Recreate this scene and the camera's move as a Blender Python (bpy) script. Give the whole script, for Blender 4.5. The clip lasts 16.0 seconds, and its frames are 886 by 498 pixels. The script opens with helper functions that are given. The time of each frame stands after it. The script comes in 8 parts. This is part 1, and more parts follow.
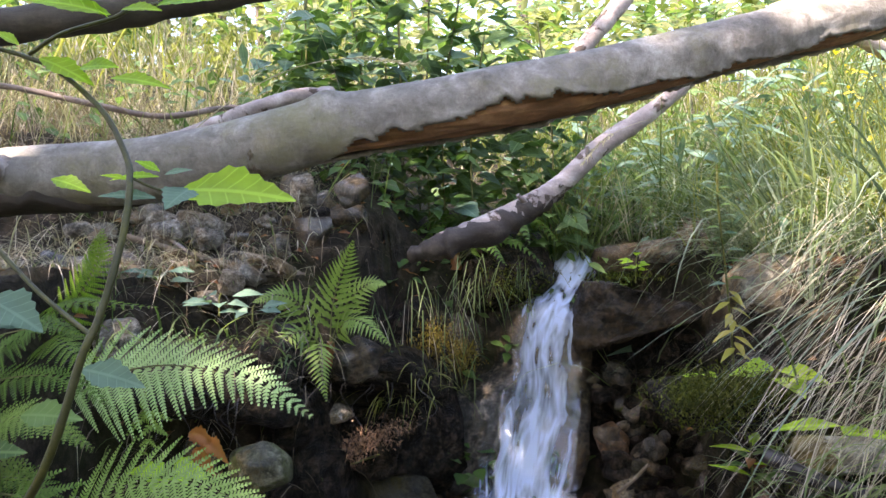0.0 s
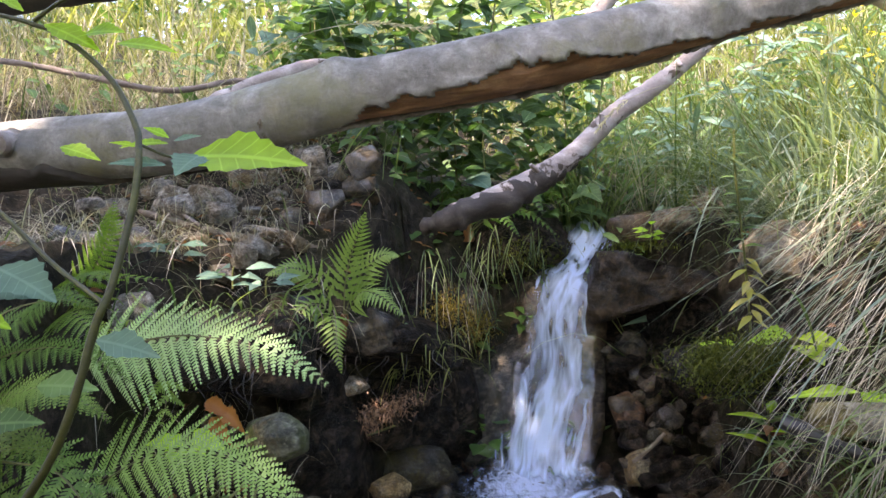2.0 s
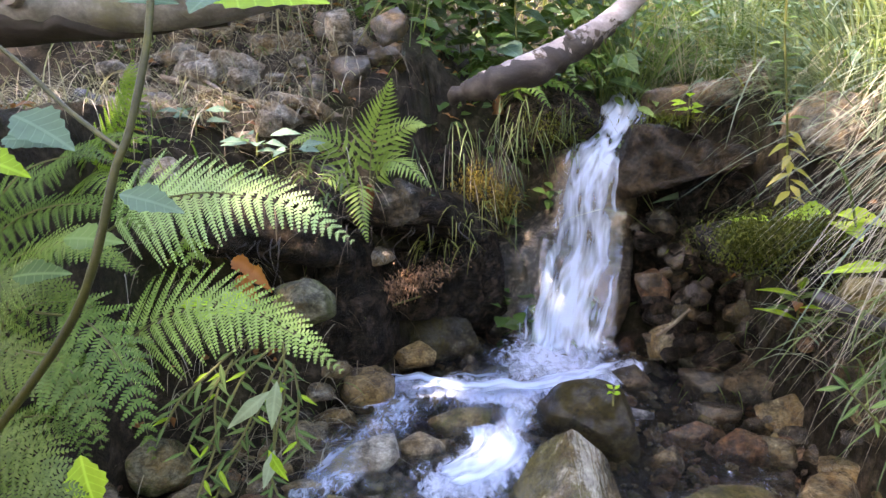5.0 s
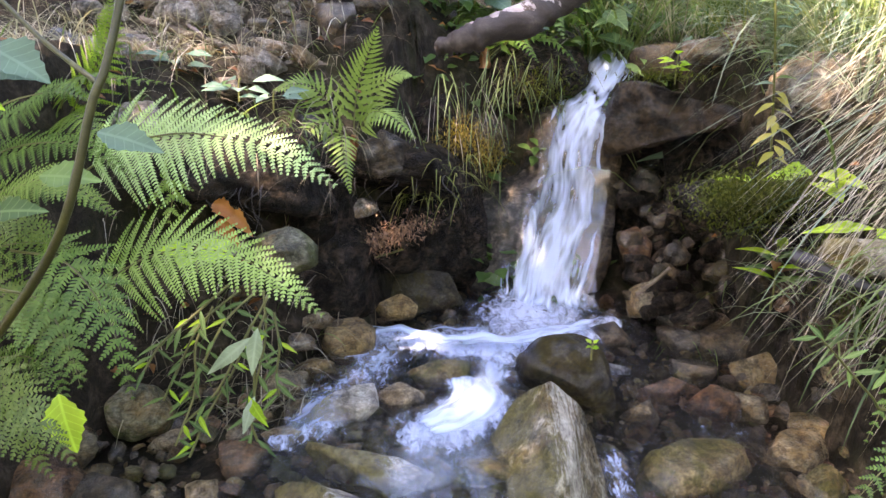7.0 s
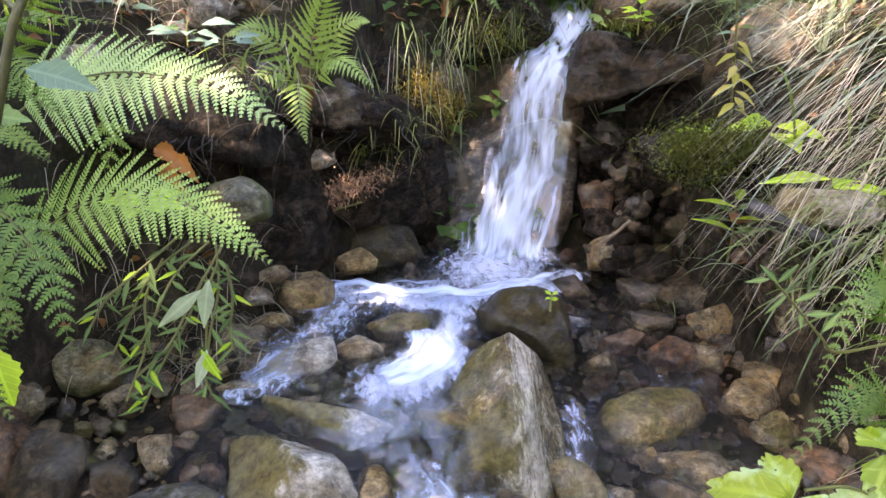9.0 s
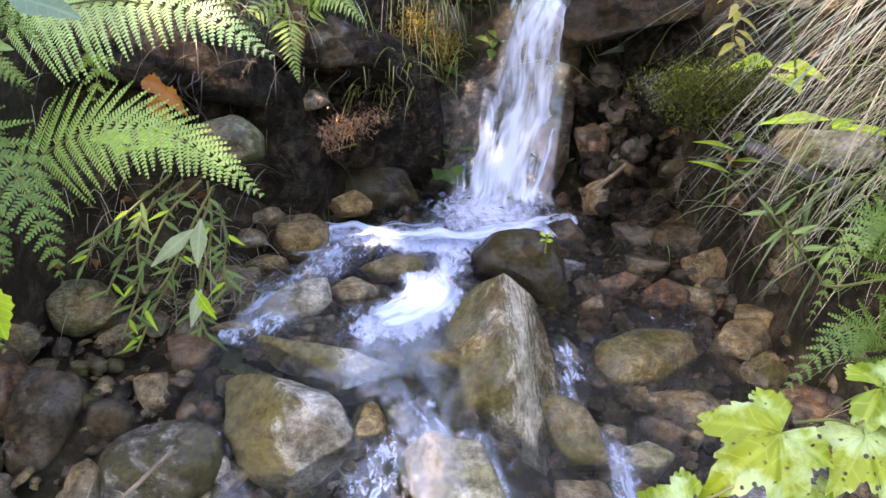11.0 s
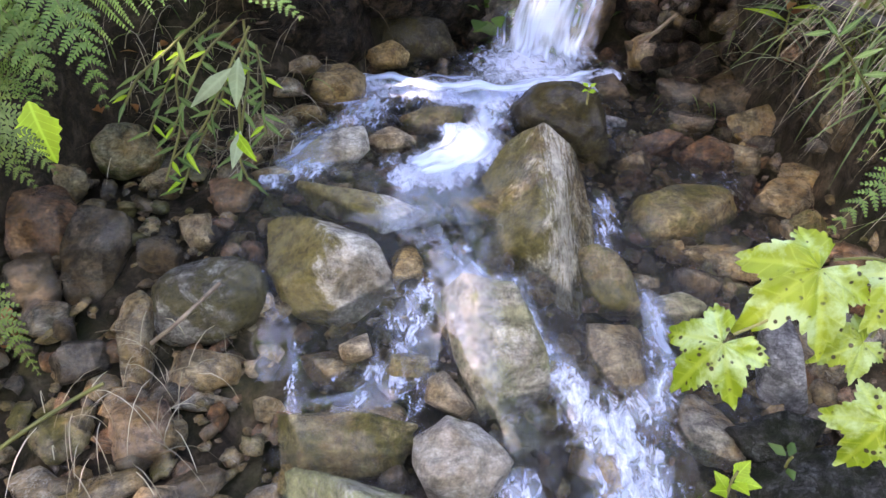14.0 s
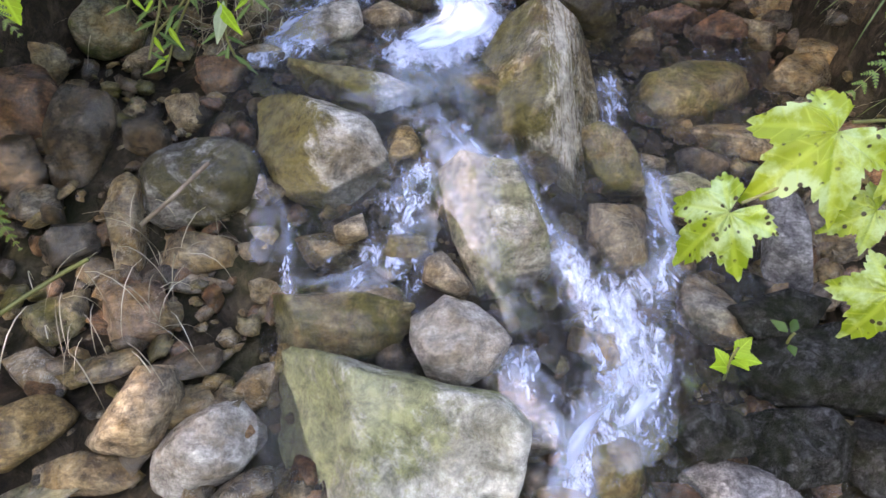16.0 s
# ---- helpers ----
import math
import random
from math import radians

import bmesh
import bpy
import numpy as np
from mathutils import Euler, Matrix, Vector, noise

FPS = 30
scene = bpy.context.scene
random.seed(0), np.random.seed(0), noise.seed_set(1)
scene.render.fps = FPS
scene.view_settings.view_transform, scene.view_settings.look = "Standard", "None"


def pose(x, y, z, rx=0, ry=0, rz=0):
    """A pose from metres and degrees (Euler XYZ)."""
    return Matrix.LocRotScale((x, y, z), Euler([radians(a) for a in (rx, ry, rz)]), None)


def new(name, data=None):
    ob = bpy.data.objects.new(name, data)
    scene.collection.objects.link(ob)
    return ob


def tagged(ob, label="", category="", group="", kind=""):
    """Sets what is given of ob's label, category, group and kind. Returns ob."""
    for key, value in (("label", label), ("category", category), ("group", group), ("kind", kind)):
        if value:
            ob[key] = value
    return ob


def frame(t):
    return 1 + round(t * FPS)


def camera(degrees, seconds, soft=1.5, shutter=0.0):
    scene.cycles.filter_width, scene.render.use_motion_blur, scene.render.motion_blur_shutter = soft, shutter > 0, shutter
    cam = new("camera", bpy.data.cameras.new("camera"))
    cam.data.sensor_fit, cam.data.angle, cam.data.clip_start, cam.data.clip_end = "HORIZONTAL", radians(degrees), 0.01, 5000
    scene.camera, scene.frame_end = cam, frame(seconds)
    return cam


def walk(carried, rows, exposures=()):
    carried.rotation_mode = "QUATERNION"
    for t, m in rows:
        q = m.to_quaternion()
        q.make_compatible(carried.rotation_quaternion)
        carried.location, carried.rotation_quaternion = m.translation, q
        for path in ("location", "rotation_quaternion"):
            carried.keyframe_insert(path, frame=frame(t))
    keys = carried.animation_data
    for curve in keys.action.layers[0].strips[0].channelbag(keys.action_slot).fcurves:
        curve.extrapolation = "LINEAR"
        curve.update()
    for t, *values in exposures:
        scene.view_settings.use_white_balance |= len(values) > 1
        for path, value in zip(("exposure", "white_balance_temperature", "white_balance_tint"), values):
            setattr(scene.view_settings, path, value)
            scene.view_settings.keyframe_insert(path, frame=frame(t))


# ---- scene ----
cam = camera(62.3, 16.0)
METRES, EYE, TILT, LEAN, TURN = 0.30, 1.5, 2.0, 0.0, 0.0
ROWS = [
    (0.0, 0.0, 0.0, 0.0, 0.0, 0.0, -0.0),
    (0.5, 0.0045, 0.0102, -0.0032, -0.28, 0.97, 0.05),
    (1.0, -0.0083, 0.015, -0.0048, 0.28, 1.73, 0.46),
    (1.5, -0.0102, 0.0396, -0.0249, 0.8, -0.5, 0.52),
    (2.0, -0.0112, 0.0505, -0.0475, 0.92, -1.9, 0.73),
    (2.5, -0.0069, 0.0792, -0.0729, 1.29, -3.34, 0.85),
    (3.0, -0.0118, 0.1141, -0.1076, 1.47, -5.01, 1.11),
    (3.5, -0.0103, 0.1311, -0.1438, 1.67, -7.16, 1.06),
    (4.0, -0.014, 0.1566, -0.1501, 2.29, -8.77, 0.96),
    (6.5, -0.048, 0.1655, -0.2389, 2.83, -13.34, -1.27),
    (7.0, -0.0329, 0.1686, -0.244, 1.94, -14.12, -1.35),
    (7.5, -0.0139, 0.1951, -0.2649, 1.05, -14.65, -1.21),
    (8.0, 0.0095, 0.2148, -0.2742, 0.43, -15.23, -1.51),
    (8.5, 0.0207, 0.2334, -0.3015, -0.32, -16.38, -1.77),
    (11.0, 0.0356, 0.2523, -0.3984, -0.96, -21.21, -2.19),
    (11.5, 0.0326, 0.2429, -0.4259, -0.31, -23.58, -2.41),
    (12.0, 0.0271, 0.2417, -0.4701, -0.01, -25.54, -2.54),
    (12.5, 0.0163, 0.2254, -0.5048, 0.79, -27.48, -1.87),
    (13.0, 0.0071, 0.1899, -0.517, 1.57, -28.41, -1.53),
    (13.5, 0.005, 0.1749, -0.532, 1.73, -29.59, -1.91),
    (14.0, 0.0132, 0.1777, -0.5691, 1.86, -31.21, -1.93),
    (14.5, 0.0248, 0.1881, -0.6241, 1.78, -33.35, -1.3),
    (15.0, 0.0306, 0.2012, -0.6924, 1.96, -35.85, -1.06),
    (15.5, 0.0418, 0.1974, -0.7186, 2.35, -37.5, -1.19),
    (16.0, 0.0642, 0.2263, -0.7621, 1.91, -38.97, -1.33),
]
walk(cam, [(t, pose(0, 0, EYE, TILT, LEAN, TURN) @ pose(METRES * x, METRES * y, METRES * z, 90 + pitch, roll, yaw)) for t, x, y, z, yaw, pitch, roll in ROWS], exposures=[(0.0, 2.36, 7300, 24), (2.0, 2.44, 7400, 24), (4.0, 2.85, 7650, 26), (8.0, 3.17, 7900, 30), (12.5, 3.23, 7900, 30), (16.0, 3.14, 8050, 28)])

# ---- light ----
world = bpy.data.worlds.new("world")
scene.world = world
world.use_nodes = True
wn = world.node_tree
sky = wn.nodes.new("ShaderNodeTexSky")
sky.sky_type, sky.sun_disc = "NISHITA", False
SUN_ELEVATION, SUN_BEARING = 50.0, 226.0
sky.sun_elevation, sky.sun_rotation = radians(SUN_ELEVATION), radians(SUN_BEARING)
wn.links.new(sky.outputs[0], wn.nodes["Background"].inputs[0])
wn.nodes["Background"].inputs[1].default_value = 0.22
sun_data = bpy.data.lights.new("sun", "SUN")
sun_data.energy, sun_data.angle, sun_data.color = 4.2, radians(0.8), (1.0, 0.95, 0.85)
sun = new("sun", sun_data)
se, sb = radians(SUN_ELEVATION), radians(SUN_BEARING)
SUN_WAY = Vector((math.sin(sb) * math.cos(se), math.cos(sb) * math.cos(se), math.sin(se)))
sun.rotation_mode = "QUATERNION"
sun.rotation_quaternion = SUN_WAY.to_track_quat("Z", "Y")


# ---- materials ----
def nodes_of(name):
    m = bpy.data.materials.new(name)
    m.use_nodes = True
    return m, m.node_tree, m.node_tree.nodes["Principled BSDF"], m.node_tree.nodes["Material Output"]


def node(tree, kind, **inputs):
    n = tree.nodes.new("ShaderNode" + kind)
    for key, value in inputs.items():
        n.inputs[key.replace("_", " ")].default_value = value
    return n


def ramp(tree, source, stops):
    r = tree.nodes.new("ShaderNodeValToRGB")
    while len(r.color_ramp.elements) < len(stops):
        r.color_ramp.elements.new(0.5)
    for e, (at, col) in zip(r.color_ramp.elements, stops):
        e.position = at
        e.color = (*col, 1) if len(col) == 3 else (col[0], col[0], col[0], 1)
    tree.links.new(source, r.inputs[0])
    return r.outputs[0]


def mix(tree, fac, a, b, how="MIX"):
    m = tree.nodes.new("ShaderNodeMix")
    m.data_type, m.blend_type = "RGBA", how
    for slot, v in ((0, fac), (6, a), (7, b)):
        if isinstance(v, bpy.types.NodeSocket):
            tree.links.new(v, m.inputs[slot])
        else:
            m.inputs[slot].default_value = v if slot == 0 else ((*v, 1) if len(v) == 3 else v)
    return m.outputs[2]


def coords(tree, stretch=(1, 1, 1), jitter=True):
    """Object coordinates, shifted by a random amount from thing to thing."""
    tc = tree.nodes.new("ShaderNodeTexCoord")
    mp = tree.nodes.new("ShaderNodeMapping")
    mp.inputs[3].default_value = stretch
    tree.links.new(tc.outputs["Object"], mp.inputs[0])
    if jitter:
        info = tree.nodes.new("ShaderNodeObjectInfo")
        mul = tree.nodes.new("ShaderNodeMath")
        mul.operation, mul.inputs[1].default_value = "MULTIPLY", 37.0
        tree.links.new(info.outputs["Random"], mul.inputs[0])
        tree.links.new(mul.outputs[0], mp.inputs[1])
    return mp.outputs[0]


def noise_tex(tree, vec, scale, detail=8, rough=0.6, distortion=0.0):
    n = node(tree, "TexNoise", Scale=scale, Detail=detail, Roughness=rough, Distortion=distortion)
    tree.links.new(vec, n.inputs["Vector"])
    return n.outputs[0]


def bump(tree, height, bsdf, strength, distance, below=None):
    b = node(tree, "Bump", Strength=strength, Distance=distance)
    tree.links.new(height, b.inputs["Height"])
    if below:
        tree.links.new(below, b.inputs["Normal"])
    if bsdf:
        tree.links.new(b.outputs[0], bsdf.inputs["Normal"])
    return b.outputs[0]


def node_color(tree, vec, scale):
    n = node(tree, "TexNoise", Scale=scale, Detail=4.0)
    tree.links.new(vec, n.inputs["Vector"])
    return n.outputs[1]


def stone_material(name, dark, mid, light, vein=None, algae=None, wet=0.5, scale=14, gloss=1.0, fleck=0.28, stain=0.45, side=0.0, bedding=(0.6, 1, 2.4), lit_crest=None):
    """Wet rock: broad patches, gritty mottling and bedding, with veins, algae and rusty stains; a film of water lies on it in patches.
    bedding: how the layers are drawn out; side: the side on which the algae grow thicker."""
    m, t, p, out = nodes_of(name)
    v = coords(t)
    big = noise_tex(t, v, scale * 1.3, 8, 0.7, 0.4)
    mid_spots = noise_tex(t, v, scale * 4.0, 10, 0.8, 0.4)
    fine = noise_tex(t, v, scale * 11, 8, 0.75)
    grain = noise_tex(t, coords(t, bedding), scale * 2.4, 9, 0.78, 0.7)
    col = ramp(t, big, [(0.38, dark), (0.50, mid), (0.62, light)])
    col = mix(t, 0.8 if mid[0] < 0.3 else 0.55, col, ramp(t, mid_spots, [(0.38, (0.22,)), (0.48, (0.9,)), (0.60, (1.7,))]), "MULTIPLY")
    col = mix(t, 0.7 if mid[0] < 0.3 else 0.55, col, ramp(t, grain, [(0.38, (0.25,)), (0.48, (0.9,)), (0.62, (1.5,))]), "MULTIPLY")
    col = mix(t, 0.4, col, ramp(t, fine, [(0.36, (0.4,)), (0.5, (0.9,)), (0.66, (1.5,))]), "MULTIPLY")
    speck = noise_tex(t, v, scale * 7, 4, 0.6, 0.2)
    col = mix(t, ramp(t, speck, [(0.60, (0.0,)), (0.66, (0.5 * fleck,))]), col, tuple(min(0.75, 1.7 * c + 0.05 * (fleck > 0)) for c in light))
    if stain:
        where = ramp(t, noise_tex(t, v, scale * 0.5, 7, 0.7, 0.5), [(0.44, (0.0,)), (0.54, (stain,))])
        col = mix(t, where, col, mix(t, 0.85, (0.32, 0.19, 0.055), ramp(t, mid_spots, [(0.38, (0.15,)), (0.62, (1.4,))]), "MULTIPLY"))
    if algae:
        where = noise_tex(t, v, scale * 0.55, 8, 0.75, 0.6)
        if side:
            tc = t.nodes.new("ShaderNodeTexCoord")
            sep = t.nodes.new("ShaderNodeSeparateXYZ")
            t.links.new(tc.outputs["Object"], sep.inputs[0])
            lean = t.nodes.new("ShaderNodeMath")
            lean.operation, lean.inputs[1].default_value = "MULTIPLY_ADD", side
            t.links.new(sep.outputs[0], lean.inputs[0])
            t.links.new(where, lean.inputs[2])
            where = lean.outputs[0]
        patch = ramp(t, where, [(0.47, (0.0,)), (0.54, (0.88,))])
        col = mix(t, patch, col, mix(t, 0.8, algae, ramp(t, mid_spots, [(0.38, (0.2,)), (0.62, (1.7,))]), "MULTIPLY"))
    # Paint a ragged pale band along the ridge, as if its facet caught light.
    if lit_crest:
        tc = t.nodes.new("ShaderNodeTexCoord")
        sep = t.nodes.new("ShaderNodeSeparateXYZ")
        t.links.new(tc.outputs["Object"], sep.inputs[0])
        off = t.nodes.new("ShaderNodeMath")
        off.operation, off.inputs[1].default_value = "SUBTRACT", lit_crest[0]
        t.links.new(sep.outputs[0], off.inputs[0])
        far = t.nodes.new("ShaderNodeMath")
        far.operation = "ABSOLUTE"
        t.links.new(off.outputs[0], far.inputs[0])
        ragged = t.nodes.new("ShaderNodeMath")
        ragged.operation, ragged.inputs[1].default_value = "MULTIPLY_ADD", 4.5
        t.links.new(far.outputs[0], ragged.inputs[0])
        t.links.new(grain, ragged.inputs[2])
        where = ramp(t, ragged.outputs[0], [(0.46 + 4.5 * lit_crest[1] - 0.06, (0.85,)), (0.46 + 4.5 * lit_crest[1] + 0.06, (0.0,))])
        col = mix(t, where, col, mix(t, 0.8, lit_crest[2], ramp(t, mid_spots, [(0.36, (0.25,)), (0.62, (1.4,))]), "MULTIPLY"))
    if vein:
        crack = t.nodes.new("ShaderNodeMath")
        crack.operation, crack.inputs[1].default_value = "SUBTRACT", 0.5
        t.links.new(noise_tex(t, v, scale * 0.7, 5, 0.75, 0.9), crack.inputs[0])
        near = t.nodes.new("ShaderNodeMath")
        near.operation = "ABSOLUTE"
        t.links.new(crack.outputs[0], near.inputs[0])
        line = ramp(t, near.outputs[0], [(0.0, (0.8,)), (0.010, (0.0,))])
        where = ramp(t, noise_tex(t, v, scale * 0.4, 3, 0.5), [(0.50, (0.0,)), (0.60, (1.0,))])
        col = mix(t, mix(t, 1.0, line, where, "MULTIPLY"), col, vein)
    col = mix(t, 1.0, col, (1 - 0.22 * wet, 1 - 0.25 * wet, 1 - 0.36 * wet), "MULTIPLY")
    t.links.new(col, p.inputs["Base Color"])
    film = noise_tex(t, v, scale * 0.9, 6, 0.65, 0.3)
    t.links.new(ramp(t, film, [(0.44, (0.62 - 0.12 * wet,)), (0.56, (0.85 - 0.12 * wet,))]), p.inputs["Roughness"])
    p.inputs["Specular IOR Level"].default_value = 0.3 * gloss
    t.links.new(ramp(t, film, [(0.48, (min(1.0, 1.5 * wet) * gloss,)), (0.54, (0.04 * wet * gloss,))]), p.inputs["Coat Weight"])
    p.inputs["Coat IOR"].default_value = 1.65
    p.inputs["Coat Roughness"].default_value = 0.05
    chip = node(t, "TexVoronoi", Scale=scale * 1.7)
    chip.feature = "F1"
    t.links.new(mix(t, 0.12, v, node_color(t, v, scale * 1.5)), chip.inputs["Vector"])
    low = bump(t, big, None, 0.5, 0.012)
    low = bump(t, mid_spots, None, 0.9, 0.010, bump(t, chip.outputs["Distance"], None, 0.2, 0.010, low))
    low = bump(t, grain, None, 0.8, 0.009, low)
    bump(t, fine, p, 0.8, 0.003, low)
    wave = bump(t, mid_spots, None, 0.5, 0.008, bump(t, big, None, 0.7, 0.025))
    t.links.new(wave, p.inputs["Coat Normal"])
    return m


STONE = {
    "grey": stone_material("grey_stone", (0.045, 0.042, 0.038), (0.14, 0.13, 0.115), (0.28, 0.265, 0.24), vein=(0.5, 0.48, 0.46), wet=0.7),
    # Bluish mid and light tones paint the sky's sheen on the wet stone.
    "wetgrey": stone_material("wet_grey_stone", (0.03, 0.032, 0.034), (0.13, 0.138, 0.15), (0.33, 0.35, 0.39), algae=(0.07, 0.065, 0.02), wet=1.0, stain=0.1, side=0.8),
    "lichen": stone_material("algae_stone", (0.14, 0.135, 0.12), (0.36, 0.35, 0.325), (0.56, 0.555, 0.54), algae=(0.15, 0.12, 0.025), wet=0.5, scale=10, side=-2.4, stain=0.25),
    "pale": stone_material("pale_stone", (0.15, 0.145, 0.12), (0.29, 0.28, 0.24), (0.42, 0.405, 0.36), fleck=0.1, algae=(0.19, 0.19, 0.11), wet=0.5, scale=9, stain=0.3),
    "olive": stone_material("olive_stone", (0.04, 0.034, 0.017), (0.13, 0.112, 0.058), (0.25, 0.22, 0.13), algae=(0.09, 0.085, 0.02), wet=0.8, stain=0.3),
    "dry": stone_material("dry_grey_stone", (0.08, 0.075, 0.065), (0.22, 0.2, 0.175), (0.40, 0.375, 0.33), wet=0.1, scale=16, stain=0.3),
    "boulder": stone_material("pale_green_boulder", (0.20, 0.21, 0.17), (0.33, 0.35, 0.32), (0.52, 0.54, 0.53), algae=(0.20, 0.22, 0.10), wet=0.65, scale=8, stain=0.1, fleck=0.1, bedding=(1, 1, 1.2), side=-0.5),
    "quartz": stone_material("quartz_stone", (0.2, 0.19, 0.175), (0.33, 0.32, 0.31), (0.48, 0.475, 0.47), fleck=0.1, wet=0.65, scale=16, stain=0.25),
    # Bluish light tone and strong fleck paint the glints of wet rock.
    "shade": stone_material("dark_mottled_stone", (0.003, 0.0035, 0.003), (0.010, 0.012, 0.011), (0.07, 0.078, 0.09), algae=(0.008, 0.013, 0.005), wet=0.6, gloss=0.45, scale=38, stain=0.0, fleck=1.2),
    "tan": stone_material("tan_stone", (0.08, 0.06, 0.04), (0.25, 0.2, 0.14), (0.40, 0.33, 0.24), wet=0.45, stain=0.3),
    "brown": stone_material("brown_stone", (0.05, 0.037, 0.025), (0.15, 0.122, 0.075), (0.27, 0.225, 0.15), vein=(0.4, 0.36, 0.3), wet=0.6),
    "dark": stone_material("dark_wet_stone", (0.013, 0.011, 0.008), (0.042, 0.035, 0.027), (0.115, 0.095, 0.076), wet=0.75, fleck=0.25, stain=0.2),
    "ochre": stone_material("ochre_stone", (0.07, 0.045, 0.02), (0.22, 0.15, 0.065), (0.34, 0.25, 0.13), wet=0.4, stain=0.2),
    "rust": stone_material("rust_stone", (0.03, 0.016, 0.008), (0.12, 0.058, 0.03), (0.22, 0.13, 0.075), wet=0.7, stain=0.15),
    "red": stone_material("reddish_stone", (0.07, 0.045, 0.035), (0.2, 0.13, 0.1), (0.32, 0.24, 0.2), wet=0.5),
    "slate": stone_material("slate_stone", (0.06, 0.065, 0.08), (0.15, 0.16, 0.19), (0.3, 0.32, 0.37), vein=(0.05, 0.05, 0.07), wet=0.8, scale=22, stain=0),
    "mossy": stone_material("mossy_stone", (0.04, 0.04, 0.02), (0.13, 0.13, 0.085), (0.24, 0.235, 0.18), algae=(0.06, 0.075, 0.015), wet=0.3, scale=12),
    "moss": stone_material("moss_flecked_stone", (0.008, 0.008, 0.006), (0.028, 0.025, 0.016), (0.075, 0.068, 0.04), algae=(0.05, 0.040, 0.008), wet=0.7, gloss=0.7, scale=20, stain=0.06),
    # Wet soil taken to near black: shade under the overhangs is put into it.
    "black": stone_material("shade_black_earth", (0.004, 0.003, 0.0025), (0.014, 0.011, 0.008), (0.06, 0.044, 0.032), wet=0.4, scale=22, gloss=0.3, fleck=0.1, stain=0.0),
    # Lichen-streaked slab; its pale middle band also paints the lit facet.
    "ridge": stone_material("lichen_slab", (0.015, 0.014, 0.008), (0.10, 0.09, 0.045), (0.42, 0.41, 0.34), vein=(0.5, 0.5, 0.46), algae=(0.10, 0.09, 0.025), wet=0.6, scale=13, stain=0.25, fleck=0.5, side=-0.8, bedding=(3.2, 1, 0.5), lit_crest=(0.05, 0.028, (0.46, 0.45, 0.40))),
    # Tones lifted to put the wet face's sheen into its colour.
    "face": stone_material("wet_cliff", (0.025, 0.023, 0.021), (0.075, 0.064, 0.056), (0.20, 0.165, 0.14), wet=0.9, scale=14, gloss=0.9, fleck=0.15, stain=0.0, algae=(0.012, 0.014, 0.006)),
    # Brown cut to near black: the shade on the slab is put into it.
    "slab": stone_material("shade_darkened_slab", (0.007, 0.0058, 0.0045), (0.014, 0.0115, 0.0095), (0.036, 0.029, 0.024), wet=0.5, gloss=0.5, fleck=0.2, scale=18, stain=0.1, bedding=(0.8, 1, 2.0)),
}


def earth_material():
    m, t, p, out = nodes_of("earth")
    v = coords(t, jitter=False)
    big = noise_tex(t, v, 2.2, 8, 0.65)
    mid = noise_tex(t, v, 18, 8, 0.7, 0.5)
    fine = noise_tex(t, v, 120, 6, 0.7)
    col = ramp(t, mid, [(0.3, (0.006, 0.005, 0.003)), (0.5, (0.026, 0.020, 0.013)), (0.70, (0.09, 0.07, 0.048))])
    col = mix(t, ramp(t, big, [(0.5, (0.0,)), (0.68, (0.6,))]), col, (0.035, 0.045, 0.012))
    col = mix(t, 0.6, col, ramp(t, fine, [(0.3, (0.3,)), (0.7, (1.3,))]), "MULTIPLY")
    t.links.new(col, p.inputs["Base Color"])
    p.inputs["Roughness"].default_value = 0.85
    p.inputs["Specular IOR Level"].default_value = 0.2
    low = bump(t, mid, None, 0.9, 0.03)
    bump(t, fine, p, 0.6, 0.006, low)
    return m


EARTH = earth_material()


def bark_material(name, dark, mid, light, scale, stretch, algae=None, rough=0.8, cracks=0.5, flake=None, bare=0.57):
    m, t, p, out = nodes_of(name)
    v = coords(t, stretch)
    w = coords(t)
    streak = noise_tex(t, v, scale, 8, 0.65, 0.3)
    spots = noise_tex(t, w, 9, 6, 0.7)
    # Dark shell: rot at the left end, elsewhere the underside's painted shade.
    fine = noise_tex(t, w, 150, 6, 0.7)
    col = ramp(t, streak, [(0.28, dark), (0.5, mid), (0.72, light)])
    col = mix(t, ramp(t, spots, [(0.42, (0.65,)), (0.62, (0.0,))]), col, tuple(0.5 * (a + b) for a, b in zip(dark, mid)))
    col = mix(t, 0.4, col, ramp(t, fine, [(0.3, (0.45,)), (0.7, (1.25,))]), "MULTIPLY")
    if algae:
        col = mix(t, ramp(t, noise_tex(t, w, 5, 7, 0.7), [(0.52, (0.0,)), (0.66, (0.7,))]), col, algae)
    low = bump(t, streak, None, cracks, 0.006)
    if flake:
        scab = ramp(t, noise_tex(t, w, 11, 6, 0.65, 0.4), [(bare, (0.0,)), (bare + 0.03, (1.0,))])
        col = mix(t, scab, col, mix(t, streak, tuple(0.4 * c for c in flake), tuple(1.6 * c for c in flake)))
        low = bump(t, scab, None, 0.8, 0.006, low)
    t.links.new(col, p.inputs["Base Color"])
    p.inputs["Roughness"].default_value = rough
    bump(t, fine, p, 0.4, 0.002, low)
    return m


BARK_GREY = bark_material("smooth_grey_bark", (0.07, 0.06, 0.05), (0.25, 0.232, 0.21), (0.48, 0.46, 0.435), 26, (1, 1, 1), algae=(0.2, 0.19, 0.1), cracks=0.8, flake=(0.15, 0.115, 0.085), bare=0.645)
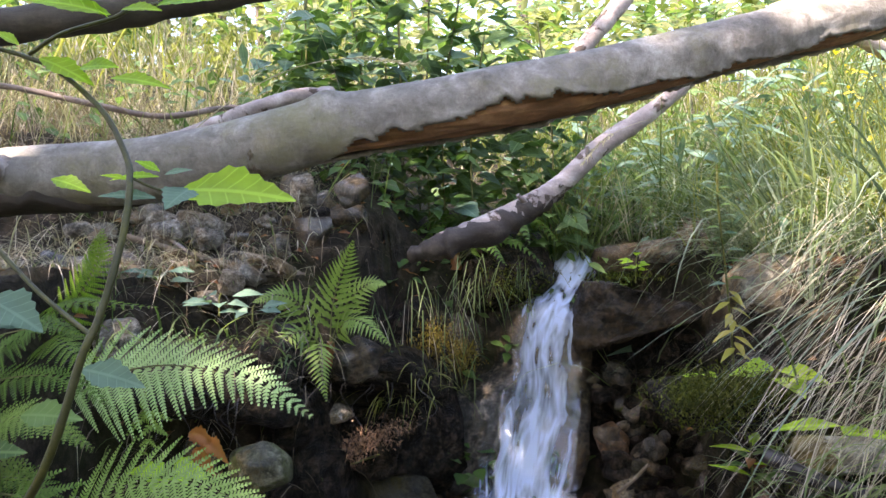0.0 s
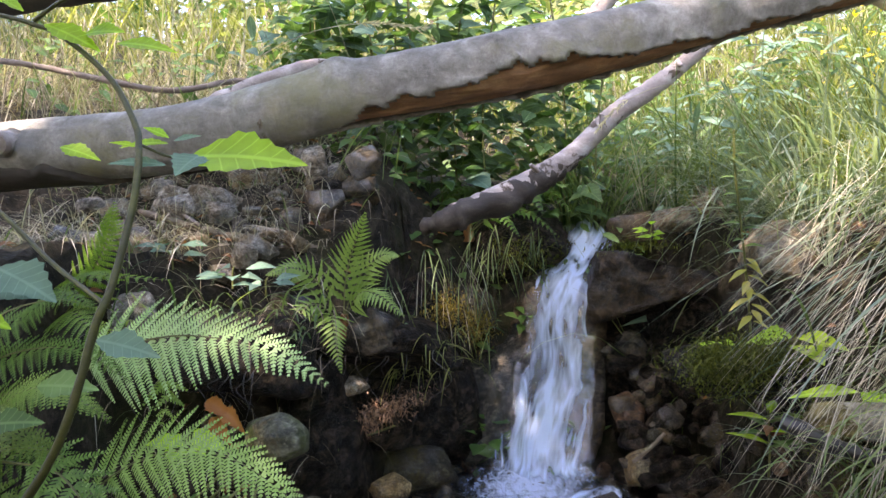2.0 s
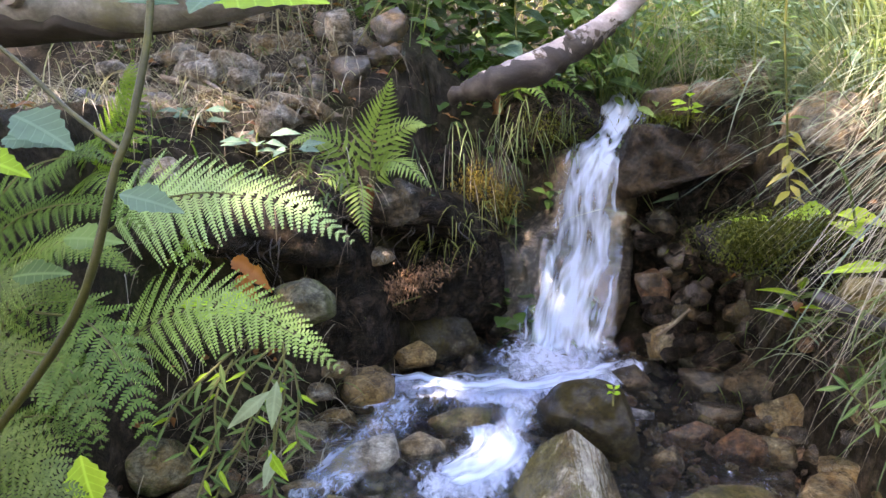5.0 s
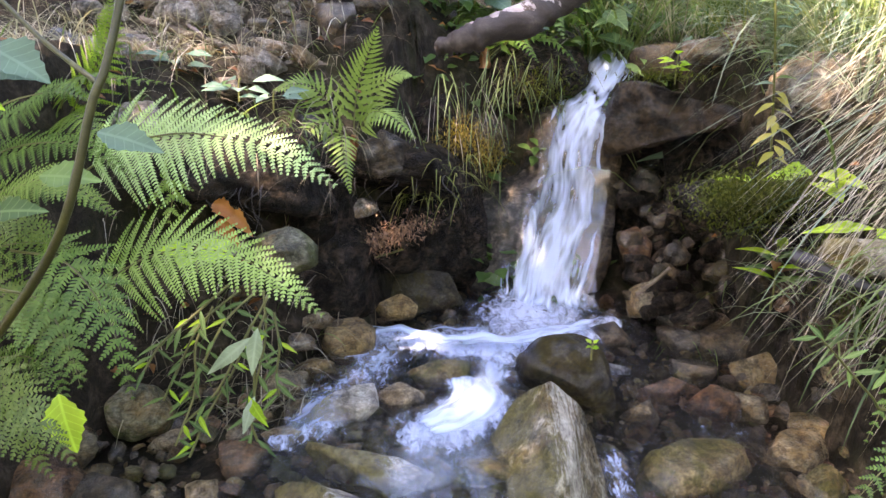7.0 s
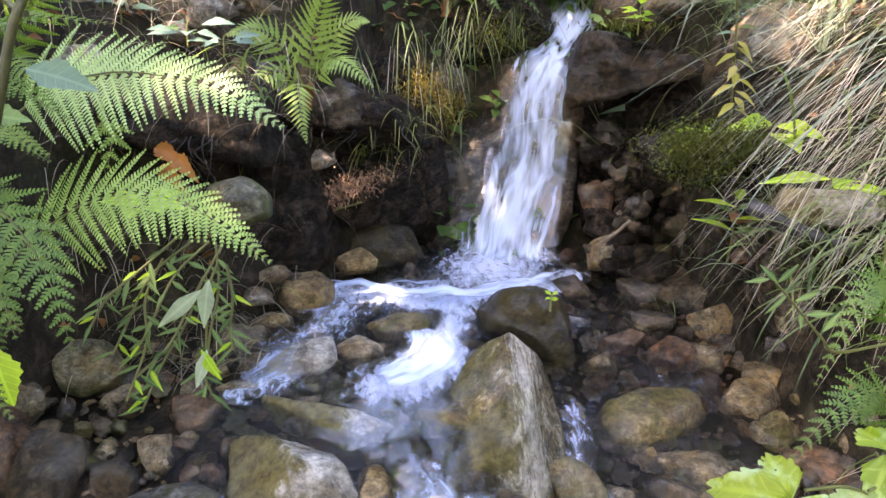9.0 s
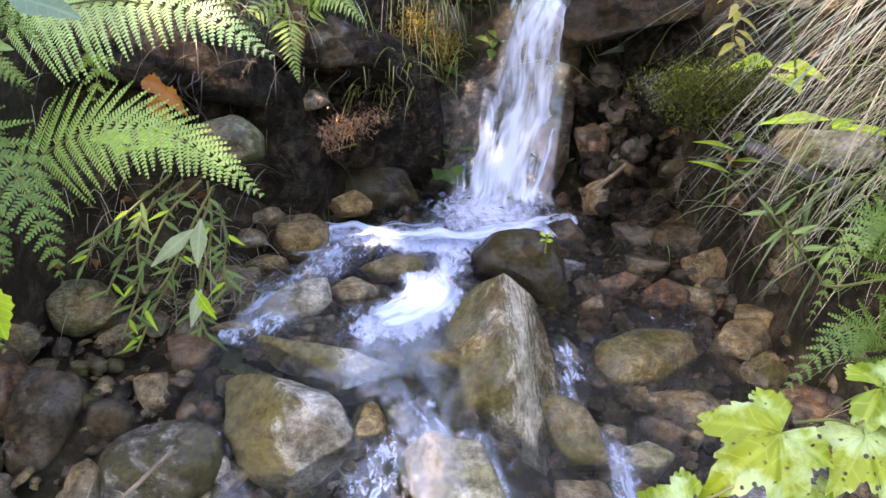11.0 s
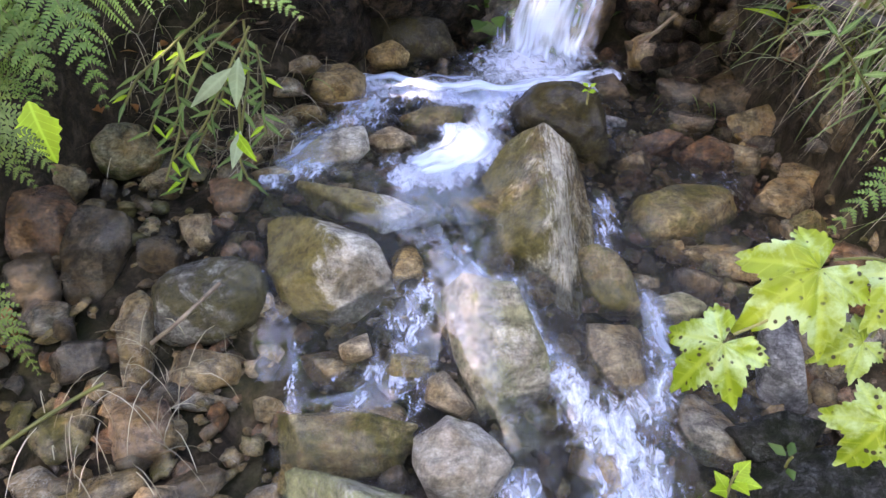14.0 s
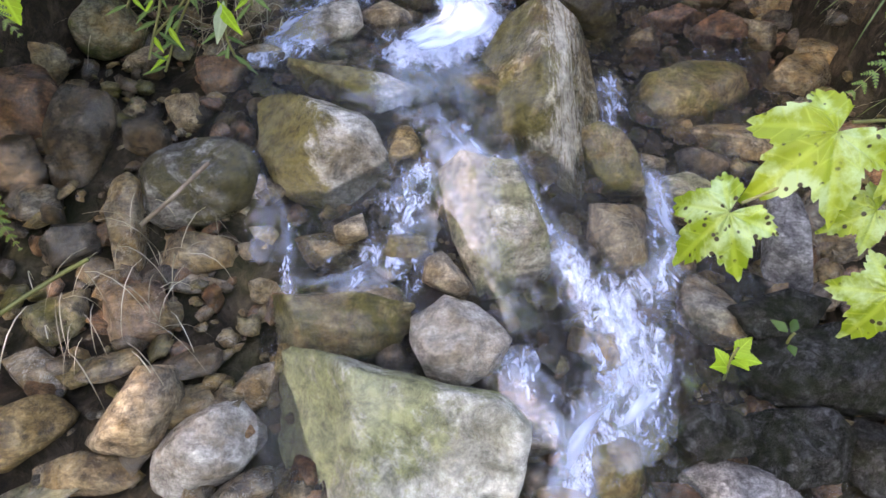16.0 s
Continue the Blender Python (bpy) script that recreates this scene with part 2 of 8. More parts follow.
# Bark of the upper trunk, with its shade put into the dark colour.
BARK_SHADED = bark_material("shaded_bark", (0.02, 0.016, 0.012), (0.06, 0.05, 0.038), (0.12, 0.10, 0.075), 30, (0.4, 1, 1), algae=(0.06, 0.06, 0.02))
BARK_PEEL = bark_material("weathered_branch", (0.04, 0.026, 0.02), (0.20, 0.155, 0.135), (0.48, 0.42, 0.39), 16, (0.5, 1, 1), cracks=0.7)
# Dark tone for rotten bark and for shade painted on trunk and branch.
BARK_ROT_SHADE = bark_material("rot_shade_bark", (0.012, 0.009, 0.007), (0.04, 0.03, 0.024), (0.10, 0.08, 0.065), 24, (0.5, 1, 1), cracks=0.9)
WOOD_TORN = bark_material("torn_wood", (0.05, 0.022, 0.010), (0.28, 0.14, 0.065), (0.52, 0.31, 0.17), 34, (0.12, 1, 1), cracks=1.0)
BARK_SCAB = bark_material("peeling_branch", (0.12, 0.09, 0.08), (0.38, 0.32, 0.30), (0.66, 0.60, 0.58), 16, (0.5, 1, 1), cracks=0.7, flake=(0.085, 0.06, 0.045))
TWIG = bark_material("dry_twig", (0.07, 0.05, 0.035), (0.18, 0.14, 0.1), (0.3, 0.25, 0.19), 20, (1, 1, 1))
TRUNK_FAR = bark_material("far_trunk_bark", (0.05, 0.04, 0.03), (0.14, 0.11, 0.085), (0.26, 0.21, 0.16), 6, (1, 1, 0.2))


def leaf_material(name, low, high, back=0.45, rough=0.45, veins=0.0, spots=None, patch=None):
    """A leaf that shines a little and lets light through; its green varies from leaf to leaf."""
    m, t, p, out = nodes_of(name)
    geo = t.nodes.new("ShaderNodeNewGeometry")
    info = t.nodes.new("ShaderNodeObjectInfo")
    both = t.nodes.new("ShaderNodeMath")
    both.operation = "ADD"
    t.links.new(geo.outputs["Random Per Island"], both.inputs[0])
    t.links.new(info.outputs["Random"], both.inputs[1])
    half = t.nodes.new("ShaderNodeMath")
    half.operation = "FRACT"
    t.links.new(both.outputs[0], half.inputs[0])
    col = ramp(t, half.outputs[0], [(0.0, low), (1.0, high)])
    v = coords(t)
    blotch = noise_tex(t, v, 26, 5, 0.6)
    col = mix(t, 0.35, col, ramp(t, blotch, [(0.3, (0.55,)), (0.7, (1.4,))]), "MULTIPLY")
    # Pale patches that paint the sky's sheen onto the leaf.
    if patch:
        col = mix(t, ramp(t, noise_tex(t, v, 16, 5, 0.6), [(0.47, (0.0,)), (0.60, (0.8,))]), col, patch)
    if veins:
        uv = t.nodes.new("ShaderNodeUVMap")
        sep = t.nodes.new("ShaderNodeSeparateXYZ")
        t.links.new(uv.outputs[0], sep.inputs[0])
        side = t.nodes.new("ShaderNodeMath")
        side.operation = "ABSOLUTE"
        t.links.new(sep.outputs[0], side.inputs[0])
        slant = t.nodes.new("ShaderNodeMath")
        slant.operation, slant.inputs[1].default_value = "MULTIPLY_ADD", -0.7
        t.links.new(side.outputs[0], slant.inputs[0])
        t.links.new(sep.outputs[1], slant.inputs[2])
        saw = t.nodes.new("ShaderNodeMath")
        saw.operation, saw.inputs[1].default_value = "PINGPONG", 0.07
        t.links.new(slant.outputs[0], saw.inputs[0])
        line = ramp(t, saw.outputs[0], [(0.0, (1.0,)), (0.012, (0.0,))])
        rib = ramp(t, side.outputs[0], [(0.012, (1.0,)), (0.03, (0.0,))])
        top = mix(t, 1.0, line, rib, "LIGHTEN")
        col = mix(t, mix(t, 1.0, top, (veins, veins, veins), "MULTIPLY"), col, tuple(min(1, 1.7 * c + 0.06) for c in high))
        bump(t, top, p, 0.35, 0.001)
    if spots:
        vo = node(t, "TexVoronoi", Scale=70.0)
        t.links.new(v, vo.inputs["Vector"])
        dots = mix(t, 1.0, ramp(t, vo.outputs["Distance"], [(0.19, (1.0,)), (0.28, (0.0,))]), ramp(t, noise_tex(t, v, 22, 3, 0.6), [(0.47, (0.0,)), (0.53, (1.0,))]), "MULTIPLY")
        col = mix(t, dots, col, spots)
    t.links.new(col, p.inputs["Base Color"])
    p.inputs["Roughness"].default_value = rough
    p.inputs["Specular IOR Level"].default_value = 0.4
    thin = t.nodes.new("ShaderNodeBsdfTranslucent")
    t.links.new(mix(t, 1.0, col, (1.2, 1.3, 0.65), "MULTIPLY"), thin.inputs[0])
    share = t.nodes.new("ShaderNodeMixShader")
    share.inputs[0].default_value = back
    t.links.new(p.outputs[0], share.inputs[1])
    t.links.new(thin.outputs[0], share.inputs[2])
    t.links.new(share.outputs[0], out.inputs[0])
    return m


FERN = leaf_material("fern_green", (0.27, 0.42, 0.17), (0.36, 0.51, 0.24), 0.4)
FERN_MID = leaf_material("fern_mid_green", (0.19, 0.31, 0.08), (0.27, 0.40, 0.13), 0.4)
# Yellower lit copy: the light this fern catches is put into its green.
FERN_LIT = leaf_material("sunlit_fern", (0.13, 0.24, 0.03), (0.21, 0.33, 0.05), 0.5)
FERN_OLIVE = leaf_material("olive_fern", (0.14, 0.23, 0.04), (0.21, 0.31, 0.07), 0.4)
# Two darker greens; the shade low on the left bank is put into them.
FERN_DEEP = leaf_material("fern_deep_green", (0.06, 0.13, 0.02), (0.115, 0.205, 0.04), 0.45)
FERN_SHADED = leaf_material("shaded_fern", (0.06, 0.105, 0.012), (0.11, 0.165, 0.03), 0.35)
# Bright lime: light from behind is put into the leaf colour.
LEAF_LIME = leaf_material("backlit_leaf", (0.27, 0.48, 0.03), (0.38, 0.56, 0.05), 0.6, veins=0.35)
LEAF_MID = leaf_material("herb_leaf", (0.045, 0.10, 0.03), (0.14, 0.23, 0.075), 0.45, rough=0.6, veins=0.25)
LEAF_BLUE = leaf_material("bluish_leaf", (0.08, 0.15, 0.105), (0.14, 0.225, 0.16), 0.3, rough=0.7, veins=0.2)
# Sheen on the broad willow leaves is put into this pale green.
LEAF_PALE = leaf_material("pale_sheen_leaf", (0.26, 0.34, 0.22), (0.34, 0.42, 0.30), 0.35, veins=0.2)
LEAF_ORANGE = leaf_material("orange_dead_leaf", (0.26, 0.085, 0.02), (0.42, 0.17, 0.05), 0.35)
LEAF_DARK = leaf_material("dark_leaf", (0.035, 0.085, 0.02), (0.08, 0.15, 0.035), 0.4)
LEAF_YELLOW = leaf_material("yellowing_leaf", (0.26, 0.28, 0.05), (0.42, 0.38, 0.10), 0.45)
LEAF_FAR = leaf_material("sunlit_thicket_leaf", (0.11, 0.15, 0.05), (0.27, 0.28, 0.13), 0.5, rough=0.65)
LEAF_BROWN = leaf_material("brown_leaf", (0.16, 0.06, 0.02), (0.30, 0.14, 0.05), 0.35)
# The pale patch colour is painted sky sheen; the black spots are the leaf's own.
SYCAMORE = leaf_material("sycamore_leaf", (0.13, 0.215, 0.010), (0.20, 0.27, 0.016), 0.3, rough=0.4, veins=0.25, spots=(0.03, 0.025, 0.01), patch=(0.36, 0.49, 0.27))
GRASS = leaf_material("green_grass", (0.035, 0.075, 0.025), (0.19, 0.25, 0.10), 0.5)
# Lit copy of green_grass: sunlight is put into its yellower tones.
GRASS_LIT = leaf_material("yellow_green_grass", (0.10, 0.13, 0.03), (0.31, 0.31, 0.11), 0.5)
STRAW = leaf_material("dry_grass", (0.23, 0.195, 0.15), (0.48, 0.44, 0.37), 0.35, rough=0.6)
STRAW_DARK = leaf_material("dead_grass", (0.07, 0.052, 0.035), (0.28, 0.225, 0.155), 0.2, rough=0.7)
STRAW_BLUE = leaf_material("grey_green_grass", (0.12, 0.17, 0.12), (0.24, 0.29, 0.21), 0.4)
STALK = leaf_material("green_stalk", (0.08, 0.09, 0.022), (0.17, 0.17, 0.06), 0.15)
STALK_DARK = bark_material("mottled_stem", (0.012, 0.014, 0.002), (0.042, 0.044, 0.006), (0.09, 0.09, 0.013), 40, (1, 1, 1), rough=0.5, cracks=0.3)
FLOWER = leaf_material("yellow_petal", (0.55, 0.42, 0.02), (0.75, 0.6, 0.05), 0.4)
SEED = leaf_material("pale_seed", (0.45, 0.38, 0.25), (0.7, 0.62, 0.46), 0.3)
MOSS = leaf_material("moss", (0.04, 0.055, 0.008), (0.13, 0.145, 0.02), 0.3, rough=0.9)
MOSS_GOLD = leaf_material("golden_moss", (0.11, 0.085, 0.015), (0.24, 0.18, 0.03), 0.3, rough=0.8)
# Upper tone raised to paint the sunlit pinkish highlights on the rootlets.
ROOTS = leaf_material("red_rootlets", (0.04, 0.02, 0.010), (0.40, 0.23, 0.14), 0.15)
WET_STICK = bark_material("wet_black_stick", (0.008, 0.007, 0.008), (0.022, 0.019, 0.02), (0.05, 0.045, 0.045), 14, (1, 1, 1), rough=0.3)


def water_material():
    """Clear running water: a thin rippled film that mirrors at a glancing look, with foam where the flow breaks."""
    m, t, p, out = nodes_of("clear_water")
    v = coords(t, (1, 0.45, 1), jitter=False)
    n1 = noise_tex(t, v, 26, 4, 0.6, 0.8)
    n2 = noise_tex(t, v, 110, 4, 0.6, 0.5)
    h = mix(t, 0.35, n1, n2)
    b = bump(t, h, None, 1.0, 0.035)
    clear = node(t, "BsdfTransparent")
    clear.inputs[0].default_value = (0.86, 0.89, 0.86, 1)
    gloss = node(t, "BsdfGlossy", Roughness=0.06)
    t.links.new(b, gloss.inputs["Normal"])
    fr = node(t, "Fresnel", IOR=1.55)
    t.links.new(b, fr.inputs["Normal"])
    film = t.nodes.new("ShaderNodeMixShader")
    t.links.new(fr.outputs[0], film.inputs[0])
    t.links.new(clear.outputs[0], film.inputs[1])
    t.links.new(gloss.outputs[0], film.inputs[2])
    p.inputs["Base Color"].default_value = (0.64, 0.73, 0.94, 1)
    p.inputs["Roughness"].default_value = 0.4
    t.links.new(b, p.inputs["Normal"])
    at = t.nodes.new("ShaderNodeAttribute")
    at.attribute_name = "foam"
    spread = t.nodes.new("ShaderNodeMath")
    spread.operation = "MULTIPLY_ADD"
    t.links.new(at.outputs["Fac"], spread.inputs[0])
    spread.inputs[1].default_value = 1.25
    sub = t.nodes.new("ShaderNodeMath")
    sub.operation, sub.inputs[1].default_value, sub.inputs[2].default_value = "MULTIPLY_ADD", 1.9, -1.28
    t.links.new(noise_tex(t, v, 42, 8, 0.75, 0.6), sub.inputs[0])
    t.links.new(sub.outputs[0], spread.inputs[2])
    foam = ramp(t, spread.outputs[0], [(0.0, (0.0,)), (0.5, (0.85,))])
    full = t.nodes.new("ShaderNodeMixShader")
    t.links.new(foam, full.inputs[0])
    t.links.new(film.outputs[0], full.inputs[1])
    t.links.new(p.outputs[0], full.inputs[2])
    t.links.new(full.outputs[0], out.inputs[0])
    return m


def white_water_material(name, cover, low_share=-0.5, crisp=2.4):
    """Falling water: white streaks drawn out along the fall (second texture axis), clear between them."""
    m, t, p, out = nodes_of(name)
    uv = t.nodes.new("ShaderNodeUVMap")
    mp = t.nodes.new("ShaderNodeMapping")
    t.links.new(uv.outputs[0], mp.inputs[0])
    mp.inputs[3].default_value = (1.4, 0.33, 1)
    info = t.nodes.new("ShaderNodeObjectInfo")
    t.links.new(info.outputs["Random"], mp.inputs[1])
    streak = noise_tex(t, mp.outputs[0], 30, 2, 0.45, 0.35)
    clump = noise_tex(t, mp.outputs[0], 12, 2, 0.5, 0.9)
    body = mix(t, 0.7, streak, clump)
    lift = t.nodes.new("ShaderNodeMath")
    lift.operation, lift.inputs[1].default_value, lift.inputs[2].default_value = "MULTIPLY_ADD", crisp, -0.5 * crisp + low_share
    t.links.new(body, lift.inputs[0])
    edge = t.nodes.new("ShaderNodeAttribute")
    edge.attribute_name = "foam"
    add = t.nodes.new("ShaderNodeMath")
    add.operation, add.inputs[1].default_value = "MULTIPLY_ADD", cover - low_share
    t.links.new(edge.outputs["Fac"], add.inputs[0])
    t.links.new(lift.outputs[0], add.inputs[2])
    fac = ramp(t, add.outputs[0], [(0.0, (0.0,)), (0.45, (0.4,)), (1.15, (0.97,))])
    p.inputs["Base Color"].default_value = (0.62, 0.75, 0.97, 1)
    p.inputs["Roughness"].default_value = 0.55
    p.inputs["Specular IOR Level"].default_value = 0.25
    bump(t, body, p, 0.25, 0.015)
    glow = t.nodes.new("ShaderNodeBsdfTranslucent")
    glow.inputs[0].default_value = (0.58, 0.74, 0.98, 1)
    solid = t.nodes.new("ShaderNodeMixShader")
    solid.inputs[0].default_value = 0.35
    t.links.new(p.outputs[0], solid.inputs[1])
    t.links.new(glow.outputs[0], solid.inputs[2])
    clear = node(t, "BsdfTransparent")
    gloss = node(t, "BsdfGlossy", Roughness=0.1)
    film = t.nodes.new("ShaderNodeMixShader")
    film.inputs[0].default_value = 0.06
    t.links.new(clear.outputs[0], film.inputs[1])
    t.links.new(gloss.outputs[0], film.inputs[2])
    full = t.nodes.new("ShaderNodeMixShader")
    t.links.new(fac, full.inputs[0])
    t.links.new(film.outputs[0], full.inputs[1])
    t.links.new(solid.outputs[0], full.inputs[2])
    t.links.new(full.outputs[0], out.inputs[0])
    return m


WATER = water_material()
FALLING = white_water_material("falling_water", 0.84, crisp=4.2)
RUNNING = white_water_material("running_water", 0.02)
CASCADE = white_water_material("cascading_water", 0.22)
VEIL = white_water_material("thin_water_veil", -0.05)


# ---- shapes ----
class Soup:
    """Vertices, faces and a texture place for each vertex, gathered for one mesh."""

    def __init__(self):
        self.v, self.f, self.uv, self.foam = [], [], [], []

    def add(self, points, faces, uv=None, foam=None):
        n = len(self.v)
        self.v += [tuple(p) for p in points]
        self.f += [tuple(i + n for i in f) for f in faces]
        self.uv += uv if uv else [(0.0, 0.0)] * len(points)
        self.foam += foam if foam else [0.0] * len(points)

    def grid(self, rows, uv=None, foam=None, closed=False):
        """A sheet through rows of equally many points."""
        k = len(rows[0])
        faces = []
        for i in range(len(rows) - 1):
            for j in range(k if closed else k - 1):
                a, b = i * k + j, i * k + (j + 1) % k
                faces.append((a, b, b + k, a + k))
        self.add([p for r in rows for p in r], faces, uv, foam)


def build(name, soup, material, parent=None, shaded=True):
    me = bpy.data.meshes.new(name)
    me.from_pydata(soup.v, [], soup.f)
    if any(soup.foam):
        at = me.attributes.new("foam", "FLOAT", "POINT")
        at.data.foreach_set("value", soup.foam)
    layer = me.uv_layers.new(name="UVMap")
    idx = np.zeros(len(me.loops), dtype=np.int32)
    me.loops.foreach_get("vertex_index", idx)
    layer.data.foreach_set("uv", np.array(soup.uv, dtype=np.float32)[idx].ravel())
    me.materials.append(material)
    if shaded:
        me.polygons.foreach_set("use_smooth", [True] * len(me.polygons))
    ob = new(name, me)
    if parent:
        ob.parent = parent
    return ob


def thing(name, where, label, category, group="", kind=""):
    """An Empty at a thing's base, to carry its parts."""
    e = new(name)
    e.location = where
    e.empty_display_size = 0.05
    return tagged(e, label, category, group, kind)


def part(name, soup, material, parent, label=""):
    """One part under a thing; its points are given in the world."""
    ob = build(name, soup, material)
    base = parent
    off = Vector((0, 0, 0))
    while base:
        off += base.location
        base = base.parent
    ob.data.transform(Matrix.Translation(-off))
    ob.parent = parent
    if label:
        ob["label"] = label
    return ob


def glide(points, n):
    """A smooth curve (Catmull-Rom) through the points, n steps a span."""
    pts = [Vector(p) for p in points]
    pts = [2 * pts[0] - pts[1]] + pts + [2 * pts[-1] - pts[-2]]
    out = []
    for i in range(1, len(pts) - 2):
        a, b, c, d = pts[i - 1:i + 3]
        for k in range(n):
            t = k / n
            out.append(0.5 * ((2 * b) + (c - a) * t + (2 * a - 5 * b + 4 * c - d) * t * t + (3 * b - a - 3 * c + d) * t ** 3))
    out.append(pts[-2])
    return out


def frames_along(path):
    """Tangent, side and up at each point of a path, turning as little as possible."""
    up, out = Vector((0, 0, 1)), []
    for i, p in enumerate(path):
        t = (path[min(i + 1, len(path) - 1)] - path[max(i - 1, 0)]).normalized()
        if abs(t.z) > 0.97 and i == 0:
            up = Vector((0, -1, 0))
        side = t.cross(up).normalized()
        up = side.cross(t).normalized()
        out.append((t, side, up))
    return out


def tube(soup, points, radius, n=6, sides=8, lumps=0.0, seed=0.0, cap=True):
    """A bent, tapering, lumpy rod. radius: a number or a function of 0..1."""
    path = glide(points, n)
    fr = frames_along(path)
    rows, uv = [], []
    for i, (p, (t, s, u)) in enumerate(zip(path, fr)):
        f = i / (len(path) - 1)
        r = radius(f) if callable(radius) else radius
        row = []
        for k in range(sides):
            a = 2 * math.pi * k / sides
            w = s * math.cos(a) + u * math.sin(a)
            q = r * (1 + (lumps * noise.noise((p + w * r) * (0.6 / max(r, 0.002)) + Vector((seed, 0, 0))) if lumps else 0))
            row.append(p + w * q)
            uv.append((k / sides, f))
        rows.append(row)
    soup.grid(rows, uv, closed=True)
    if cap:
        for row, p in ((rows[0], path[0]), (rows[-1], path[-1])):
            m = len(row)
            soup.add(row + [p], [(k, (k + 1) % m, m) for k in range(m)])


def blade(soup, root, way, length, width, droop, n=5, flat=None):
    """One leaf of grass: a folded strip that bends over under its weight."""
    p, d = Vector(root), Vector(way).normalized()
    side = d.cross(Vector((0, 0, 1)) if flat is None else flat)
    side = side.normalized() if side.length > 1e-4 else Vector((1, 0, 0))
    step, rows, uv = length / n, [], []
    for i in range(n + 1):
        f = i / n
        w = width * (1 - f ** 2.2) * (0.6 + 0.4 * min(1, f * 4)) + width * 0.04
        up = side.cross(d)
        rows.append((p - side * w * 0.5, p + up * w * 0.18, p + side * w * 0.5))
        uv += [(-0.5, f), (0, f), (0.5, f)]
        p = p + d * step
        d = (d + Vector((0, 0, -droop / n))).normalized()
    soup.grid(rows, uv)


def leaf(soup, root, way, normal, length, width, shape=0.45, teeth=0, fold=0.25, curl=0.2, n=8):
    """A pointed leaf with a midrib, folded along it and curled down, its edge toothed if asked."""
    d, up = Vector(way).normalized(), Vector(normal).normalized()
    side = d.cross(up).normalized()
    up = side.cross(d).normalized()
    rows, uv = [], []
    for i in range(n + 1):
        f = i / n
        w = (f / shape) ** 0.75 if f < shape else max(0.0, (1 - (f - shape) / (1 - shape))) ** 0.85
        w = max(w, 0.02) * width * 0.5
        if teeth and 0 < i < n:
            w *= 1 + teeth * (1 if i % 2 else -1)
        c = Vector(root) + d * (length * f) - up * (curl * length * f * f)
        rows.append((c - side * w + up * (fold * w), c - side * w * 0.5 + up * (fold * w * 0.35), c, c + side * w * 0.5 + up * (fold * w * 0.35), c + side * w + up * (fold * w)))
        uv += [(-w / length, f), (-0.5 * w / length, f), (0, f), (0.5 * w / length, f), (w / length, f)]
    soup.grid(rows, uv)


def lobed_leaf(soup, root, way, normal, size, droop=0.25, seed=0):
    """A five-lobed toothed leaf, drooping at its lobes."""
    rng = random.Random(seed)
    d, up = Vector(way).normalized(), Vector(normal).normalized()
    side = d.cross(up).normalized()
    up = side.cross(d).normalized()
    centre = Vector(root) + d * size * 0.12
    lobes = [(-118, 0.50), (-55, 0.82), (0, 1.0), (55, 0.82), (118, 0.50)]
    ang0, rim, rings = -158, [], 5
    count = 96
    for i in range(count + 1):
        a = ang0 + (2 * -ang0) * i / count
        best = 0.0
        for la, ll in lobes:
            x = abs(a - la)
            best = max(best, ll * math.exp(-(x / 33.0) ** 1.35))
        r = 0.30 + 0.70 * best
        r *= 1 + 0.05 * math.sin(i * 2.1) + 0.04 * (1 if i % 6 < 3 else -1) * best + rng.uniform(-0.02, 0.02)
        rim.append((a, r * size * 0.62))
    rows, uv = [], []
    for k in range(rings + 1):
        f = k / rings
        row = []
        for a, r in rim:
            rr = r * max(f, 0.01)
            c, s = math.cos(radians(a)), math.sin(radians(a))
            near = min((abs(a - la) for la, _ in lobes))
            h = -droop * size * (rr / size) ** 2 * 1.3 - 0.09 * size * f * math.exp(-(near / 12.0) ** 2) + 0.012 * size * math.sin(a * 0.2 + k)
            row.append(centre + d * (rr * c) + side * (rr * s) + up * h)
            la = min(lobes, key=lambda q: abs(a - q[0]))[0]
            uv.append((rr / size * math.sin(radians(a - la)), rr / size * math.cos(radians(a - la))))
        rows.append(row)
    soup.grid(rows, uv)


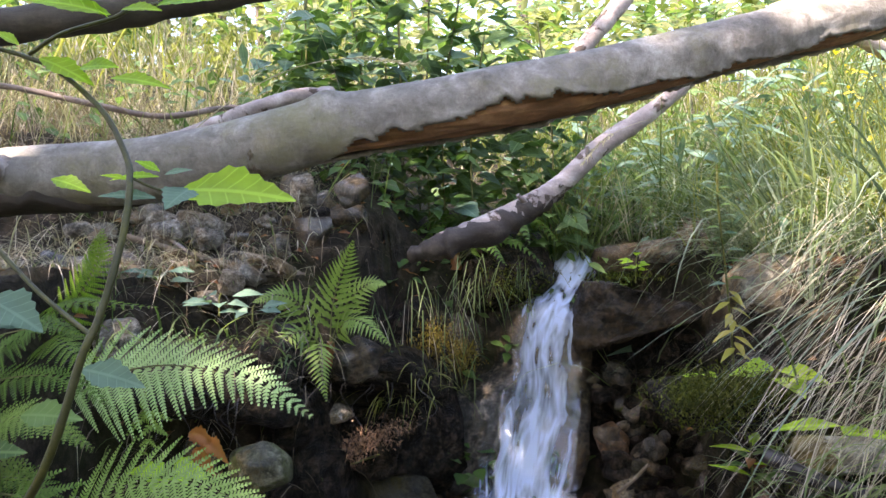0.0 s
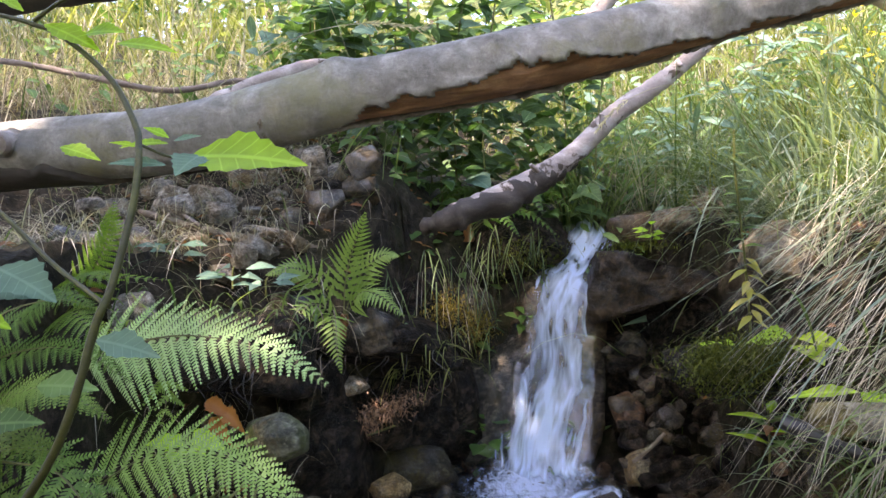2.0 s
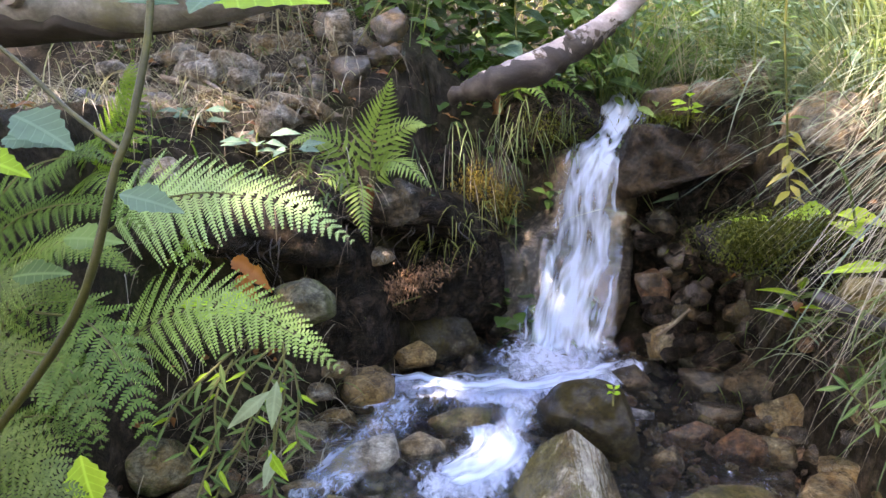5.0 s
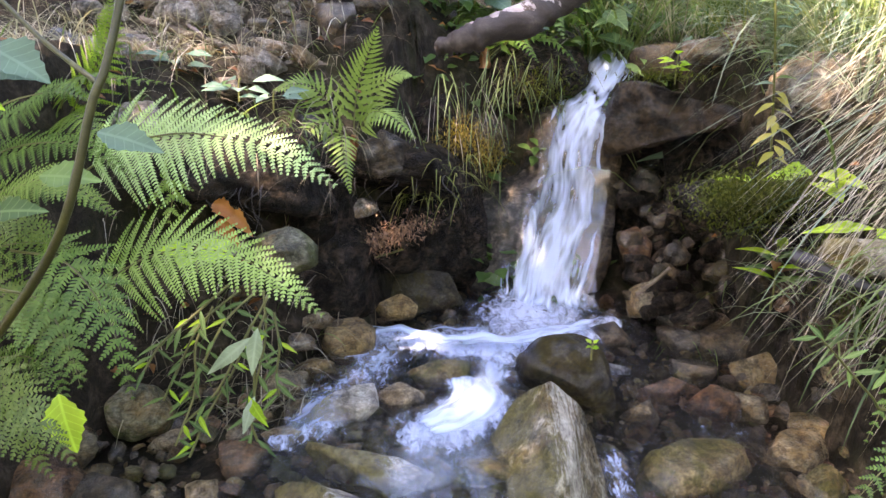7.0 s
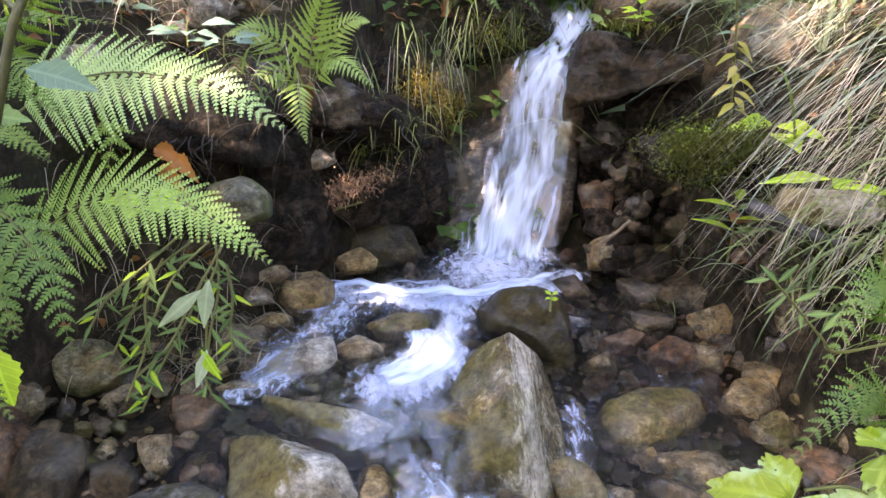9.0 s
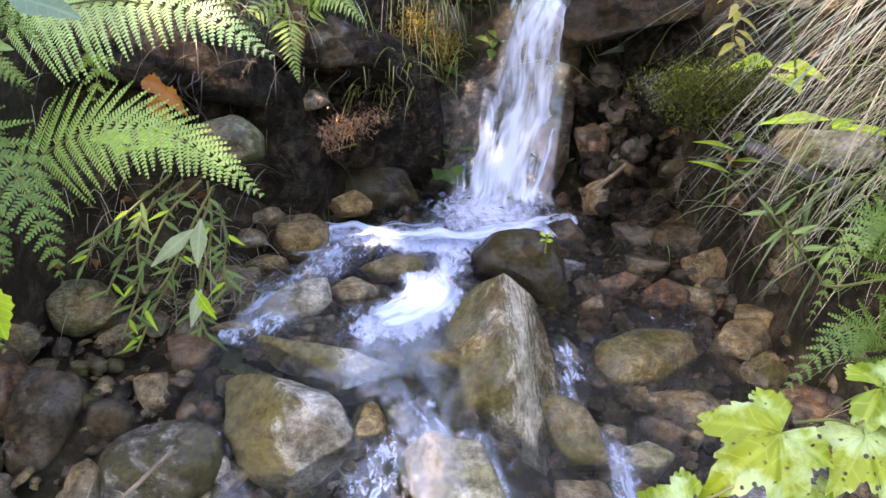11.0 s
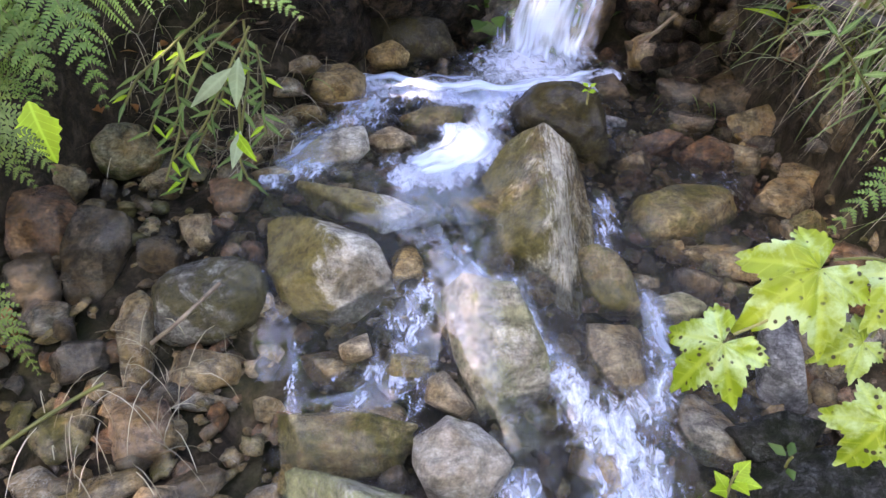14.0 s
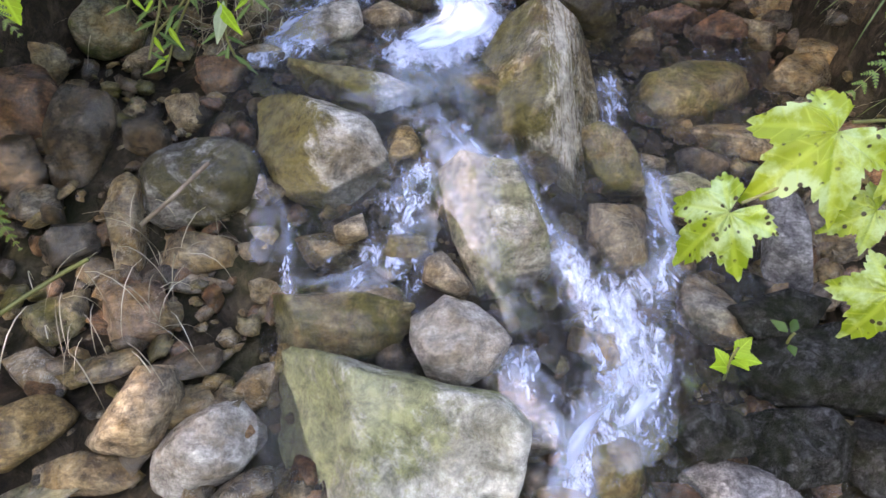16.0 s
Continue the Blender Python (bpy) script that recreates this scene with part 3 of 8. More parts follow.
def frond(soup, rib, points, width, normal, pairs=0, fine=True, taper=0.16, droop=0.10, stalk=0.14, seed=0):
    """A fern frond: a rib with toothed side leaflets on both sides, each cut into its own small leaflets."""
    rng = random.Random(seed)
    path = glide(points, 14)
    total = len(path) - 1
    nv = Vector(normal).normalized()
    long = sum((path[i + 1] - path[i]).length for i in range(total)) * (1 - stalk)
    pairs = pairs or int(long / 0.0195)
    tube(soup, [path[0], path[total // 3], path[2 * total // 3], path[total]], lambda f: 0.0016 * (1 - 0.8 * f), 6, 4)
    tube(rib, [path[0], path[total // 3], path[2 * total // 3], path[total]], lambda f: 0.0024 * (1 - 0.85 * f), 5, 5)
    for i in range(pairs):
        u = (i + 0.5) / pairs
        g = u * (1.42 - 0.42 * u)
        gapw = long / pairs * (1.42 - 0.84 * u)
        f = stalk + (1 - stalk) * g
        k = f * total
        j = min(int(k), total - 1)
        p = path[j].lerp(path[j + 1], k - j)
        t = (path[min(j + 2, total)] - path[max(j - 1, 0)]).normalized()
        side = t.cross(nv).normalized()
        up = side.cross(t).normalized()
        env = min(1.0, (g + 0.08) / taper) ** 0.6 * (1 - max(0, g - taper) / (1 - taper)) ** 0.85
        for sgn in (-1, 1):
            raised = (side * sgn).z > 0
            length = width * max(env, 0.05) * rng.uniform(0.93, 1.05) * (0.88 if raised else 1.0)
            lean = (0.75 if raised else 0.32) + 0.55 * g + rng.uniform(-0.05, 0.05)
            d = (side * sgn + t * lean).normalized()
            dr = droop * rng.uniform(0.8, 2.4)
            base = p + up * 0.0008
            if not fine:
                leaf(soup, base, d, up - d * 0.1, length, gapw * 0.72, 0.22, 0.22, 0.2, dr, 13)
                continue
            m = max(5, int(length / 0.0052))
            wide = min(length * 0.26, gapw * 0.50)
            across = d.cross(up).normalized()
            ww = length / m * 0.80
            for q in range(m):
                h = (q + 0.4) / m
                c = base + d * (length * h) - up * (dr * length * h * h)
                ll = wide * (1 - h) ** 0.7 * rng.uniform(0.93, 1.07) + 0.0009
                for s2 in (-1, 1):
                    e = (across * s2 + d * 0.55).normalized()
                    soup.add((c - d * ww * 0.5, c + e * ll * 0.7 - d * ww * 0.42 + up * 0.0008, c + e * ll, c + e * ll * 0.75 + d * ww * 0.4 + up * 0.0008, c + d * ww * 0.5), ((0, 1, 2, 3, 4),))
            tip = base + d * length - up * (dr * length)
            soup.add((base - across * wide * 0.22, base + across * wide * 0.22, tip), ((0, 1, 2),))


# ---- the lie of the land ----
def lerp(x, xs, vs):
    return float(np.interp(x, xs, vs))


def smooth(a, b, x):
    t = min(max((x - a) / (b - a), 0.0), 1.0)
    return t * t * (3 - 2 * t)


def bed(x, y):
    """Height of the stony stream bed, about at the stones' tops."""
    left = lerp(y, (-3, 0, 0.5, 0.7, 0.9, 1.0, 1.15, 1.3, 1.4, 1.55, 1.7, 2.0, 2.4, 2.8), (-0.3, 0.0, 0.2, 0.30, 0.40, 0.42, 0.48, 0.56, 0.60, 0.64, 0.66, 0.68, 0.72, 0.76))
    right = lerp(y, (-3, 0, 0.5, 0.7, 0.9, 1.15, 1.37, 1.75, 2.0, 2.4, 2.8), (-0.3, 0.0, 0.15, 0.24, 0.33, 0.42, 0.46, 0.55, 0.57, 0.66, 0.74))
    return left + (right - left) * smooth(0.15, 0.5, x)


def hill(x, y):
    """Height of the land above the stream."""
    z = 1.50 + 0.20 * max(y - 2.4, 0) + 0.10 * max(y - 3.4, 0) + 0.08 * max(-x - 0.2, 0) * smooth(2, 3, y)
    z += 0.32 * smooth(2.2, 2.9, y) * smooth(0.0, -0.4, x)
    z += 0.45 * smooth(0.8, 2.4, x) + 0.12 * smooth(-1.4, -3, x)
    z -= 0.10 * (y < 9) * math.exp(-((x - 0.46) / 0.16) ** 2) * smooth(4.4, 3.2, y)
    return min(z, 4.2 + 0.02 * y)


def bank_start(x):
    return lerp(x, (-2.5, -1.5, -1.1, -0.95, -0.86, -0.62, -0.35, -0.15, 0.1, 0.5, 0.75, 0.88, 0.97, 1.05, 1.15, 1.3, 1.6, 2.5), (-0.6, 0.2, 0.6, 1.0, 1.58, 1.84, 2.1, 2.6, 2.74, 2.82, 2.86, 2.5, 1.95, 1.5, 1.1, 0.7, 0.2, -0.6))


def bank_depth(x):
    return lerp(x, (-2.5, -1.5, -1.1, -0.95, -0.86, -0.62, -0.35, -0.15, 0.1, 0.5, 0.75, 0.88, 0.97, 1.05, 1.15, 1.3, 1.6, 2.5), (1.5, 0.9, 0.75, 0.65, 0.55, 0.5, 0.35, 0.22, 0.22, 0.22, 0.22, 0.3, 0.45, 0.5, 0.55, 0.7, 1.0, 1.5))


def land(x, y):
    b = bed(x, y) - 0.06
    s = (y - bank_start(x)) / bank_depth(x)
    return b + (hill(x, y) - b) * smooth(0, 1, s)


def spaced(near0, near1, step, far0, far1, count):
    """Grid lines: even in the near part, ever wider out to the far ends."""
    mid = list(np.arange(near0, near1 + 1e-6, step))
    lo = [near0 - (near0 - far0) * (k / count) ** 3 - step * k * 0.6 for k in range(count, 0, -1)]
    hi = [near1 + (far1 - near1) * (k / count) ** 3 + step * k * 0.6 for k in range(1, count + 1)]
    return lo + mid + hi


def ground_sheet():
    xs = spaced(-1.5, 1.7, 0.02, -60, 60, 26)
    ys = spaced(0.4, 3.4, 0.016, -60, 90, 26)
    s = Soup()
    rows = []
    for y in ys:
        row = []
        for x in xs:
            z = land(x, y)
            near = smooth(6, 3, abs(y - 2))
            z += near * (0.035 * noise.noise((x * 6, y * 6, z * 6)) + 0.014 * noise.noise((x * 23, y * 23, z * 23)))
            push = near * 0.05 * noise.noise((x * 9 + 7, z * 9, y * 3))
            row.append((x, y + push, z))
        rows.append(row)
    s.grid(rows)
    ob = build("ground", s, EARTH)
    return tagged(ob, "dark damp earth bank and stream bed under forest litter", "ground", kind="structure")


ground_sheet()


# ---- rock ----
def rock(name, at, half, turn, look_of, edge=9, seed=0, label="", level=4, category="rock", rough=1.0, taper=0.0, wedge=0.0):
    """One stone: a worn block of flat faces, lumpy at two scales. edge: how sharp its edges are."""
    rng = random.Random(seed * 7 + 3)
    planes = []
    for ax in range(3):
        for sgn in (-1, 1):
            nrm = Vector([rng.uniform(-0.22, 0.22) for _ in range(3)])
            nrm[ax] += sgn
            planes.append((nrm.normalized(), rng.uniform(0.88, 1.0)))
    edge = edge * 1.9
    for _ in range(rng.randint(7, 12)):
        planes.append((Vector([rng.gauss(0, 1) for _ in range(3)]).normalized(), rng.uniform(0.80, 1.10)))
    bm = bmesh.new()
    bmesh.ops.create_icosphere(bm, subdivisions=level, radius=1)
    shift = Vector((seed * 3.7, seed * 1.3, 0))
    size = max(half)
    for v in bm.verts:
        d = v.co.normalized()
        s = sum((max(d.dot(n), 0) / h) ** edge for n, h in planes)
        r = s ** (-1 / edge) if s > 0 else 1.0
        q = d * min(r, 1.45)
        lump = 0.09 * noise.noise(q * 1.7 + shift) + 0.05 * noise.noise(q * 4.5 + shift) + 0.026 * noise.noise(q * 11 + shift)
        layer = 0.035 * noise.noise(Vector((q.x * 2.2, q.y * 2.2, q.z * 11)) + shift) + 0.03 * (0.5 - abs(noise.noise(q * 3.1 - shift)))
        q *= 1 + (lump + layer) * rough
        v.co = (q.x * half[0] * (1 + taper * q.y), q.y * half[1], q.z * half[2] * (1 - wedge * q.x))
    me = bpy.data.meshes.new(name)
    bm.to_mesh(me)
    bm.free()
    me.polygons.foreach_set("use_smooth", [True] * len(me.polygons))
    me.materials.append(STONE[look_of])
    ob = new(name, me)
    ob.matrix_world = pose(*at, *turn)
    return tagged(ob, label, category)


def stone(name, at, turn, outline, deep, look_of, faces, edge, seed, label, level=4, rough=1.0, layered=0.0, cuts=14, category="rock"):
    """One stone hewn by planes. outline: its broadest girth, in cm, about its middle; deep: half its depth, in cm;
    faces: the broken faces on its open side, as (sideways, upward, how far out); edge: how sharp its edges are."""
    rng = random.Random(seed * 7 + 3)
    ring = sorted(outline)
    hull = []
    for way in (ring, ring[::-1]):
        chain = []
        for q in way:
            while len(chain) > 1 and (chain[-1][0] - chain[-2][0]) * (q[1] - chain[-2][1]) <= (chain[-1][1] - chain[-2][1]) * (q[0] - chain[-2][0]):
                chain.pop()
            chain.append(q)
        hull += chain[:-1]
    outline, k = hull, len(hull)
    area = sum(outline[i][0] * outline[(i + 1) % k][1] - outline[(i + 1) % k][0] * outline[i][1] for i in range(k))
    planes = []
    for i in range(k):
        a, b = Vector(outline[i]), Vector(outline[(i + 1) % k])
        n = Vector((b.y - a.y, a.x - b.x)).normalized() * (1 if area > 0 else -1)
        h = max(n.dot(a), 0.3)
        for lean in (-rng.uniform(0.1, 0.55 if cuts else 0.2), rng.uniform(0.05, 0.25)):
            w = Vector((n.x, lean, n.y))
            planes.append((w.normalized(), 0.0105 * h / w.length))
    for sx, sz, far in faces:
        planes.append((Vector((sx, -1, sz)).normalized(), 0.01 * deep * far))
    for _ in range(4 if cuts else 0):
        planes.append((Vector((rng.gauss(0, 0.6), -1, rng.gauss(0, 0.6))).normalized(), 0.01 * deep * rng.uniform(1.0, 1.25)))
    planes.append((Vector((0, 1, 0)), 0.012 * deep))
    xs, zs = [q[0] for q in outline], [q[1] for q in outline]
    half = Vector((0.005 * (max(xs) - min(xs)), 0.01 * deep, 0.005 * (max(zs) - min(zs))))
    size = 0.5 * math.sqrt(abs(area) / 2) * 0.01 * 1.2
    body = [Vector((0.0102 * x * g, -0.01 * deep * y, 0.0102 * z * g)) for x, z in outline for g, y in ((1, 0), (0.65, 1), (0.9, -0.5))]
    for _ in range(cuts):
        n = Vector((rng.gauss(0, 1), rng.uniform(-1.5, 0.1), rng.gauss(0, 1))).normalized()
        planes.append((n, rng.uniform(0.90, 1.0) * max(n.dot(q) for q in body)))
    e = edge * 3.2
    dirs = np.array([n for n, h in planes])
    dist = np.array([h for n, h in planes])
    bm = bmesh.new()
    bmesh.ops.create_icosphere(bm, subdivisions=level, radius=1)
    shift = Vector((seed * 3.7, seed * 1.3, 0))
    for v in bm.verts:
        d = Vector((v.co.x * half.x, v.co.y * half.y, v.co.z * half.z)).normalized()
        s = (np.maximum(dirs @ np.array(d), 0) / dist).max()
        r = float(((np.maximum(dirs @ np.array(d), 0) / dist / s) ** e).sum() ** (-1 / e) / s)
        p = d * r
        q = p / size
        lump = 0.02 + 0.045 * noise.noise(q * 1.3 + shift) + 0.035 * noise.noise(q * 3.1 + shift) + 0.016 * noise.noise(q * 8 + shift)
        chip = 0.05 * min(0.0, noise.noise(q * 2.1 - shift) + 0.12)
        bed_q = Vector((q.x * 0.9, q.y * 3.0, q.z * 7 + q.x * 0.9))
        layer = (0.012 + 0.05 * layered) * noise.noise(bed_q + shift) + 0.03 * layered * (1 if noise.noise(bed_q * 0.7 - shift) > 0.05 else 0)
        v.co = p * (1 + (lump + chip + layer) * rough)
    me = bpy.data.meshes.new(name)
    bm.to_mesh(me)
    bm.free()
    me.polygons.foreach_set("use_smooth", [True] * len(me.polygons))
    me.materials.append(STONE[look_of])
    ob = new(name, me)
    ob.matrix_world = pose(*at, *turn)
    return tagged(ob, label, category)


stone("boulder", (-0.073, 0.800, 0.314), (-37, -1, 2), ((-16, 17), (1, 12), (16.5, 9.5), (22.5, 5.5), (19.5, -6.5), (14, -13.5), (-15, -13.5), (-18.5, -4.5), (-18, 9.5)), 7.8, "boulder", ((.06,.22,1),(-.9,.1,1.05)), 30, 1, "large pale grey-green boulder at the foot of the cascade", 5, rough=.8, cuts=0)
stone("boulder", (-0.244, 1.330, 0.564), (-37, -1, 2), ((-15.5, 11.5), (-9.5, 12), (-1, 9.5), (9, 6.5), (13, 1.5), (12.5, -8.5), (2.5, -11.5), (-5, -11), (-9.5, -5.5), (-9, 0)), 7.1, "lichen", ((.25,.15,1),(-.75,.55,.92),(-.3,-.6,1)), 26, 2, "squarish grey boulder with olive algae on one side", 5)
stone("boulder", (-0.467, 1.250, 0.525), (-37, -1, 2), ((-12, 0.5), (-7.5, 6), (2, 9), (9, 7.5), (11.5, 2.5), (9.5, -4), (3, -8.5), (-6.5, -8.5), (-10.5, -5)), 6.6, "wetgrey", ((.1,.5,1),(.1,-.7,1)), 9, 3, "wet rounded grey boulder with pitted top", 5)
stone("rock", (-0.083, 1.360, 0.540), (-37, -1, 2), ((-4, 1), (-3, 5.5), (1, 6), (4, 1), (4, -4), (-0.5, -6), (-3.5, -3)), 3.5, "ochre", ((-.1,.55,1),(.15,-.6,1)), 16, 4, "small tan stone wedged beside a boulder", 4)
stone("boulder", (0.343, 1.410, 0.509), (-37, -1, 2), ((-6.5, 7), (-2.5, 9), (3.5, 6), (7, -1), (7, -6.5), (1, -8), (-4, -6.5), (-6, -1)), 5.5, "olive", ((-.6,.3,1),(.5,.2,1)), 14, 5, "olive-brown rounded block in the stream", 4)
stone("boulder", (0.342, 1.220, 0.433), (-37, -1, 2), ((-5.5, 8.5), (5, 8.5), (5.5, 0), (5, -9), (-3.5, -8.5), (-6, -2.5)), 4.7, "brown", ((-.4,.2,1),(.5,.15,1)), 30, 6, "brown split block standing in the stream", 4)
stone("boulder", (0.576, 1.720, 0.523), (-37, -1, 2), ((-15, -2.5), (-9.5, 5.5), (1.5, 9), (12, 8.5), (14.5, 1.5), (5.5, -8), (-2.5, -9.5), (-13.5, -6.5)), 5.9, "olive", ((0,.9,.8),(.1,-.35,1)), 16, 7, "olive boulder awash in the shallow stream", 5)
stone("boulder", (0.876, 1.840, 0.512), (-37, -1, 2), ((-8.5, 0), (-1, 8), (9, 9), (10, 1.5), (4.5, -6), (-7, -9), (-11.5, -7)), 5.3, "brown", ((0,.9,.8),(.1,-.35,1)), 12, 8, "smooth tan stone beside the bank", 4)
stone("boulder", (0.037, 0.950, 0.420), (-37, -1, 2), ((-7.5, 4), (-2, 7.5), (3.5, 6), (8.5, 1), (6.5, -3.5), (-1, -8), (-4.5, -6), (-7.5, 0)), 5.5, "quartz", ((-.35,.5,1),(.5,.1,1),(0,-.7,1)), 26, 9, "pale quartz-grey angular stone", 5)
stone("rock", (0.011, 1.090, 0.450), (-37, -1, 2), ((-3.5, 3), (-0.5, 4.5), (5, -2), (3.5, -4.5), (-4, -1)), 3.6, "tan", ((-.1,.55,1),(.15,-.6,1)), 28, 10, "tan angular stone in the cascade", 4)
stone("stone", (-0.075, 0.960, 0.372), (-37, -1, 2), ((-2.9, 1.4), (0.7, 3.5), (3.3, -0.6), (0.9, -3.2), (-2.6, -1.7)), 2.5, "dark", ((-.1,.55,1),(.15,-.6,1)), 14, 11, "small grey wet stone", 3)
stone("boulder", (-0.218, 0.985, 0.423), (-37, -1, 2), ((-19.5, 0), (-10, 4), (9, 5), (16.5, 3), (16, -2), (9.5, -6.5), (1.5, -4), (-11, -3), (-19.5, -4)), 2.9, "olive", ((.1,.8,1),(-.1,-.5,1)), 26, 12, "dark layered flat slab, wet", 5, layered=1.0)
stone("boulder", (-0.458, 1.130, 0.450), (-37, -1, 2), ((-7, 3), (-0.5, 4), (7, 2.5), (7.5, -2.5), (0.5, -4), (-7, -2.5)), 2.9, "brown", ((0,.9,.8),(.1,-.35,1)), 26, 13, "brown rectangular block beside the stream", 4)
stone("boulder", (-0.451, 1.085, 0.412), (-37, -1, 2), ((-7.3, 1.2), (0.3, 1.8), (7.2, 0.5), (6.6, -1.4), (-0.8, -1.7), (-7.1, -0.5)), 1.5, "grey", ((0,.9,.8),(.1,-.35,1)), 26, 14, "thin flat grey slab", 4)
stone("boulder", (-0.585, 1.170, 0.473), (-37, -1, 2), ((-3.4, 8.6), (0.1, 10.1), (2.9, 7.5), (3.1, 0.2), (2.9, -10), (-1.5, -10.1), (-3.2, -1.9)), 4.2, "brown", ((-.5,.2,1),(.5,.2,1)), 24, 15, "narrow upright grey-brown stone", 4)
stone("rock", (-0.524, 1.005, 0.397), (-37, -1, 2), ((-5.5, 5), (3.5, 6.5), (6, -1.5), (4, -6.5), (-4, -5), (-5.5, 0.5)), 3.5, "red", ((.05,.12,1),), 22, 16, "reddish stone matted with fine roots", 4)
stone("rock", (-0.458, 0.824, 0.356), (-37, -1, 2), ((-9, -4.5), (-2, 0.5), (-1, 7.5), (4.5, 7.5), (6, 2.5), (2.5, -4.5), (-1, -6.5), (-7, -6)), 4.9, "tan", ((-.1,.55,1),(.15,-.6,1)), 18, 17, "long tan stone on the dry bank", 4)
stone("boulder", (-0.357, 0.794, 0.313), (-37, -1, 2), ((-9, -1), (-3, 5.5), (4.5, 8), (9.5, 2), (6.5, -2.5), (-3, -7.5), (-7.5, -6.5)), 4.7, "quartz", ((.2,.6,1),(-.4,-.2,1)), 26, 18, "grey angular stone with quartz veins", 4)
stone("rock", (-0.664, 0.800, 0.325), (-37, -1, 2), ((-1.5, 3), (3.5, 6.5), (9, 3), (5.5, -1.5), (-1.5, -6), (-7, -5), (-7, 2)), 4.2, "ochre", ((-.1,.55,1),(.15,-.6,1)), 26, 19, "ochre angular stone on the bank", 4)
stone("rock", (-0.664, 0.903, 0.359), (-37, -1, 2), ((-5.5, 2), (-1, 4.5), (4.5, 1), (6.5, -2.5), (0, -3.5), (-6, -1)), 2.3, "grey", ((0,.9,.8),(.1,-.35,1)), 16, 20, "grey stone on the bank", 4)
stone("rock", (-0.296, 0.900, 0.349), (-37, -1, 2), ((-5, -1), (-0.5, 3.5), (3.5, 4.5), (3, -2), (-1, -4)), 3.0, "grey", ((-.1,.55,1),(.15,-.6,1)), 18, 21, "grey wet stone beside the stream", 4)
stone("boulder", (-0.539, 0.755, 0.295), (-37, -1, 2), ((-8.3, 1), (-1.4, 3.5), (6.6, 2), (8.9, -1.1), (2.9, -3.1), (-7.6, -2.2)), 2.2, "brown", ((0,.9,.8),(.1,-.35,1)), 14, 22, "flat brown-grey stone beside the stream", 4)
rock("rock", (-0.776, 1.225, 0.487), (0.046, 0.035, 0.033), (-13, 0, 35), "grey", 8, 23, "grey stone beside the running stream")
stone("boulder", (-0.733, 1.350, 0.559), (-37, -1, 2), ((-4, 10.5), (6, 8.5), (7.5, 3.5), (4, -6.5), (-0.5, -12.5), (-5, -9), (-6.5, 1.5)), 5.2, "dark", ((-.1,.55,1),(.15,-.6,1)), 18, 24, "dark brown wet rock under the bank", 4)
stone("rock", (-0.851, 1.390, 0.604), (-37, -1, 2), ((-6.5, 6.5), (1.5, 10), (7, 4), (7, -4), (2.5, -9.5), (-6.5, -7.5)), 5.0, "rust", ((-.1,.55,1),(.15,-.6,1)), 16, 25, "ochre-brown wet stone under the bank", 4)
stone("rock", (-0.607, 1.380, 0.544), (-37, -1, 2), ((-5, 3.5), (1, 5), (5, 1.5), (4, -4), (-1, -5), (-4.5, -1.5)), 3.4, "dark", ((-.1,.55,1),(.15,-.6,1)), 22, 26, "dark brown angular stone", 4)
stone("rock", (-0.538, 1.430, 0.578), (-37, -1, 2), ((-4.5, 3), (2, 4.5), (3.5, -1.5), (1, -6), (-3, -1)), 2.8, "tan", ((-.1,.55,1),(.15,-.6,1)), 26, 27, "tan-brown pointed stone beside the stream", 4)
stone("rock", (-0.491, 1.550, 0.602), (-37, -1, 2), ((-5.5, 4.5), (1, 5), (6, 2.5), (3.5, -3.5), (0.5, -7), (-4.5, -2.5)), 4.0, "rust", ((-.1,.55,1),(.15,-.6,1)), 26, 28, "rust-coloured angular stone beside the stream", 4)
stone("boulder", (-0.772, 1.660, 0.660), (-26, -2, 2), ((-7.5, 2), (-3.5, 6.5), (3, 6.5), (8, 0.5), (7, -4.5), (-1, -6.5), (-6.5, -5.5)), 5.2, "mossy", ((-.1,.55,1),(.15,-.6,1)), 9, 29, "rounded grey-olive boulder at the stream edge", 4)
stone("rock", (-0.685, 1.600, 0.619), (-26, -2, 2), ((-6.6, -2.4), (1.6, 3.4), (6, 2.5), (1.8, -1.8), (-5, -3.2)), 1.3, "tan", ((0,.9,.8),(.1,-.35,1)), 20, 30, "flat tan stone leaning on a boulder", 4)
stone("rock", (0.304, 0.976, 0.342), (-37, -1, 2), ((-3.1, 6.8), (0.5, 6), (3.2, 0.9), (3.2, -5.2), (-0.9, -6.7), (-2.6, -2)), 3.2, "ochre", ((.05,.12,1),), 10, 31, "ochre stone standing in white water", 4)
stone("rock", (0.288, 0.800, 0.281), (-37, -1, 2), ((-4.5, 5.5), (0, 7.5), (4.5, 5.5), (5.5, -1), (2, -7.5), (-4.5, -6.5)), 4.4, "olive", ((-.1,.55,1),(.15,-.6,1)), 10, 32, "brown-olive stone awash at the cascade foot", 4)
stone("stone", (0.172, 0.831, 0.343), (-37, -1, 2), ((-3, 2.6), (2.6, 3.4), (2.8, -2.6), (-2.3, -3.6)), 2.3, "grey", ((-.1,.55,1),(.15,-.6,1)), 22, 33, "small grey stone beside the stream", 4)
stone("stone", (0.169, 0.775, 0.309), (-37, -1, 2), ((-3.1, 2), (2.9, 2.6), (2.7, -2.1), (-2.5, -2.7)), 2.1, "dark", ((-.1,.55,1),(.15,-.6,1)), 18, 34, "dark wet stone beside the stream", 4)
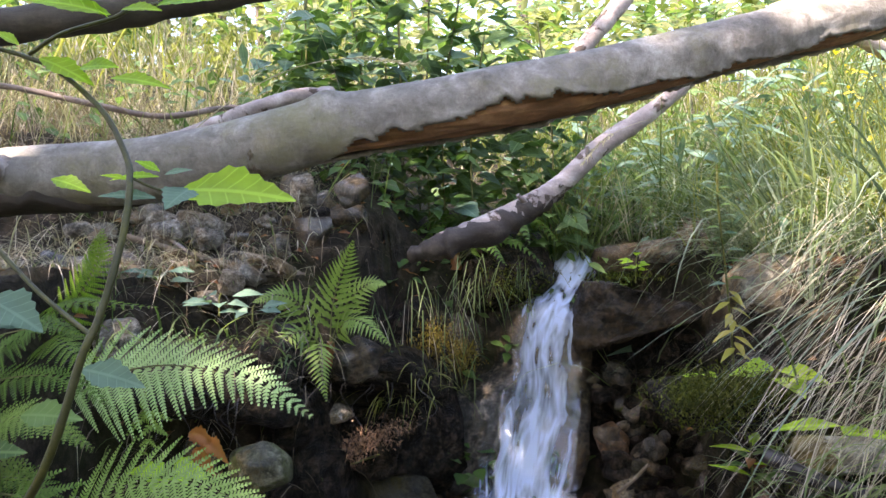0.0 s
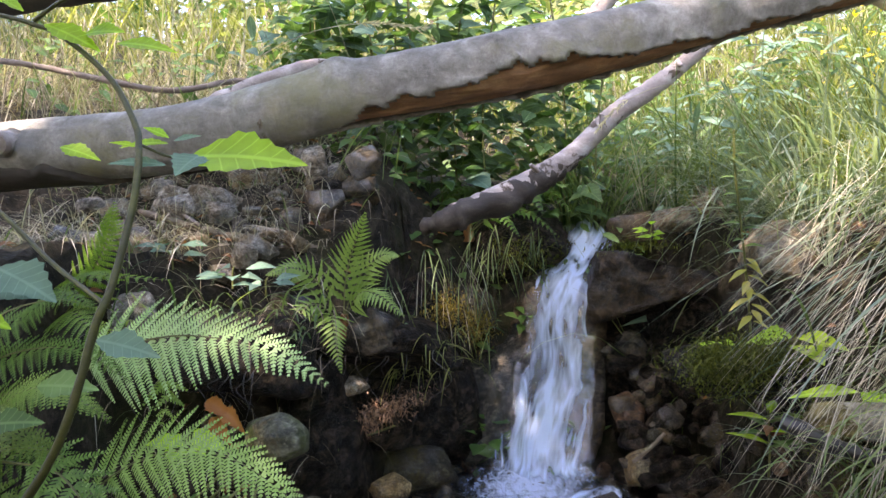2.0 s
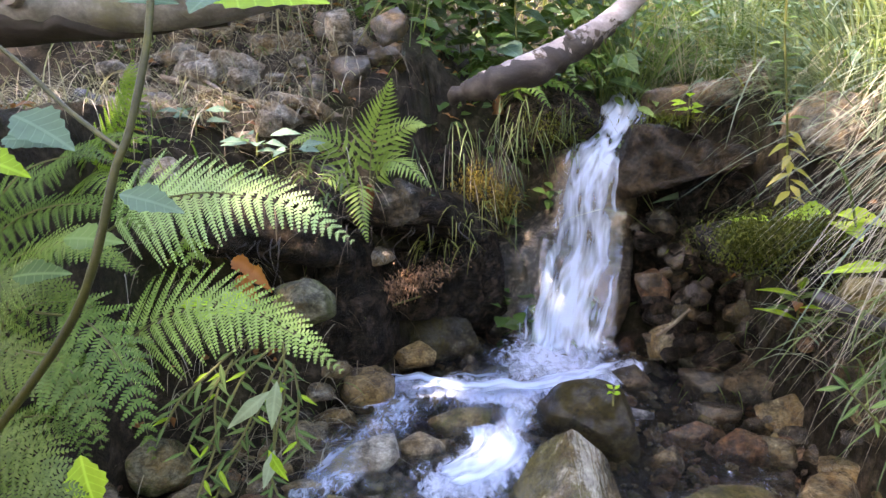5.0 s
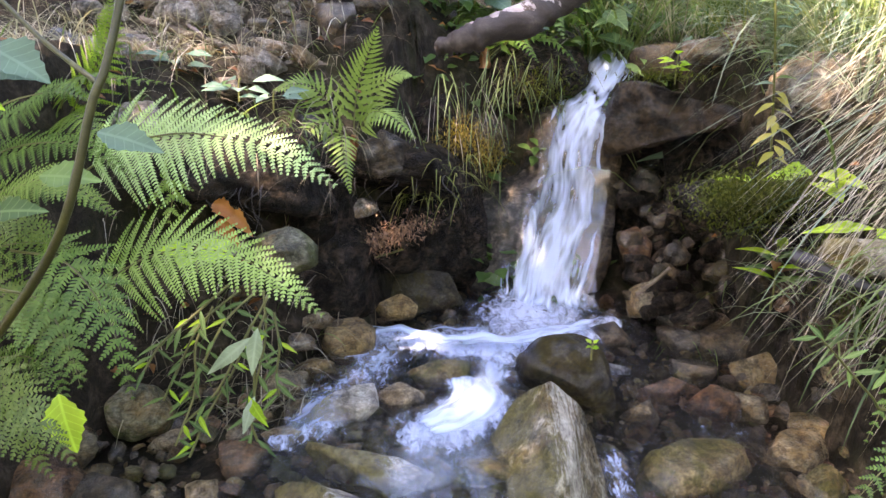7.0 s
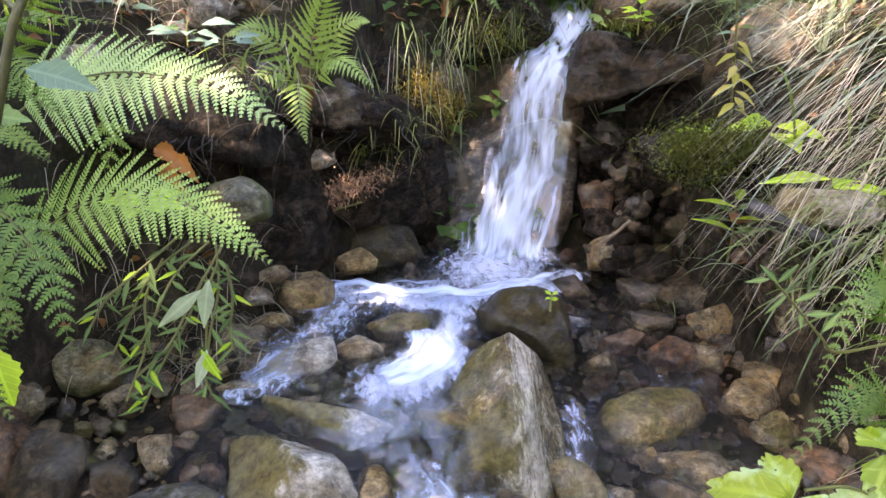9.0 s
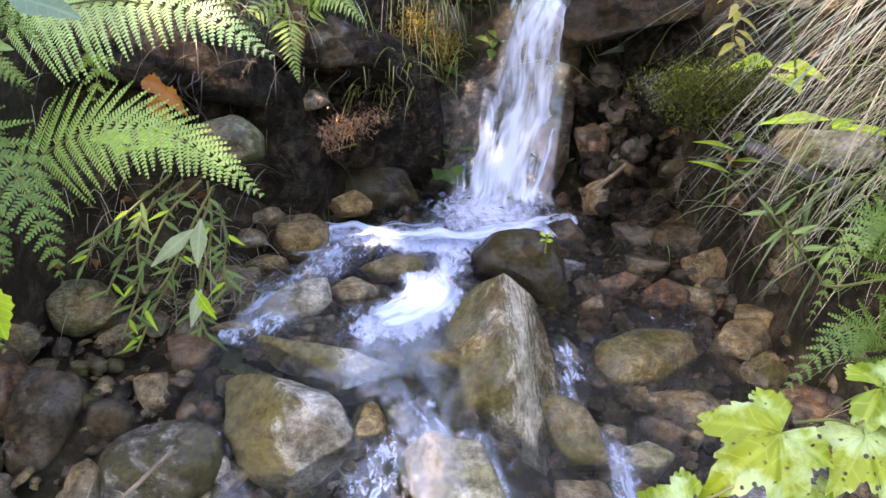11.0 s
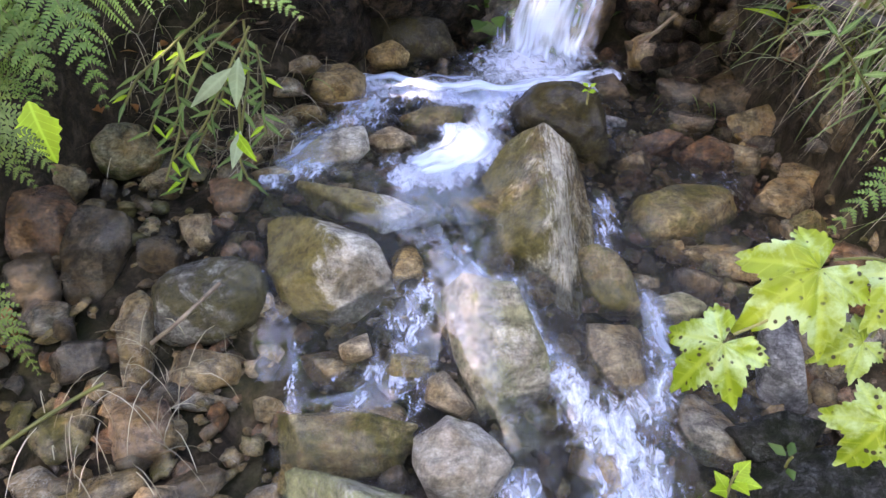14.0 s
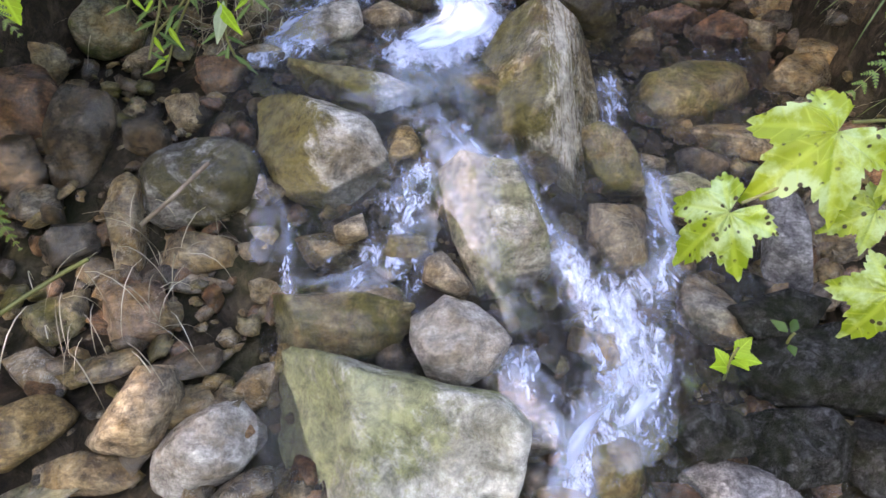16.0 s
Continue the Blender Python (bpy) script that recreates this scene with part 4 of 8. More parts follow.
stone("boulder", (0.656, 1.200, 0.466), (-37, -1, 2), ((-3.5, 9), (2.5, 10), (3.5, 2), (4, -8.5), (-2, -9.5), (-4.5, -5), (-3, 2)), 3.4, "slate", ((.05,.12,1),), 26, 35, "narrow wet blue-grey slate", 4)
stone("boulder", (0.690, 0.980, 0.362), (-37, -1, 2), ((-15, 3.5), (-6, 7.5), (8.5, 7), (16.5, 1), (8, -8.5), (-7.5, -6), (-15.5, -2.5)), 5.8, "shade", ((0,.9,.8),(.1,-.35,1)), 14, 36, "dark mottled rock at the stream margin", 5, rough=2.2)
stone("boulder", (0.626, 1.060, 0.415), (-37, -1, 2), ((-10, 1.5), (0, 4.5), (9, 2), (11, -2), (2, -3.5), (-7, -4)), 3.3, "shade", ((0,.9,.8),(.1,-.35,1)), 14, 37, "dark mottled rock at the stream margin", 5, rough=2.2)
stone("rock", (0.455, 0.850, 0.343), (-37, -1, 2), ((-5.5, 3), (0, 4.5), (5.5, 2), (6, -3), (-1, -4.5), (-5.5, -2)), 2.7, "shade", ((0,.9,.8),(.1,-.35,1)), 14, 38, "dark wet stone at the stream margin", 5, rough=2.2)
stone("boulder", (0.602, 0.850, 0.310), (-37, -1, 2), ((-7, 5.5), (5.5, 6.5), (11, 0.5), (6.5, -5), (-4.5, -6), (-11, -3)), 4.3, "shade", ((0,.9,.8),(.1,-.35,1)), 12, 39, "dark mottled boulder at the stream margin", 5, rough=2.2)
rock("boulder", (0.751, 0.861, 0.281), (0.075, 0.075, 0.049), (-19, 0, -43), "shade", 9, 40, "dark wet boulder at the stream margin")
stone("rock", (0.493, 0.780, 0.271), (-37, -1, 2), ((-10.5, 3), (-3.5, 6), (8, 3), (11.5, -3), (-5.5, -6)), 3.2, "slate", ((0,.9,.8),(.1,-.35,1)), 14, 41, "wet grey stone at the stream margin", 4)
stone("boulder", (-0.203, 1.154, 0.445), (-37, -1, 2), ((-7, 2.5), (0.5, 4), (7, 0.5), (3.5, -4), (-4, -3.5)), 2.6, "brown", ((0,.9,.8),(.1,-.35,1)), 16, 42, "flat brown stone in the splash", 4)
stone("stone", (-0.164, 1.150, 0.499), (-37, -1, 2), ((-3.3, 0.7), (2, 3.2), (3.2, -1.1), (-2.1, -2.9)), 2.4, "tan", ((-.1,.55,1),(.15,-.6,1)), 28, 43, "small tan stone resting on another", 3)
stone("rock", (0.496, 1.410, 0.442), (-37, -1, 2), ((-6.5, 2.5), (2.5, 5), (8, 1.5), (1.5, -5), (-6, -3.5)), 2.9, "pale", ((0,.9,.8),(.1,-.35,1)), 16, 44, "pale stone under running water", 4)
rock("boulder", (0.811, 1.339, 0.423), (0.080, 0.074, 0.088), (-13, 10, -32), "grey", 9, 45, "grey rock behind yellow leaves")
rock("rock", (-0.283, 0.748, 0.290), (0.051, 0.033, 0.018), (-24, 0, 24), "grey", 9, 46, "grey stone beside the running stream")
rock("boulder", (-0.603, 0.720, 0.279), (0.096, 0.051, 0.010), (-22, 0, 44), "pale", 9, 47, "pale flat stone beside the stream")
rock("boulder", (-0.927, 1.555, 0.609), (0.085, 0.065, 0.067), (-9, 0, 33), "brown", 9, 48, "dark wet rock under the bank")
rock("stone", (-0.366, 1.268, 0.510), (0.029, 0.025, 0.028), (-14, 0, 18), "tan", 9, 49, "small stone between boulders")
rock("rock", (-0.117, 1.063, 0.413), (0.059, 0.038, 0.025), (-18, 0, 8), "brown", 9, 50, "brown stone in the splash")
rock("rock", (-0.063, 1.161, 0.455), (0.050, 0.036, 0.028), (-17, 0, 4), "olive", 9, 51, "stone under running water")
rock("boulder", (0.499, 1.119, 0.376), (0.078, 0.054, 0.039), (-17, 10, -25), "grey", 9, 52, "grey stone in shallow water")
rock("stone", (0.461, 1.209, 0.403), (0.035, 0.028, 0.027), (-16, 0, -21), "grey", 9, 53, "grey stone in shallow water")
rock("rock", (0.565, 1.509, 0.460), (0.060, 0.043, 0.037), (-13, 10, -21), "dark", 9, 54, "dark wet stone beside the stream")
rock("rock", (-0.667, 1.009, 0.391), (0.058, 0.042, 0.035), (-17, 0, 36), "olive", 9, 55, "dark stone under the bank")
rock("rock", (0.210, 0.756, 0.292), (0.056, 0.037, 0.021), (-24, 0, -16), "grey", 9, 56, "stone in the stream")
rock("stone", (0.445, 1.473, 0.462), (0.033, 0.029, 0.033), (-13, 0, -17), "brown", 9, 57, "small brown stone beside the stream")
rock("boulder", (0.657, 1.585, 0.480), (0.082, 0.052, 0.036), (-12, -10, -23), "brown", 9, 58, "brown wet stone beside the stream")
rock("rock", (-0.682, 1.147, 0.449), (0.050, 0.040, 0.040), (-15, 0, 33), "dark", 9, 59, "dark stone beside the running stream")
rock("rock", (-0.846, 1.293, 0.526), (0.053, 0.047, 0.054), (-12, 0, 35), "dark", 9, 60, "dark stone beside the running stream")
rock("rock", (-0.407, 0.930, 0.375), (0.055, 0.034, 0.018), (-19, 0, 27), "dark", 9, 61, "dark wet stone beside the stream")
rock("rock", (-0.545, 0.914, 0.370), (0.055, 0.034, 0.018), (-19, 0, 34), "brown", 9, 62, "brown stone beside the running stream")
rock("rock", (-0.400, 0.858, 0.345), (0.044, 0.031, 0.023), (-21, 0, 28), "brown", 9, 63, "brown stone beside the running stream")
stone("boulder", (0.307, 2.020, 0.660), (-26, -2, 2), ((-15, 4), (-9, 10), (2, 11), (9.5, 7.5), (11.5, -2), (12, -13.5), (0.5, -10.5), (-6, -6), (-14, -2)), 11.0, "moss", ((-.2,.6,1),(.3,-.1,1)), 12, 64, "dark wet boulder with yellow moss flecks", 5)
stone("boulder", (-0.058, 1.970, 0.662), (-26, -2, 2), ((-10, 0.5), (-1, 4), (8.5, 3.5), (6, -3.5), (-5.5, -4)), 3.6, "olive", ((0,.9,.8),(.1,-.35,1)), 12, 65, "brown stone in white water", 4)
stone("boulder", (-0.154, 1.820, 0.650), (-26, -2, 2), ((-7, 1), (-1, 4.5), (5.5, 1.5), (6, -3.5), (-2.5, -3.5)), 3.4, "tan", ((0,.9,.8),(.1,-.35,1)), 12, 66, "tan stone in white water", 4)
stone("boulder", (-0.341, 2.120, 0.695), (-26, -2, 2), ((-8, -3), (-6.5, 5), (2, 7.5), (7.5, 4), (7.5, -4.5), (-1.5, -7.5)), 5.9, "ochre", ((0,.9,.8),(.1,-.35,1)), 14, 67, "orange-brown stone beside the pool", 4)
stone("boulder", (-0.294, 1.730, 0.651), (-26, -2, 2), ((-10.5, -2), (-2.5, 4.5), (7.5, 7.5), (9, 1), (3, -5), (-7, -6.5)), 4.1, "lichen", ((0,.9,.8),(.1,-.35,1)), 14, 68, "green-grey boulder awash below the pool", 4)
stone("rock", (-0.431, 2.420, 0.739), (-26, -2, 2), ((-5, 5.5), (2.5, 9), (5.5, -4), (4.5, -6.5), (-4.5, -7)), 5.1, "olive", ((-.1,.55,1),(.15,-.6,1)), 20, 69, "dark standing stone beside the stream", 4)
stone("boulder", (-0.188, 2.460, 0.747), (-26, -2, 2), ((-17, 2.5), (-3, 8), (13.5, 8.5), (18.5, -3), (-1.5, -8.5), (-17, -6.5)), 6.4, "moss", ((-.1,.55,1),(.15,-.6,1)), 12, 70, "dark wet rock behind the pool", 4)
stone("boulder", (0.601, 2.620, 0.907), (-26, -2, 2), ((-6.5, 4.5), (0.5, 8), (6, 1), (4, -7), (-3.5, -6)), 5.0, "rust", ((-.1,.55,1),(.15,-.6,1)), 24, 71, "rust-red angular stone beside the fall", 4)
stone("boulder", (0.747, 2.530, 0.681), (-26, -2, 2), ((-9, 4.5), (3, 6.5), (8, -1), (5, -7), (-5, -4)), 5.4, "grey", ((-.1,.55,1),(.15,-.6,1)), 14, 72, "dark grey wet stone", 4)
stone("boulder", (0.615, 2.500, 0.752), (-26, -2, 2), ((-6, 2), (3, 8), (6, 2), (3, -6.5), (-5, -6)), 4.8, "brown", ((-.1,.55,1),(.15,-.6,1)), 22, 73, "brown upright stone beside the stream", 4)
rock("rock", (0.830, 2.608, 0.720), (0.064, 0.040, 0.031), (-7, 0, -18), "tan", 9, 74, "small pale stone beside the stream")
stone("boulder", (0.959, 2.200, 0.623), (-26, -2, 2), ((-13, 2.5), (6.5, 7.5), (12.5, 1), (7, -6.5), (-11, -4.5)), 4.6, "brown", ((0,.9,.8),(.1,-.35,1)), 10, 75, "smooth brown stone in shallow water", 4)
stone("boulder", (0.609, 2.120, 0.569), (-26, -2, 2), ((-10, 0.5), (2.5, 4.5), (10, 1), (2.5, -4), (-7.5, -3)), 3.0, "rust", ((0,.9,.8),(.1,-.35,1)), 14, 76, "rust-brown stone in shallow water", 4)
stone("boulder", (0.744, 2.050, 0.563), (-26, -2, 2), ((-9.5, 1), (-1, 6.5), (9.5, 1), (6, -5), (-6.5, -4)), 4.1, "rust", ((0,.9,.8),(.1,-.35,1)), 12, 77, "rust-brown rounded stone in shallow water", 4)
stone("boulder", (0.517, 2.010, 0.543), (-26, -2, 2), ((-6.5, 0), (3, 5), (5.5, 0), (3, -3.5), (-5, -3)), 2.5, "brown", ((0,.9,.8),(.1,-.35,1)), 14, 78, "brown stone in shallow water", 4)
stone("rock", (0.483, 2.200, 0.604), (-26, -2, 2), ((-3.7, 2.5), (5, 0.1), (5, -1.6), (-4, -1.3)), 1.0, "slate", ((0,.9,.8),(.1,-.35,1)), 28, 79, "thin pale grey slate", 4)
stone("boulder", (0.494, 2.400, 0.629), (-26, -2, 2), ((-8, 4), (1.5, 6.5), (7, -0.5), (5, -5.5), (-1.5, -6.5)), 5.1, "dark", ((-.1,.55,1),(.15,-.6,1)), 16, 80, "black wet rock at the foot of the fall", 4)
rock("boulder", (0.712, 2.237, 0.592), (0.075, 0.049, 0.038), (-9, 0, -18), "dark", 9, 81, "dark stone beside the running stream")
rock("boulder", (0.853, 2.407, 0.630), (0.120, 0.080, 0.068), (-8, 0, -20), "dark", 9, 82, "dark wet stone beside the stream")
rock("rock", (0.720, 2.401, 0.629), (0.070, 0.052, 0.052), (-8, 0, -17), "dark", 9, 83, "dark wet stone beside the stream")
rock("boulder", (0.984, 1.970, 0.537), (0.075, 0.053, 0.048), (-10, 0, -27), "brown", 9, 84, "brown stone beside the running stream")
rock("rock", (0.831, 2.071, 0.556), (0.061, 0.042, 0.036), (-10, 0, -23), "brown", 9, 85, "brown stone beside the running stream")
rock("rock", (-0.484, 1.881, 0.642), (0.072, 0.051, 0.046), (-10, 0, 15), "brown", 9, 86, "brown stone in shallow water")
rock("rock", (-0.419, 2.006, 0.650), (0.059, 0.037, 0.027), (-10, 0, 12), "ochre", 9, 87, "small rust stone beside the stream")
rock("rock", (-0.420, 1.647, 0.621), (0.056, 0.037, 0.027), (-12, 0, 15), "grey", 9, 88, "grey stone in shallow water")
rock("rock", (0.070, 1.543, 0.606), (0.060, 0.040, 0.030), (-13, 0, -3), "olive", 9, 89, "olive stone in the stream")
rock("boulder", (1.020, 2.745, 0.719), (0.124, 0.090, 0.090), (-6, 0, -21), "dark", 9, 90, "dark wet stone beside the stream")
rock("boulder", (1.071, 2.493, 0.668), (0.103, 0.074, 0.072), (-7, 0, -24), "dark", 9, 91, "dark wet stone beside the stream")
stone("boulder", (-0.216, 2.300, 0.750), (-26, -2, 2), ((-7.5, 0.5), (1, 4.5), (7, 1), (6, -3), (-4, -4)), 3.6, "ochre", ((0,.9,.8),(.1,-.35,1)), 14, 92, "dark wet stone beside the stream", 4)
stone("boulder", (-0.425, 1.720, 1.055), (-13, -1, 1), ((-7, 3.5), (1.5, 6), (7, 1.5), (7, -3.5), (0, -6), (-7, -2)), 4.6, "mossy", ((-.1,.55,1),(.15,-.6,1)), 10, 93, "glistening rounded grey boulder under the fern", 4)
# Stones in the hollow and under the slab carry their shade as dark colour.
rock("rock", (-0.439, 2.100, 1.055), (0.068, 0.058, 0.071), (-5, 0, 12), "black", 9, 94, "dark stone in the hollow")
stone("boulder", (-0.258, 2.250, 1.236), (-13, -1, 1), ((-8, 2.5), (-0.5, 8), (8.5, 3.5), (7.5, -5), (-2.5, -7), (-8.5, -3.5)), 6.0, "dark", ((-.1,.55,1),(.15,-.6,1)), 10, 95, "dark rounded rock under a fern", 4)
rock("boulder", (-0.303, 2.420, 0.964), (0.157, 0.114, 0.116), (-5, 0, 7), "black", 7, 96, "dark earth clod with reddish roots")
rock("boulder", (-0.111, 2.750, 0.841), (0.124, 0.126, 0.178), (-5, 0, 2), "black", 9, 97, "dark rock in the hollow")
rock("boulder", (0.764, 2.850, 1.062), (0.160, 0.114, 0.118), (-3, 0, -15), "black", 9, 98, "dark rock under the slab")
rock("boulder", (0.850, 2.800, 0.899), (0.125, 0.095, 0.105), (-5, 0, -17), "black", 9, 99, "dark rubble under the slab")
rock("rock", (0.650, 2.750, 1.115), (0.066, 0.048, 0.052), (-3, 10, -14), "dark", 9, 100, "rust stone under the slab, darkened for its shade")
rock("rock", (0.720, 2.720, 0.933), (0.055, 0.044, 0.051), (-5, 30, -15), "dark", 9, 101, "small brown stone under the slab, darkened for its shade")
rock("rock", (0.792, 2.700, 0.990), (0.049, 0.039, 0.046), (-4, 10, -17), "dark", 9, 102, "small brown stone under the slab, darkened for its shade")
rock("boulder", (0.80, 2.17, 1.13), (0.19, 0.12, 0.09), (-3, 0, -22), "black", 6, 103, "dark earthy hummock under moss")
rock("boulder", (0.940, 1.750, 1.070), (0.119, 0.070, 0.049), (-5, -4, -29), "lichen", 10, 104, "grey lichen-covered stone on the bank")
rock("boulder", (1.066, 2.200, 1.462), (0.219, 0.125, 0.094), (0, 6, -27), "grey", 10, 105, "grey slab in the bank under dry grass")
rock("boulder", (0.816, 2.750, 1.587), (0.079, 0.051, 0.049), (2, 0, -17), "grey", 11, 106, "grey stone at the lip of the fall")
rock("rock", (0.944, 2.750, 1.646), (0.073, 0.054, 0.065), (2, 0, -19), "grey", 9, 107, "grey stone above the fall")
rock("boulder", (0.725, 2.950, 1.575), (0.125, 0.073, 0.059), (1, 0, -14), "dark", 9, 108, "dark wet stone at the lip of the fall")
rock("boulder", (0.259, 2.950, 1.492), (0.183, 0.149, 0.151), (1, 0, -5), "black", 6, 109, "dark mossy rock beside the lip")
rock("boulder", (0.046, 2.750, 1.265), (0.119, 0.087, 0.095), (-2, 0, -1), "moss", 7, 110, "moss-covered rock beside the fall")
rock("rock", (-0.521, 2.600, 1.808), (0.062, 0.046, 0.055), (3, 0, 11), "dark", 8, 111, "grey stone in the bank")
rock("boulder", (-0.732, 2.350, 1.480), (0.152, 0.086, 0.040), (0, 4, 18), "dry", 13, 112, "flat grey slab in the bank")
rock("rock", (-0.931, 2.450, 1.647), (0.074, 0.053, 0.061), (2, 20, 21), "dry", 14, 113, "angular grey stone in the bank")
rock("boulder", (-0.810, 2.500, 1.639), (0.120, 0.072, 0.063), (2, 8, 18), "dry", 12, 114, "grey stone in the bank")
rock("rock", (-0.564, 2.500, 1.591), (0.060, 0.037, 0.033), (1, 8, 13), "dark", 13, 115, "grey stone in the bank")
rock("rock", (-0.434, 2.500, 1.669), (0.050, 0.048, 0.072), (2, 0, 10), "black", 11, 116, "grey upright stone in the bank")
rock("stone", (-0.829, 2.350, 1.523), (0.030, 0.020, 0.021), (1, 0, 20), "tan", 9, 117, "small tan stone beside the stream")
rock("boulder", (-0.721, 2.600, 1.731), (0.094, 0.058, 0.055), (3, 0, 16), "brown", 9, 118, "dark stone in the bank")
rock("rock", (-0.838, 1.900, 1.332), (0.062, 0.046, 0.052), (-2, 0, 24), "dry", 9, 119, "grey stone beside the fern")
rock("boulder", (-0.976, 2.100, 1.480), (0.093, 0.061, 0.060), (0, 0, 25), "brown", 9, 120, "earthy stone in the bank")

stone("bank_stone", (-0.881, 2.330, 1.636), (2, 0, 0), ((-5.8, 2.8), (3.1, 4.0), (5.3, -2.6), (-2.6, -4.2)), 2.0, "dry", ((.1, .7, 1), (-.3, -.2, 1)), 44, 401, "flaky grey slab stuck in the earth bank", 3, layered=0.6)
stone("bank_stone", (-0.770, 2.360, 1.616), (2, 0, 0), ((-7.8, 4.5), (5.6, 2.6), (7.8, -3.2), (-5.6, -3.9)), 2.0, "dry", ((.1, .7, 1), (-.3, -.2, 1)), 44, 402, "flaky grey slab stuck in the earth bank", 3, layered=0.6)
stone("bank_stone", (-0.543, 2.400, 1.591), (2, 0, 0), ((-4.6, 3.2), (3.9, 4.7), (4.3, -3.7), (-3.5, -4.2)), 2.0, "grey", ((.1, .7, 1), (-.3, -.2, 1)), 44, 403, "flaky grey slab stuck in the earth bank", 3, layered=0.6)
stone("bank_stone", (-0.476, 2.450, 1.787), (2, 0, 0), ((-5.1, 2.8), (3.3, 6.1), (5.2, -5.1), (-3.4, -3.8)), 2.0, "dry", ((.1, .7, 1), (-.3, -.2, 1)), 44, 404, "flaky grey slab stuck in the earth bank", 3, layered=0.6)
stone("bank_stone", (-0.419, 2.400, 1.635), (2, 0, 0), ((-7.8, 4.4), (4.4, 8.4), (6.7, -5.3), (-3.3, -7.5)), 2.0, "dark", ((.1, .7, 1), (-.3, -.2, 1)), 44, 405, "flaky grey slab stuck in the earth bank", 3, layered=0.6)
stone("bank_stone", (-0.651, 2.220, 1.470), (2, 0, 0), ((-12.9, 2.0), (-0.5, 4.8), (12.1, -0.2), (10.4, -4.1), (-9.1, -2.4)), 2.0, "dry", ((.1, .7, 1), (-.3, -.2, 1)), 44, 406, "flaky grey slab stuck in the earth bank", 3, layered=0.6)
stone("bank_stone", (-0.794, 2.260, 1.523), (2, 0, 0), ((-3.5, 1.2), (2.1, 2.3), (3.5, -1.2), (-2.1, -2.3)), 2.0, "tan", ((.1, .7, 1), (-.3, -.2, 1)), 44, 407, "flaky grey slab stuck in the earth bank", 3, layered=0.6)
stone("bank_stone", (-0.591, 2.300, 1.546), (2, 0, 0), ((-9.7, 3.9), (5.2, 0.9), (9.8, -2.8), (-5.4, -2.1)), 2.0, "grey", ((.1, .7, 1), (-.3, -.2, 1)), 44, 408, "flaky grey slab stuck in the earth bank", 3, layered=0.6)
stone("bank_stone", (-0.298, 2.420, 1.778), (2, 0, 0), ((-6.6, 1.4), (2.8, 7.0), (6.6, -2.3), (-2.8, -6.1)), 2.0, "dark", ((.1, .7, 1), (-.3, -.2, 1)), 44, 409, "flaky grey slab stuck in the earth bank", 3, layered=0.6)
stone("bank_stone", (-1.112, 2.380, 1.637), (2, 0, 0), ((-5.3, 2.1), (3.9, 3.6), (5.0, -2.3), (-3.5, -3.4)), 2.0, "grey", ((.1, .7, 1), (-.3, -.2, 1)), 44, 410, "flaky grey slab stuck in the earth bank", 3, layered=0.6)
stone("bank_stone", (-1.007, 2.200, 1.363), (-7, 1, 2), ((-3.0, 3.6), (3.3, 2.7), (2.1, -3.5), (-2.4, -2.8)), 2.0, "grey", ((.1, .7, 1), (-.3, -.2, 1)), 44, 411, "flaky grey slab stuck in the earth bank", 3, layered=0.6)
stone("bank_stone", (-1.076, 2.150, 1.634), (-7, 1, 2), ((-4.3, 1.1), (2.2, 2.4), (4.7, -0.5), (-2.6, -3.0)), 2.0, "dry", ((.1, .7, 1), (-.3, -.2, 1)), 44, 412, "flaky grey slab stuck in the earth bank", 3, layered=0.6)

# the larger slabs, by hand
stone("leaning_slab", (0.187, 1.500, 0.578), (-42, -2, 2), ((-18, 1), (-14.5, 12.5), (-5.5, 21.5), (2, 23.5), (9, 20), (13.5, 11), (14, 1), (12, -15.5), (10.5, -27.5), (5, -27.5), (-8, -13), (-16, -6)), 10.3, "ridge", ((-1.0,.5,.78),(.12,.3,1),(1.5,.1,.85)), 34, 201, "leaning slab with lichen streaks and a painted lit crest, parting the stream", 5, rough=1.5, cuts=2)
stone("sloping_slab", (0.108, 1.140, 0.497), (-37, -1, 2), ((-12, 12.5), (-5.5, 16.5), (2.5, 14), (7.5, 2.5), (10.5, -7.5), (10.5, -15), (1.5, -18), (-4, -9.5), (-9, 1.5)), 4.7, "pale", ((.12,.35,1),(-.8,.1,1),(.8,-.3,1.1)), 22, 202, "pale slab that the water slides over", 5, rough=.8, cuts=3)
stone("flat_slab", (-0.146, 1.510, 0.576), (-26, -2, 2), ((-21.5, 10.5), (-12.5, 9), (2.5, 5.5), (15.5, -0.5), (19.5, -7), (12.5, -10.5), (1, -7), (-10, -1.5), (-18.5, 4.5)), 4.2, "lichen", ((.1,1.0,1),(0,-.3,1)), 24, 203, "flat layered slab awash below the pool", 5, layered=1.0)
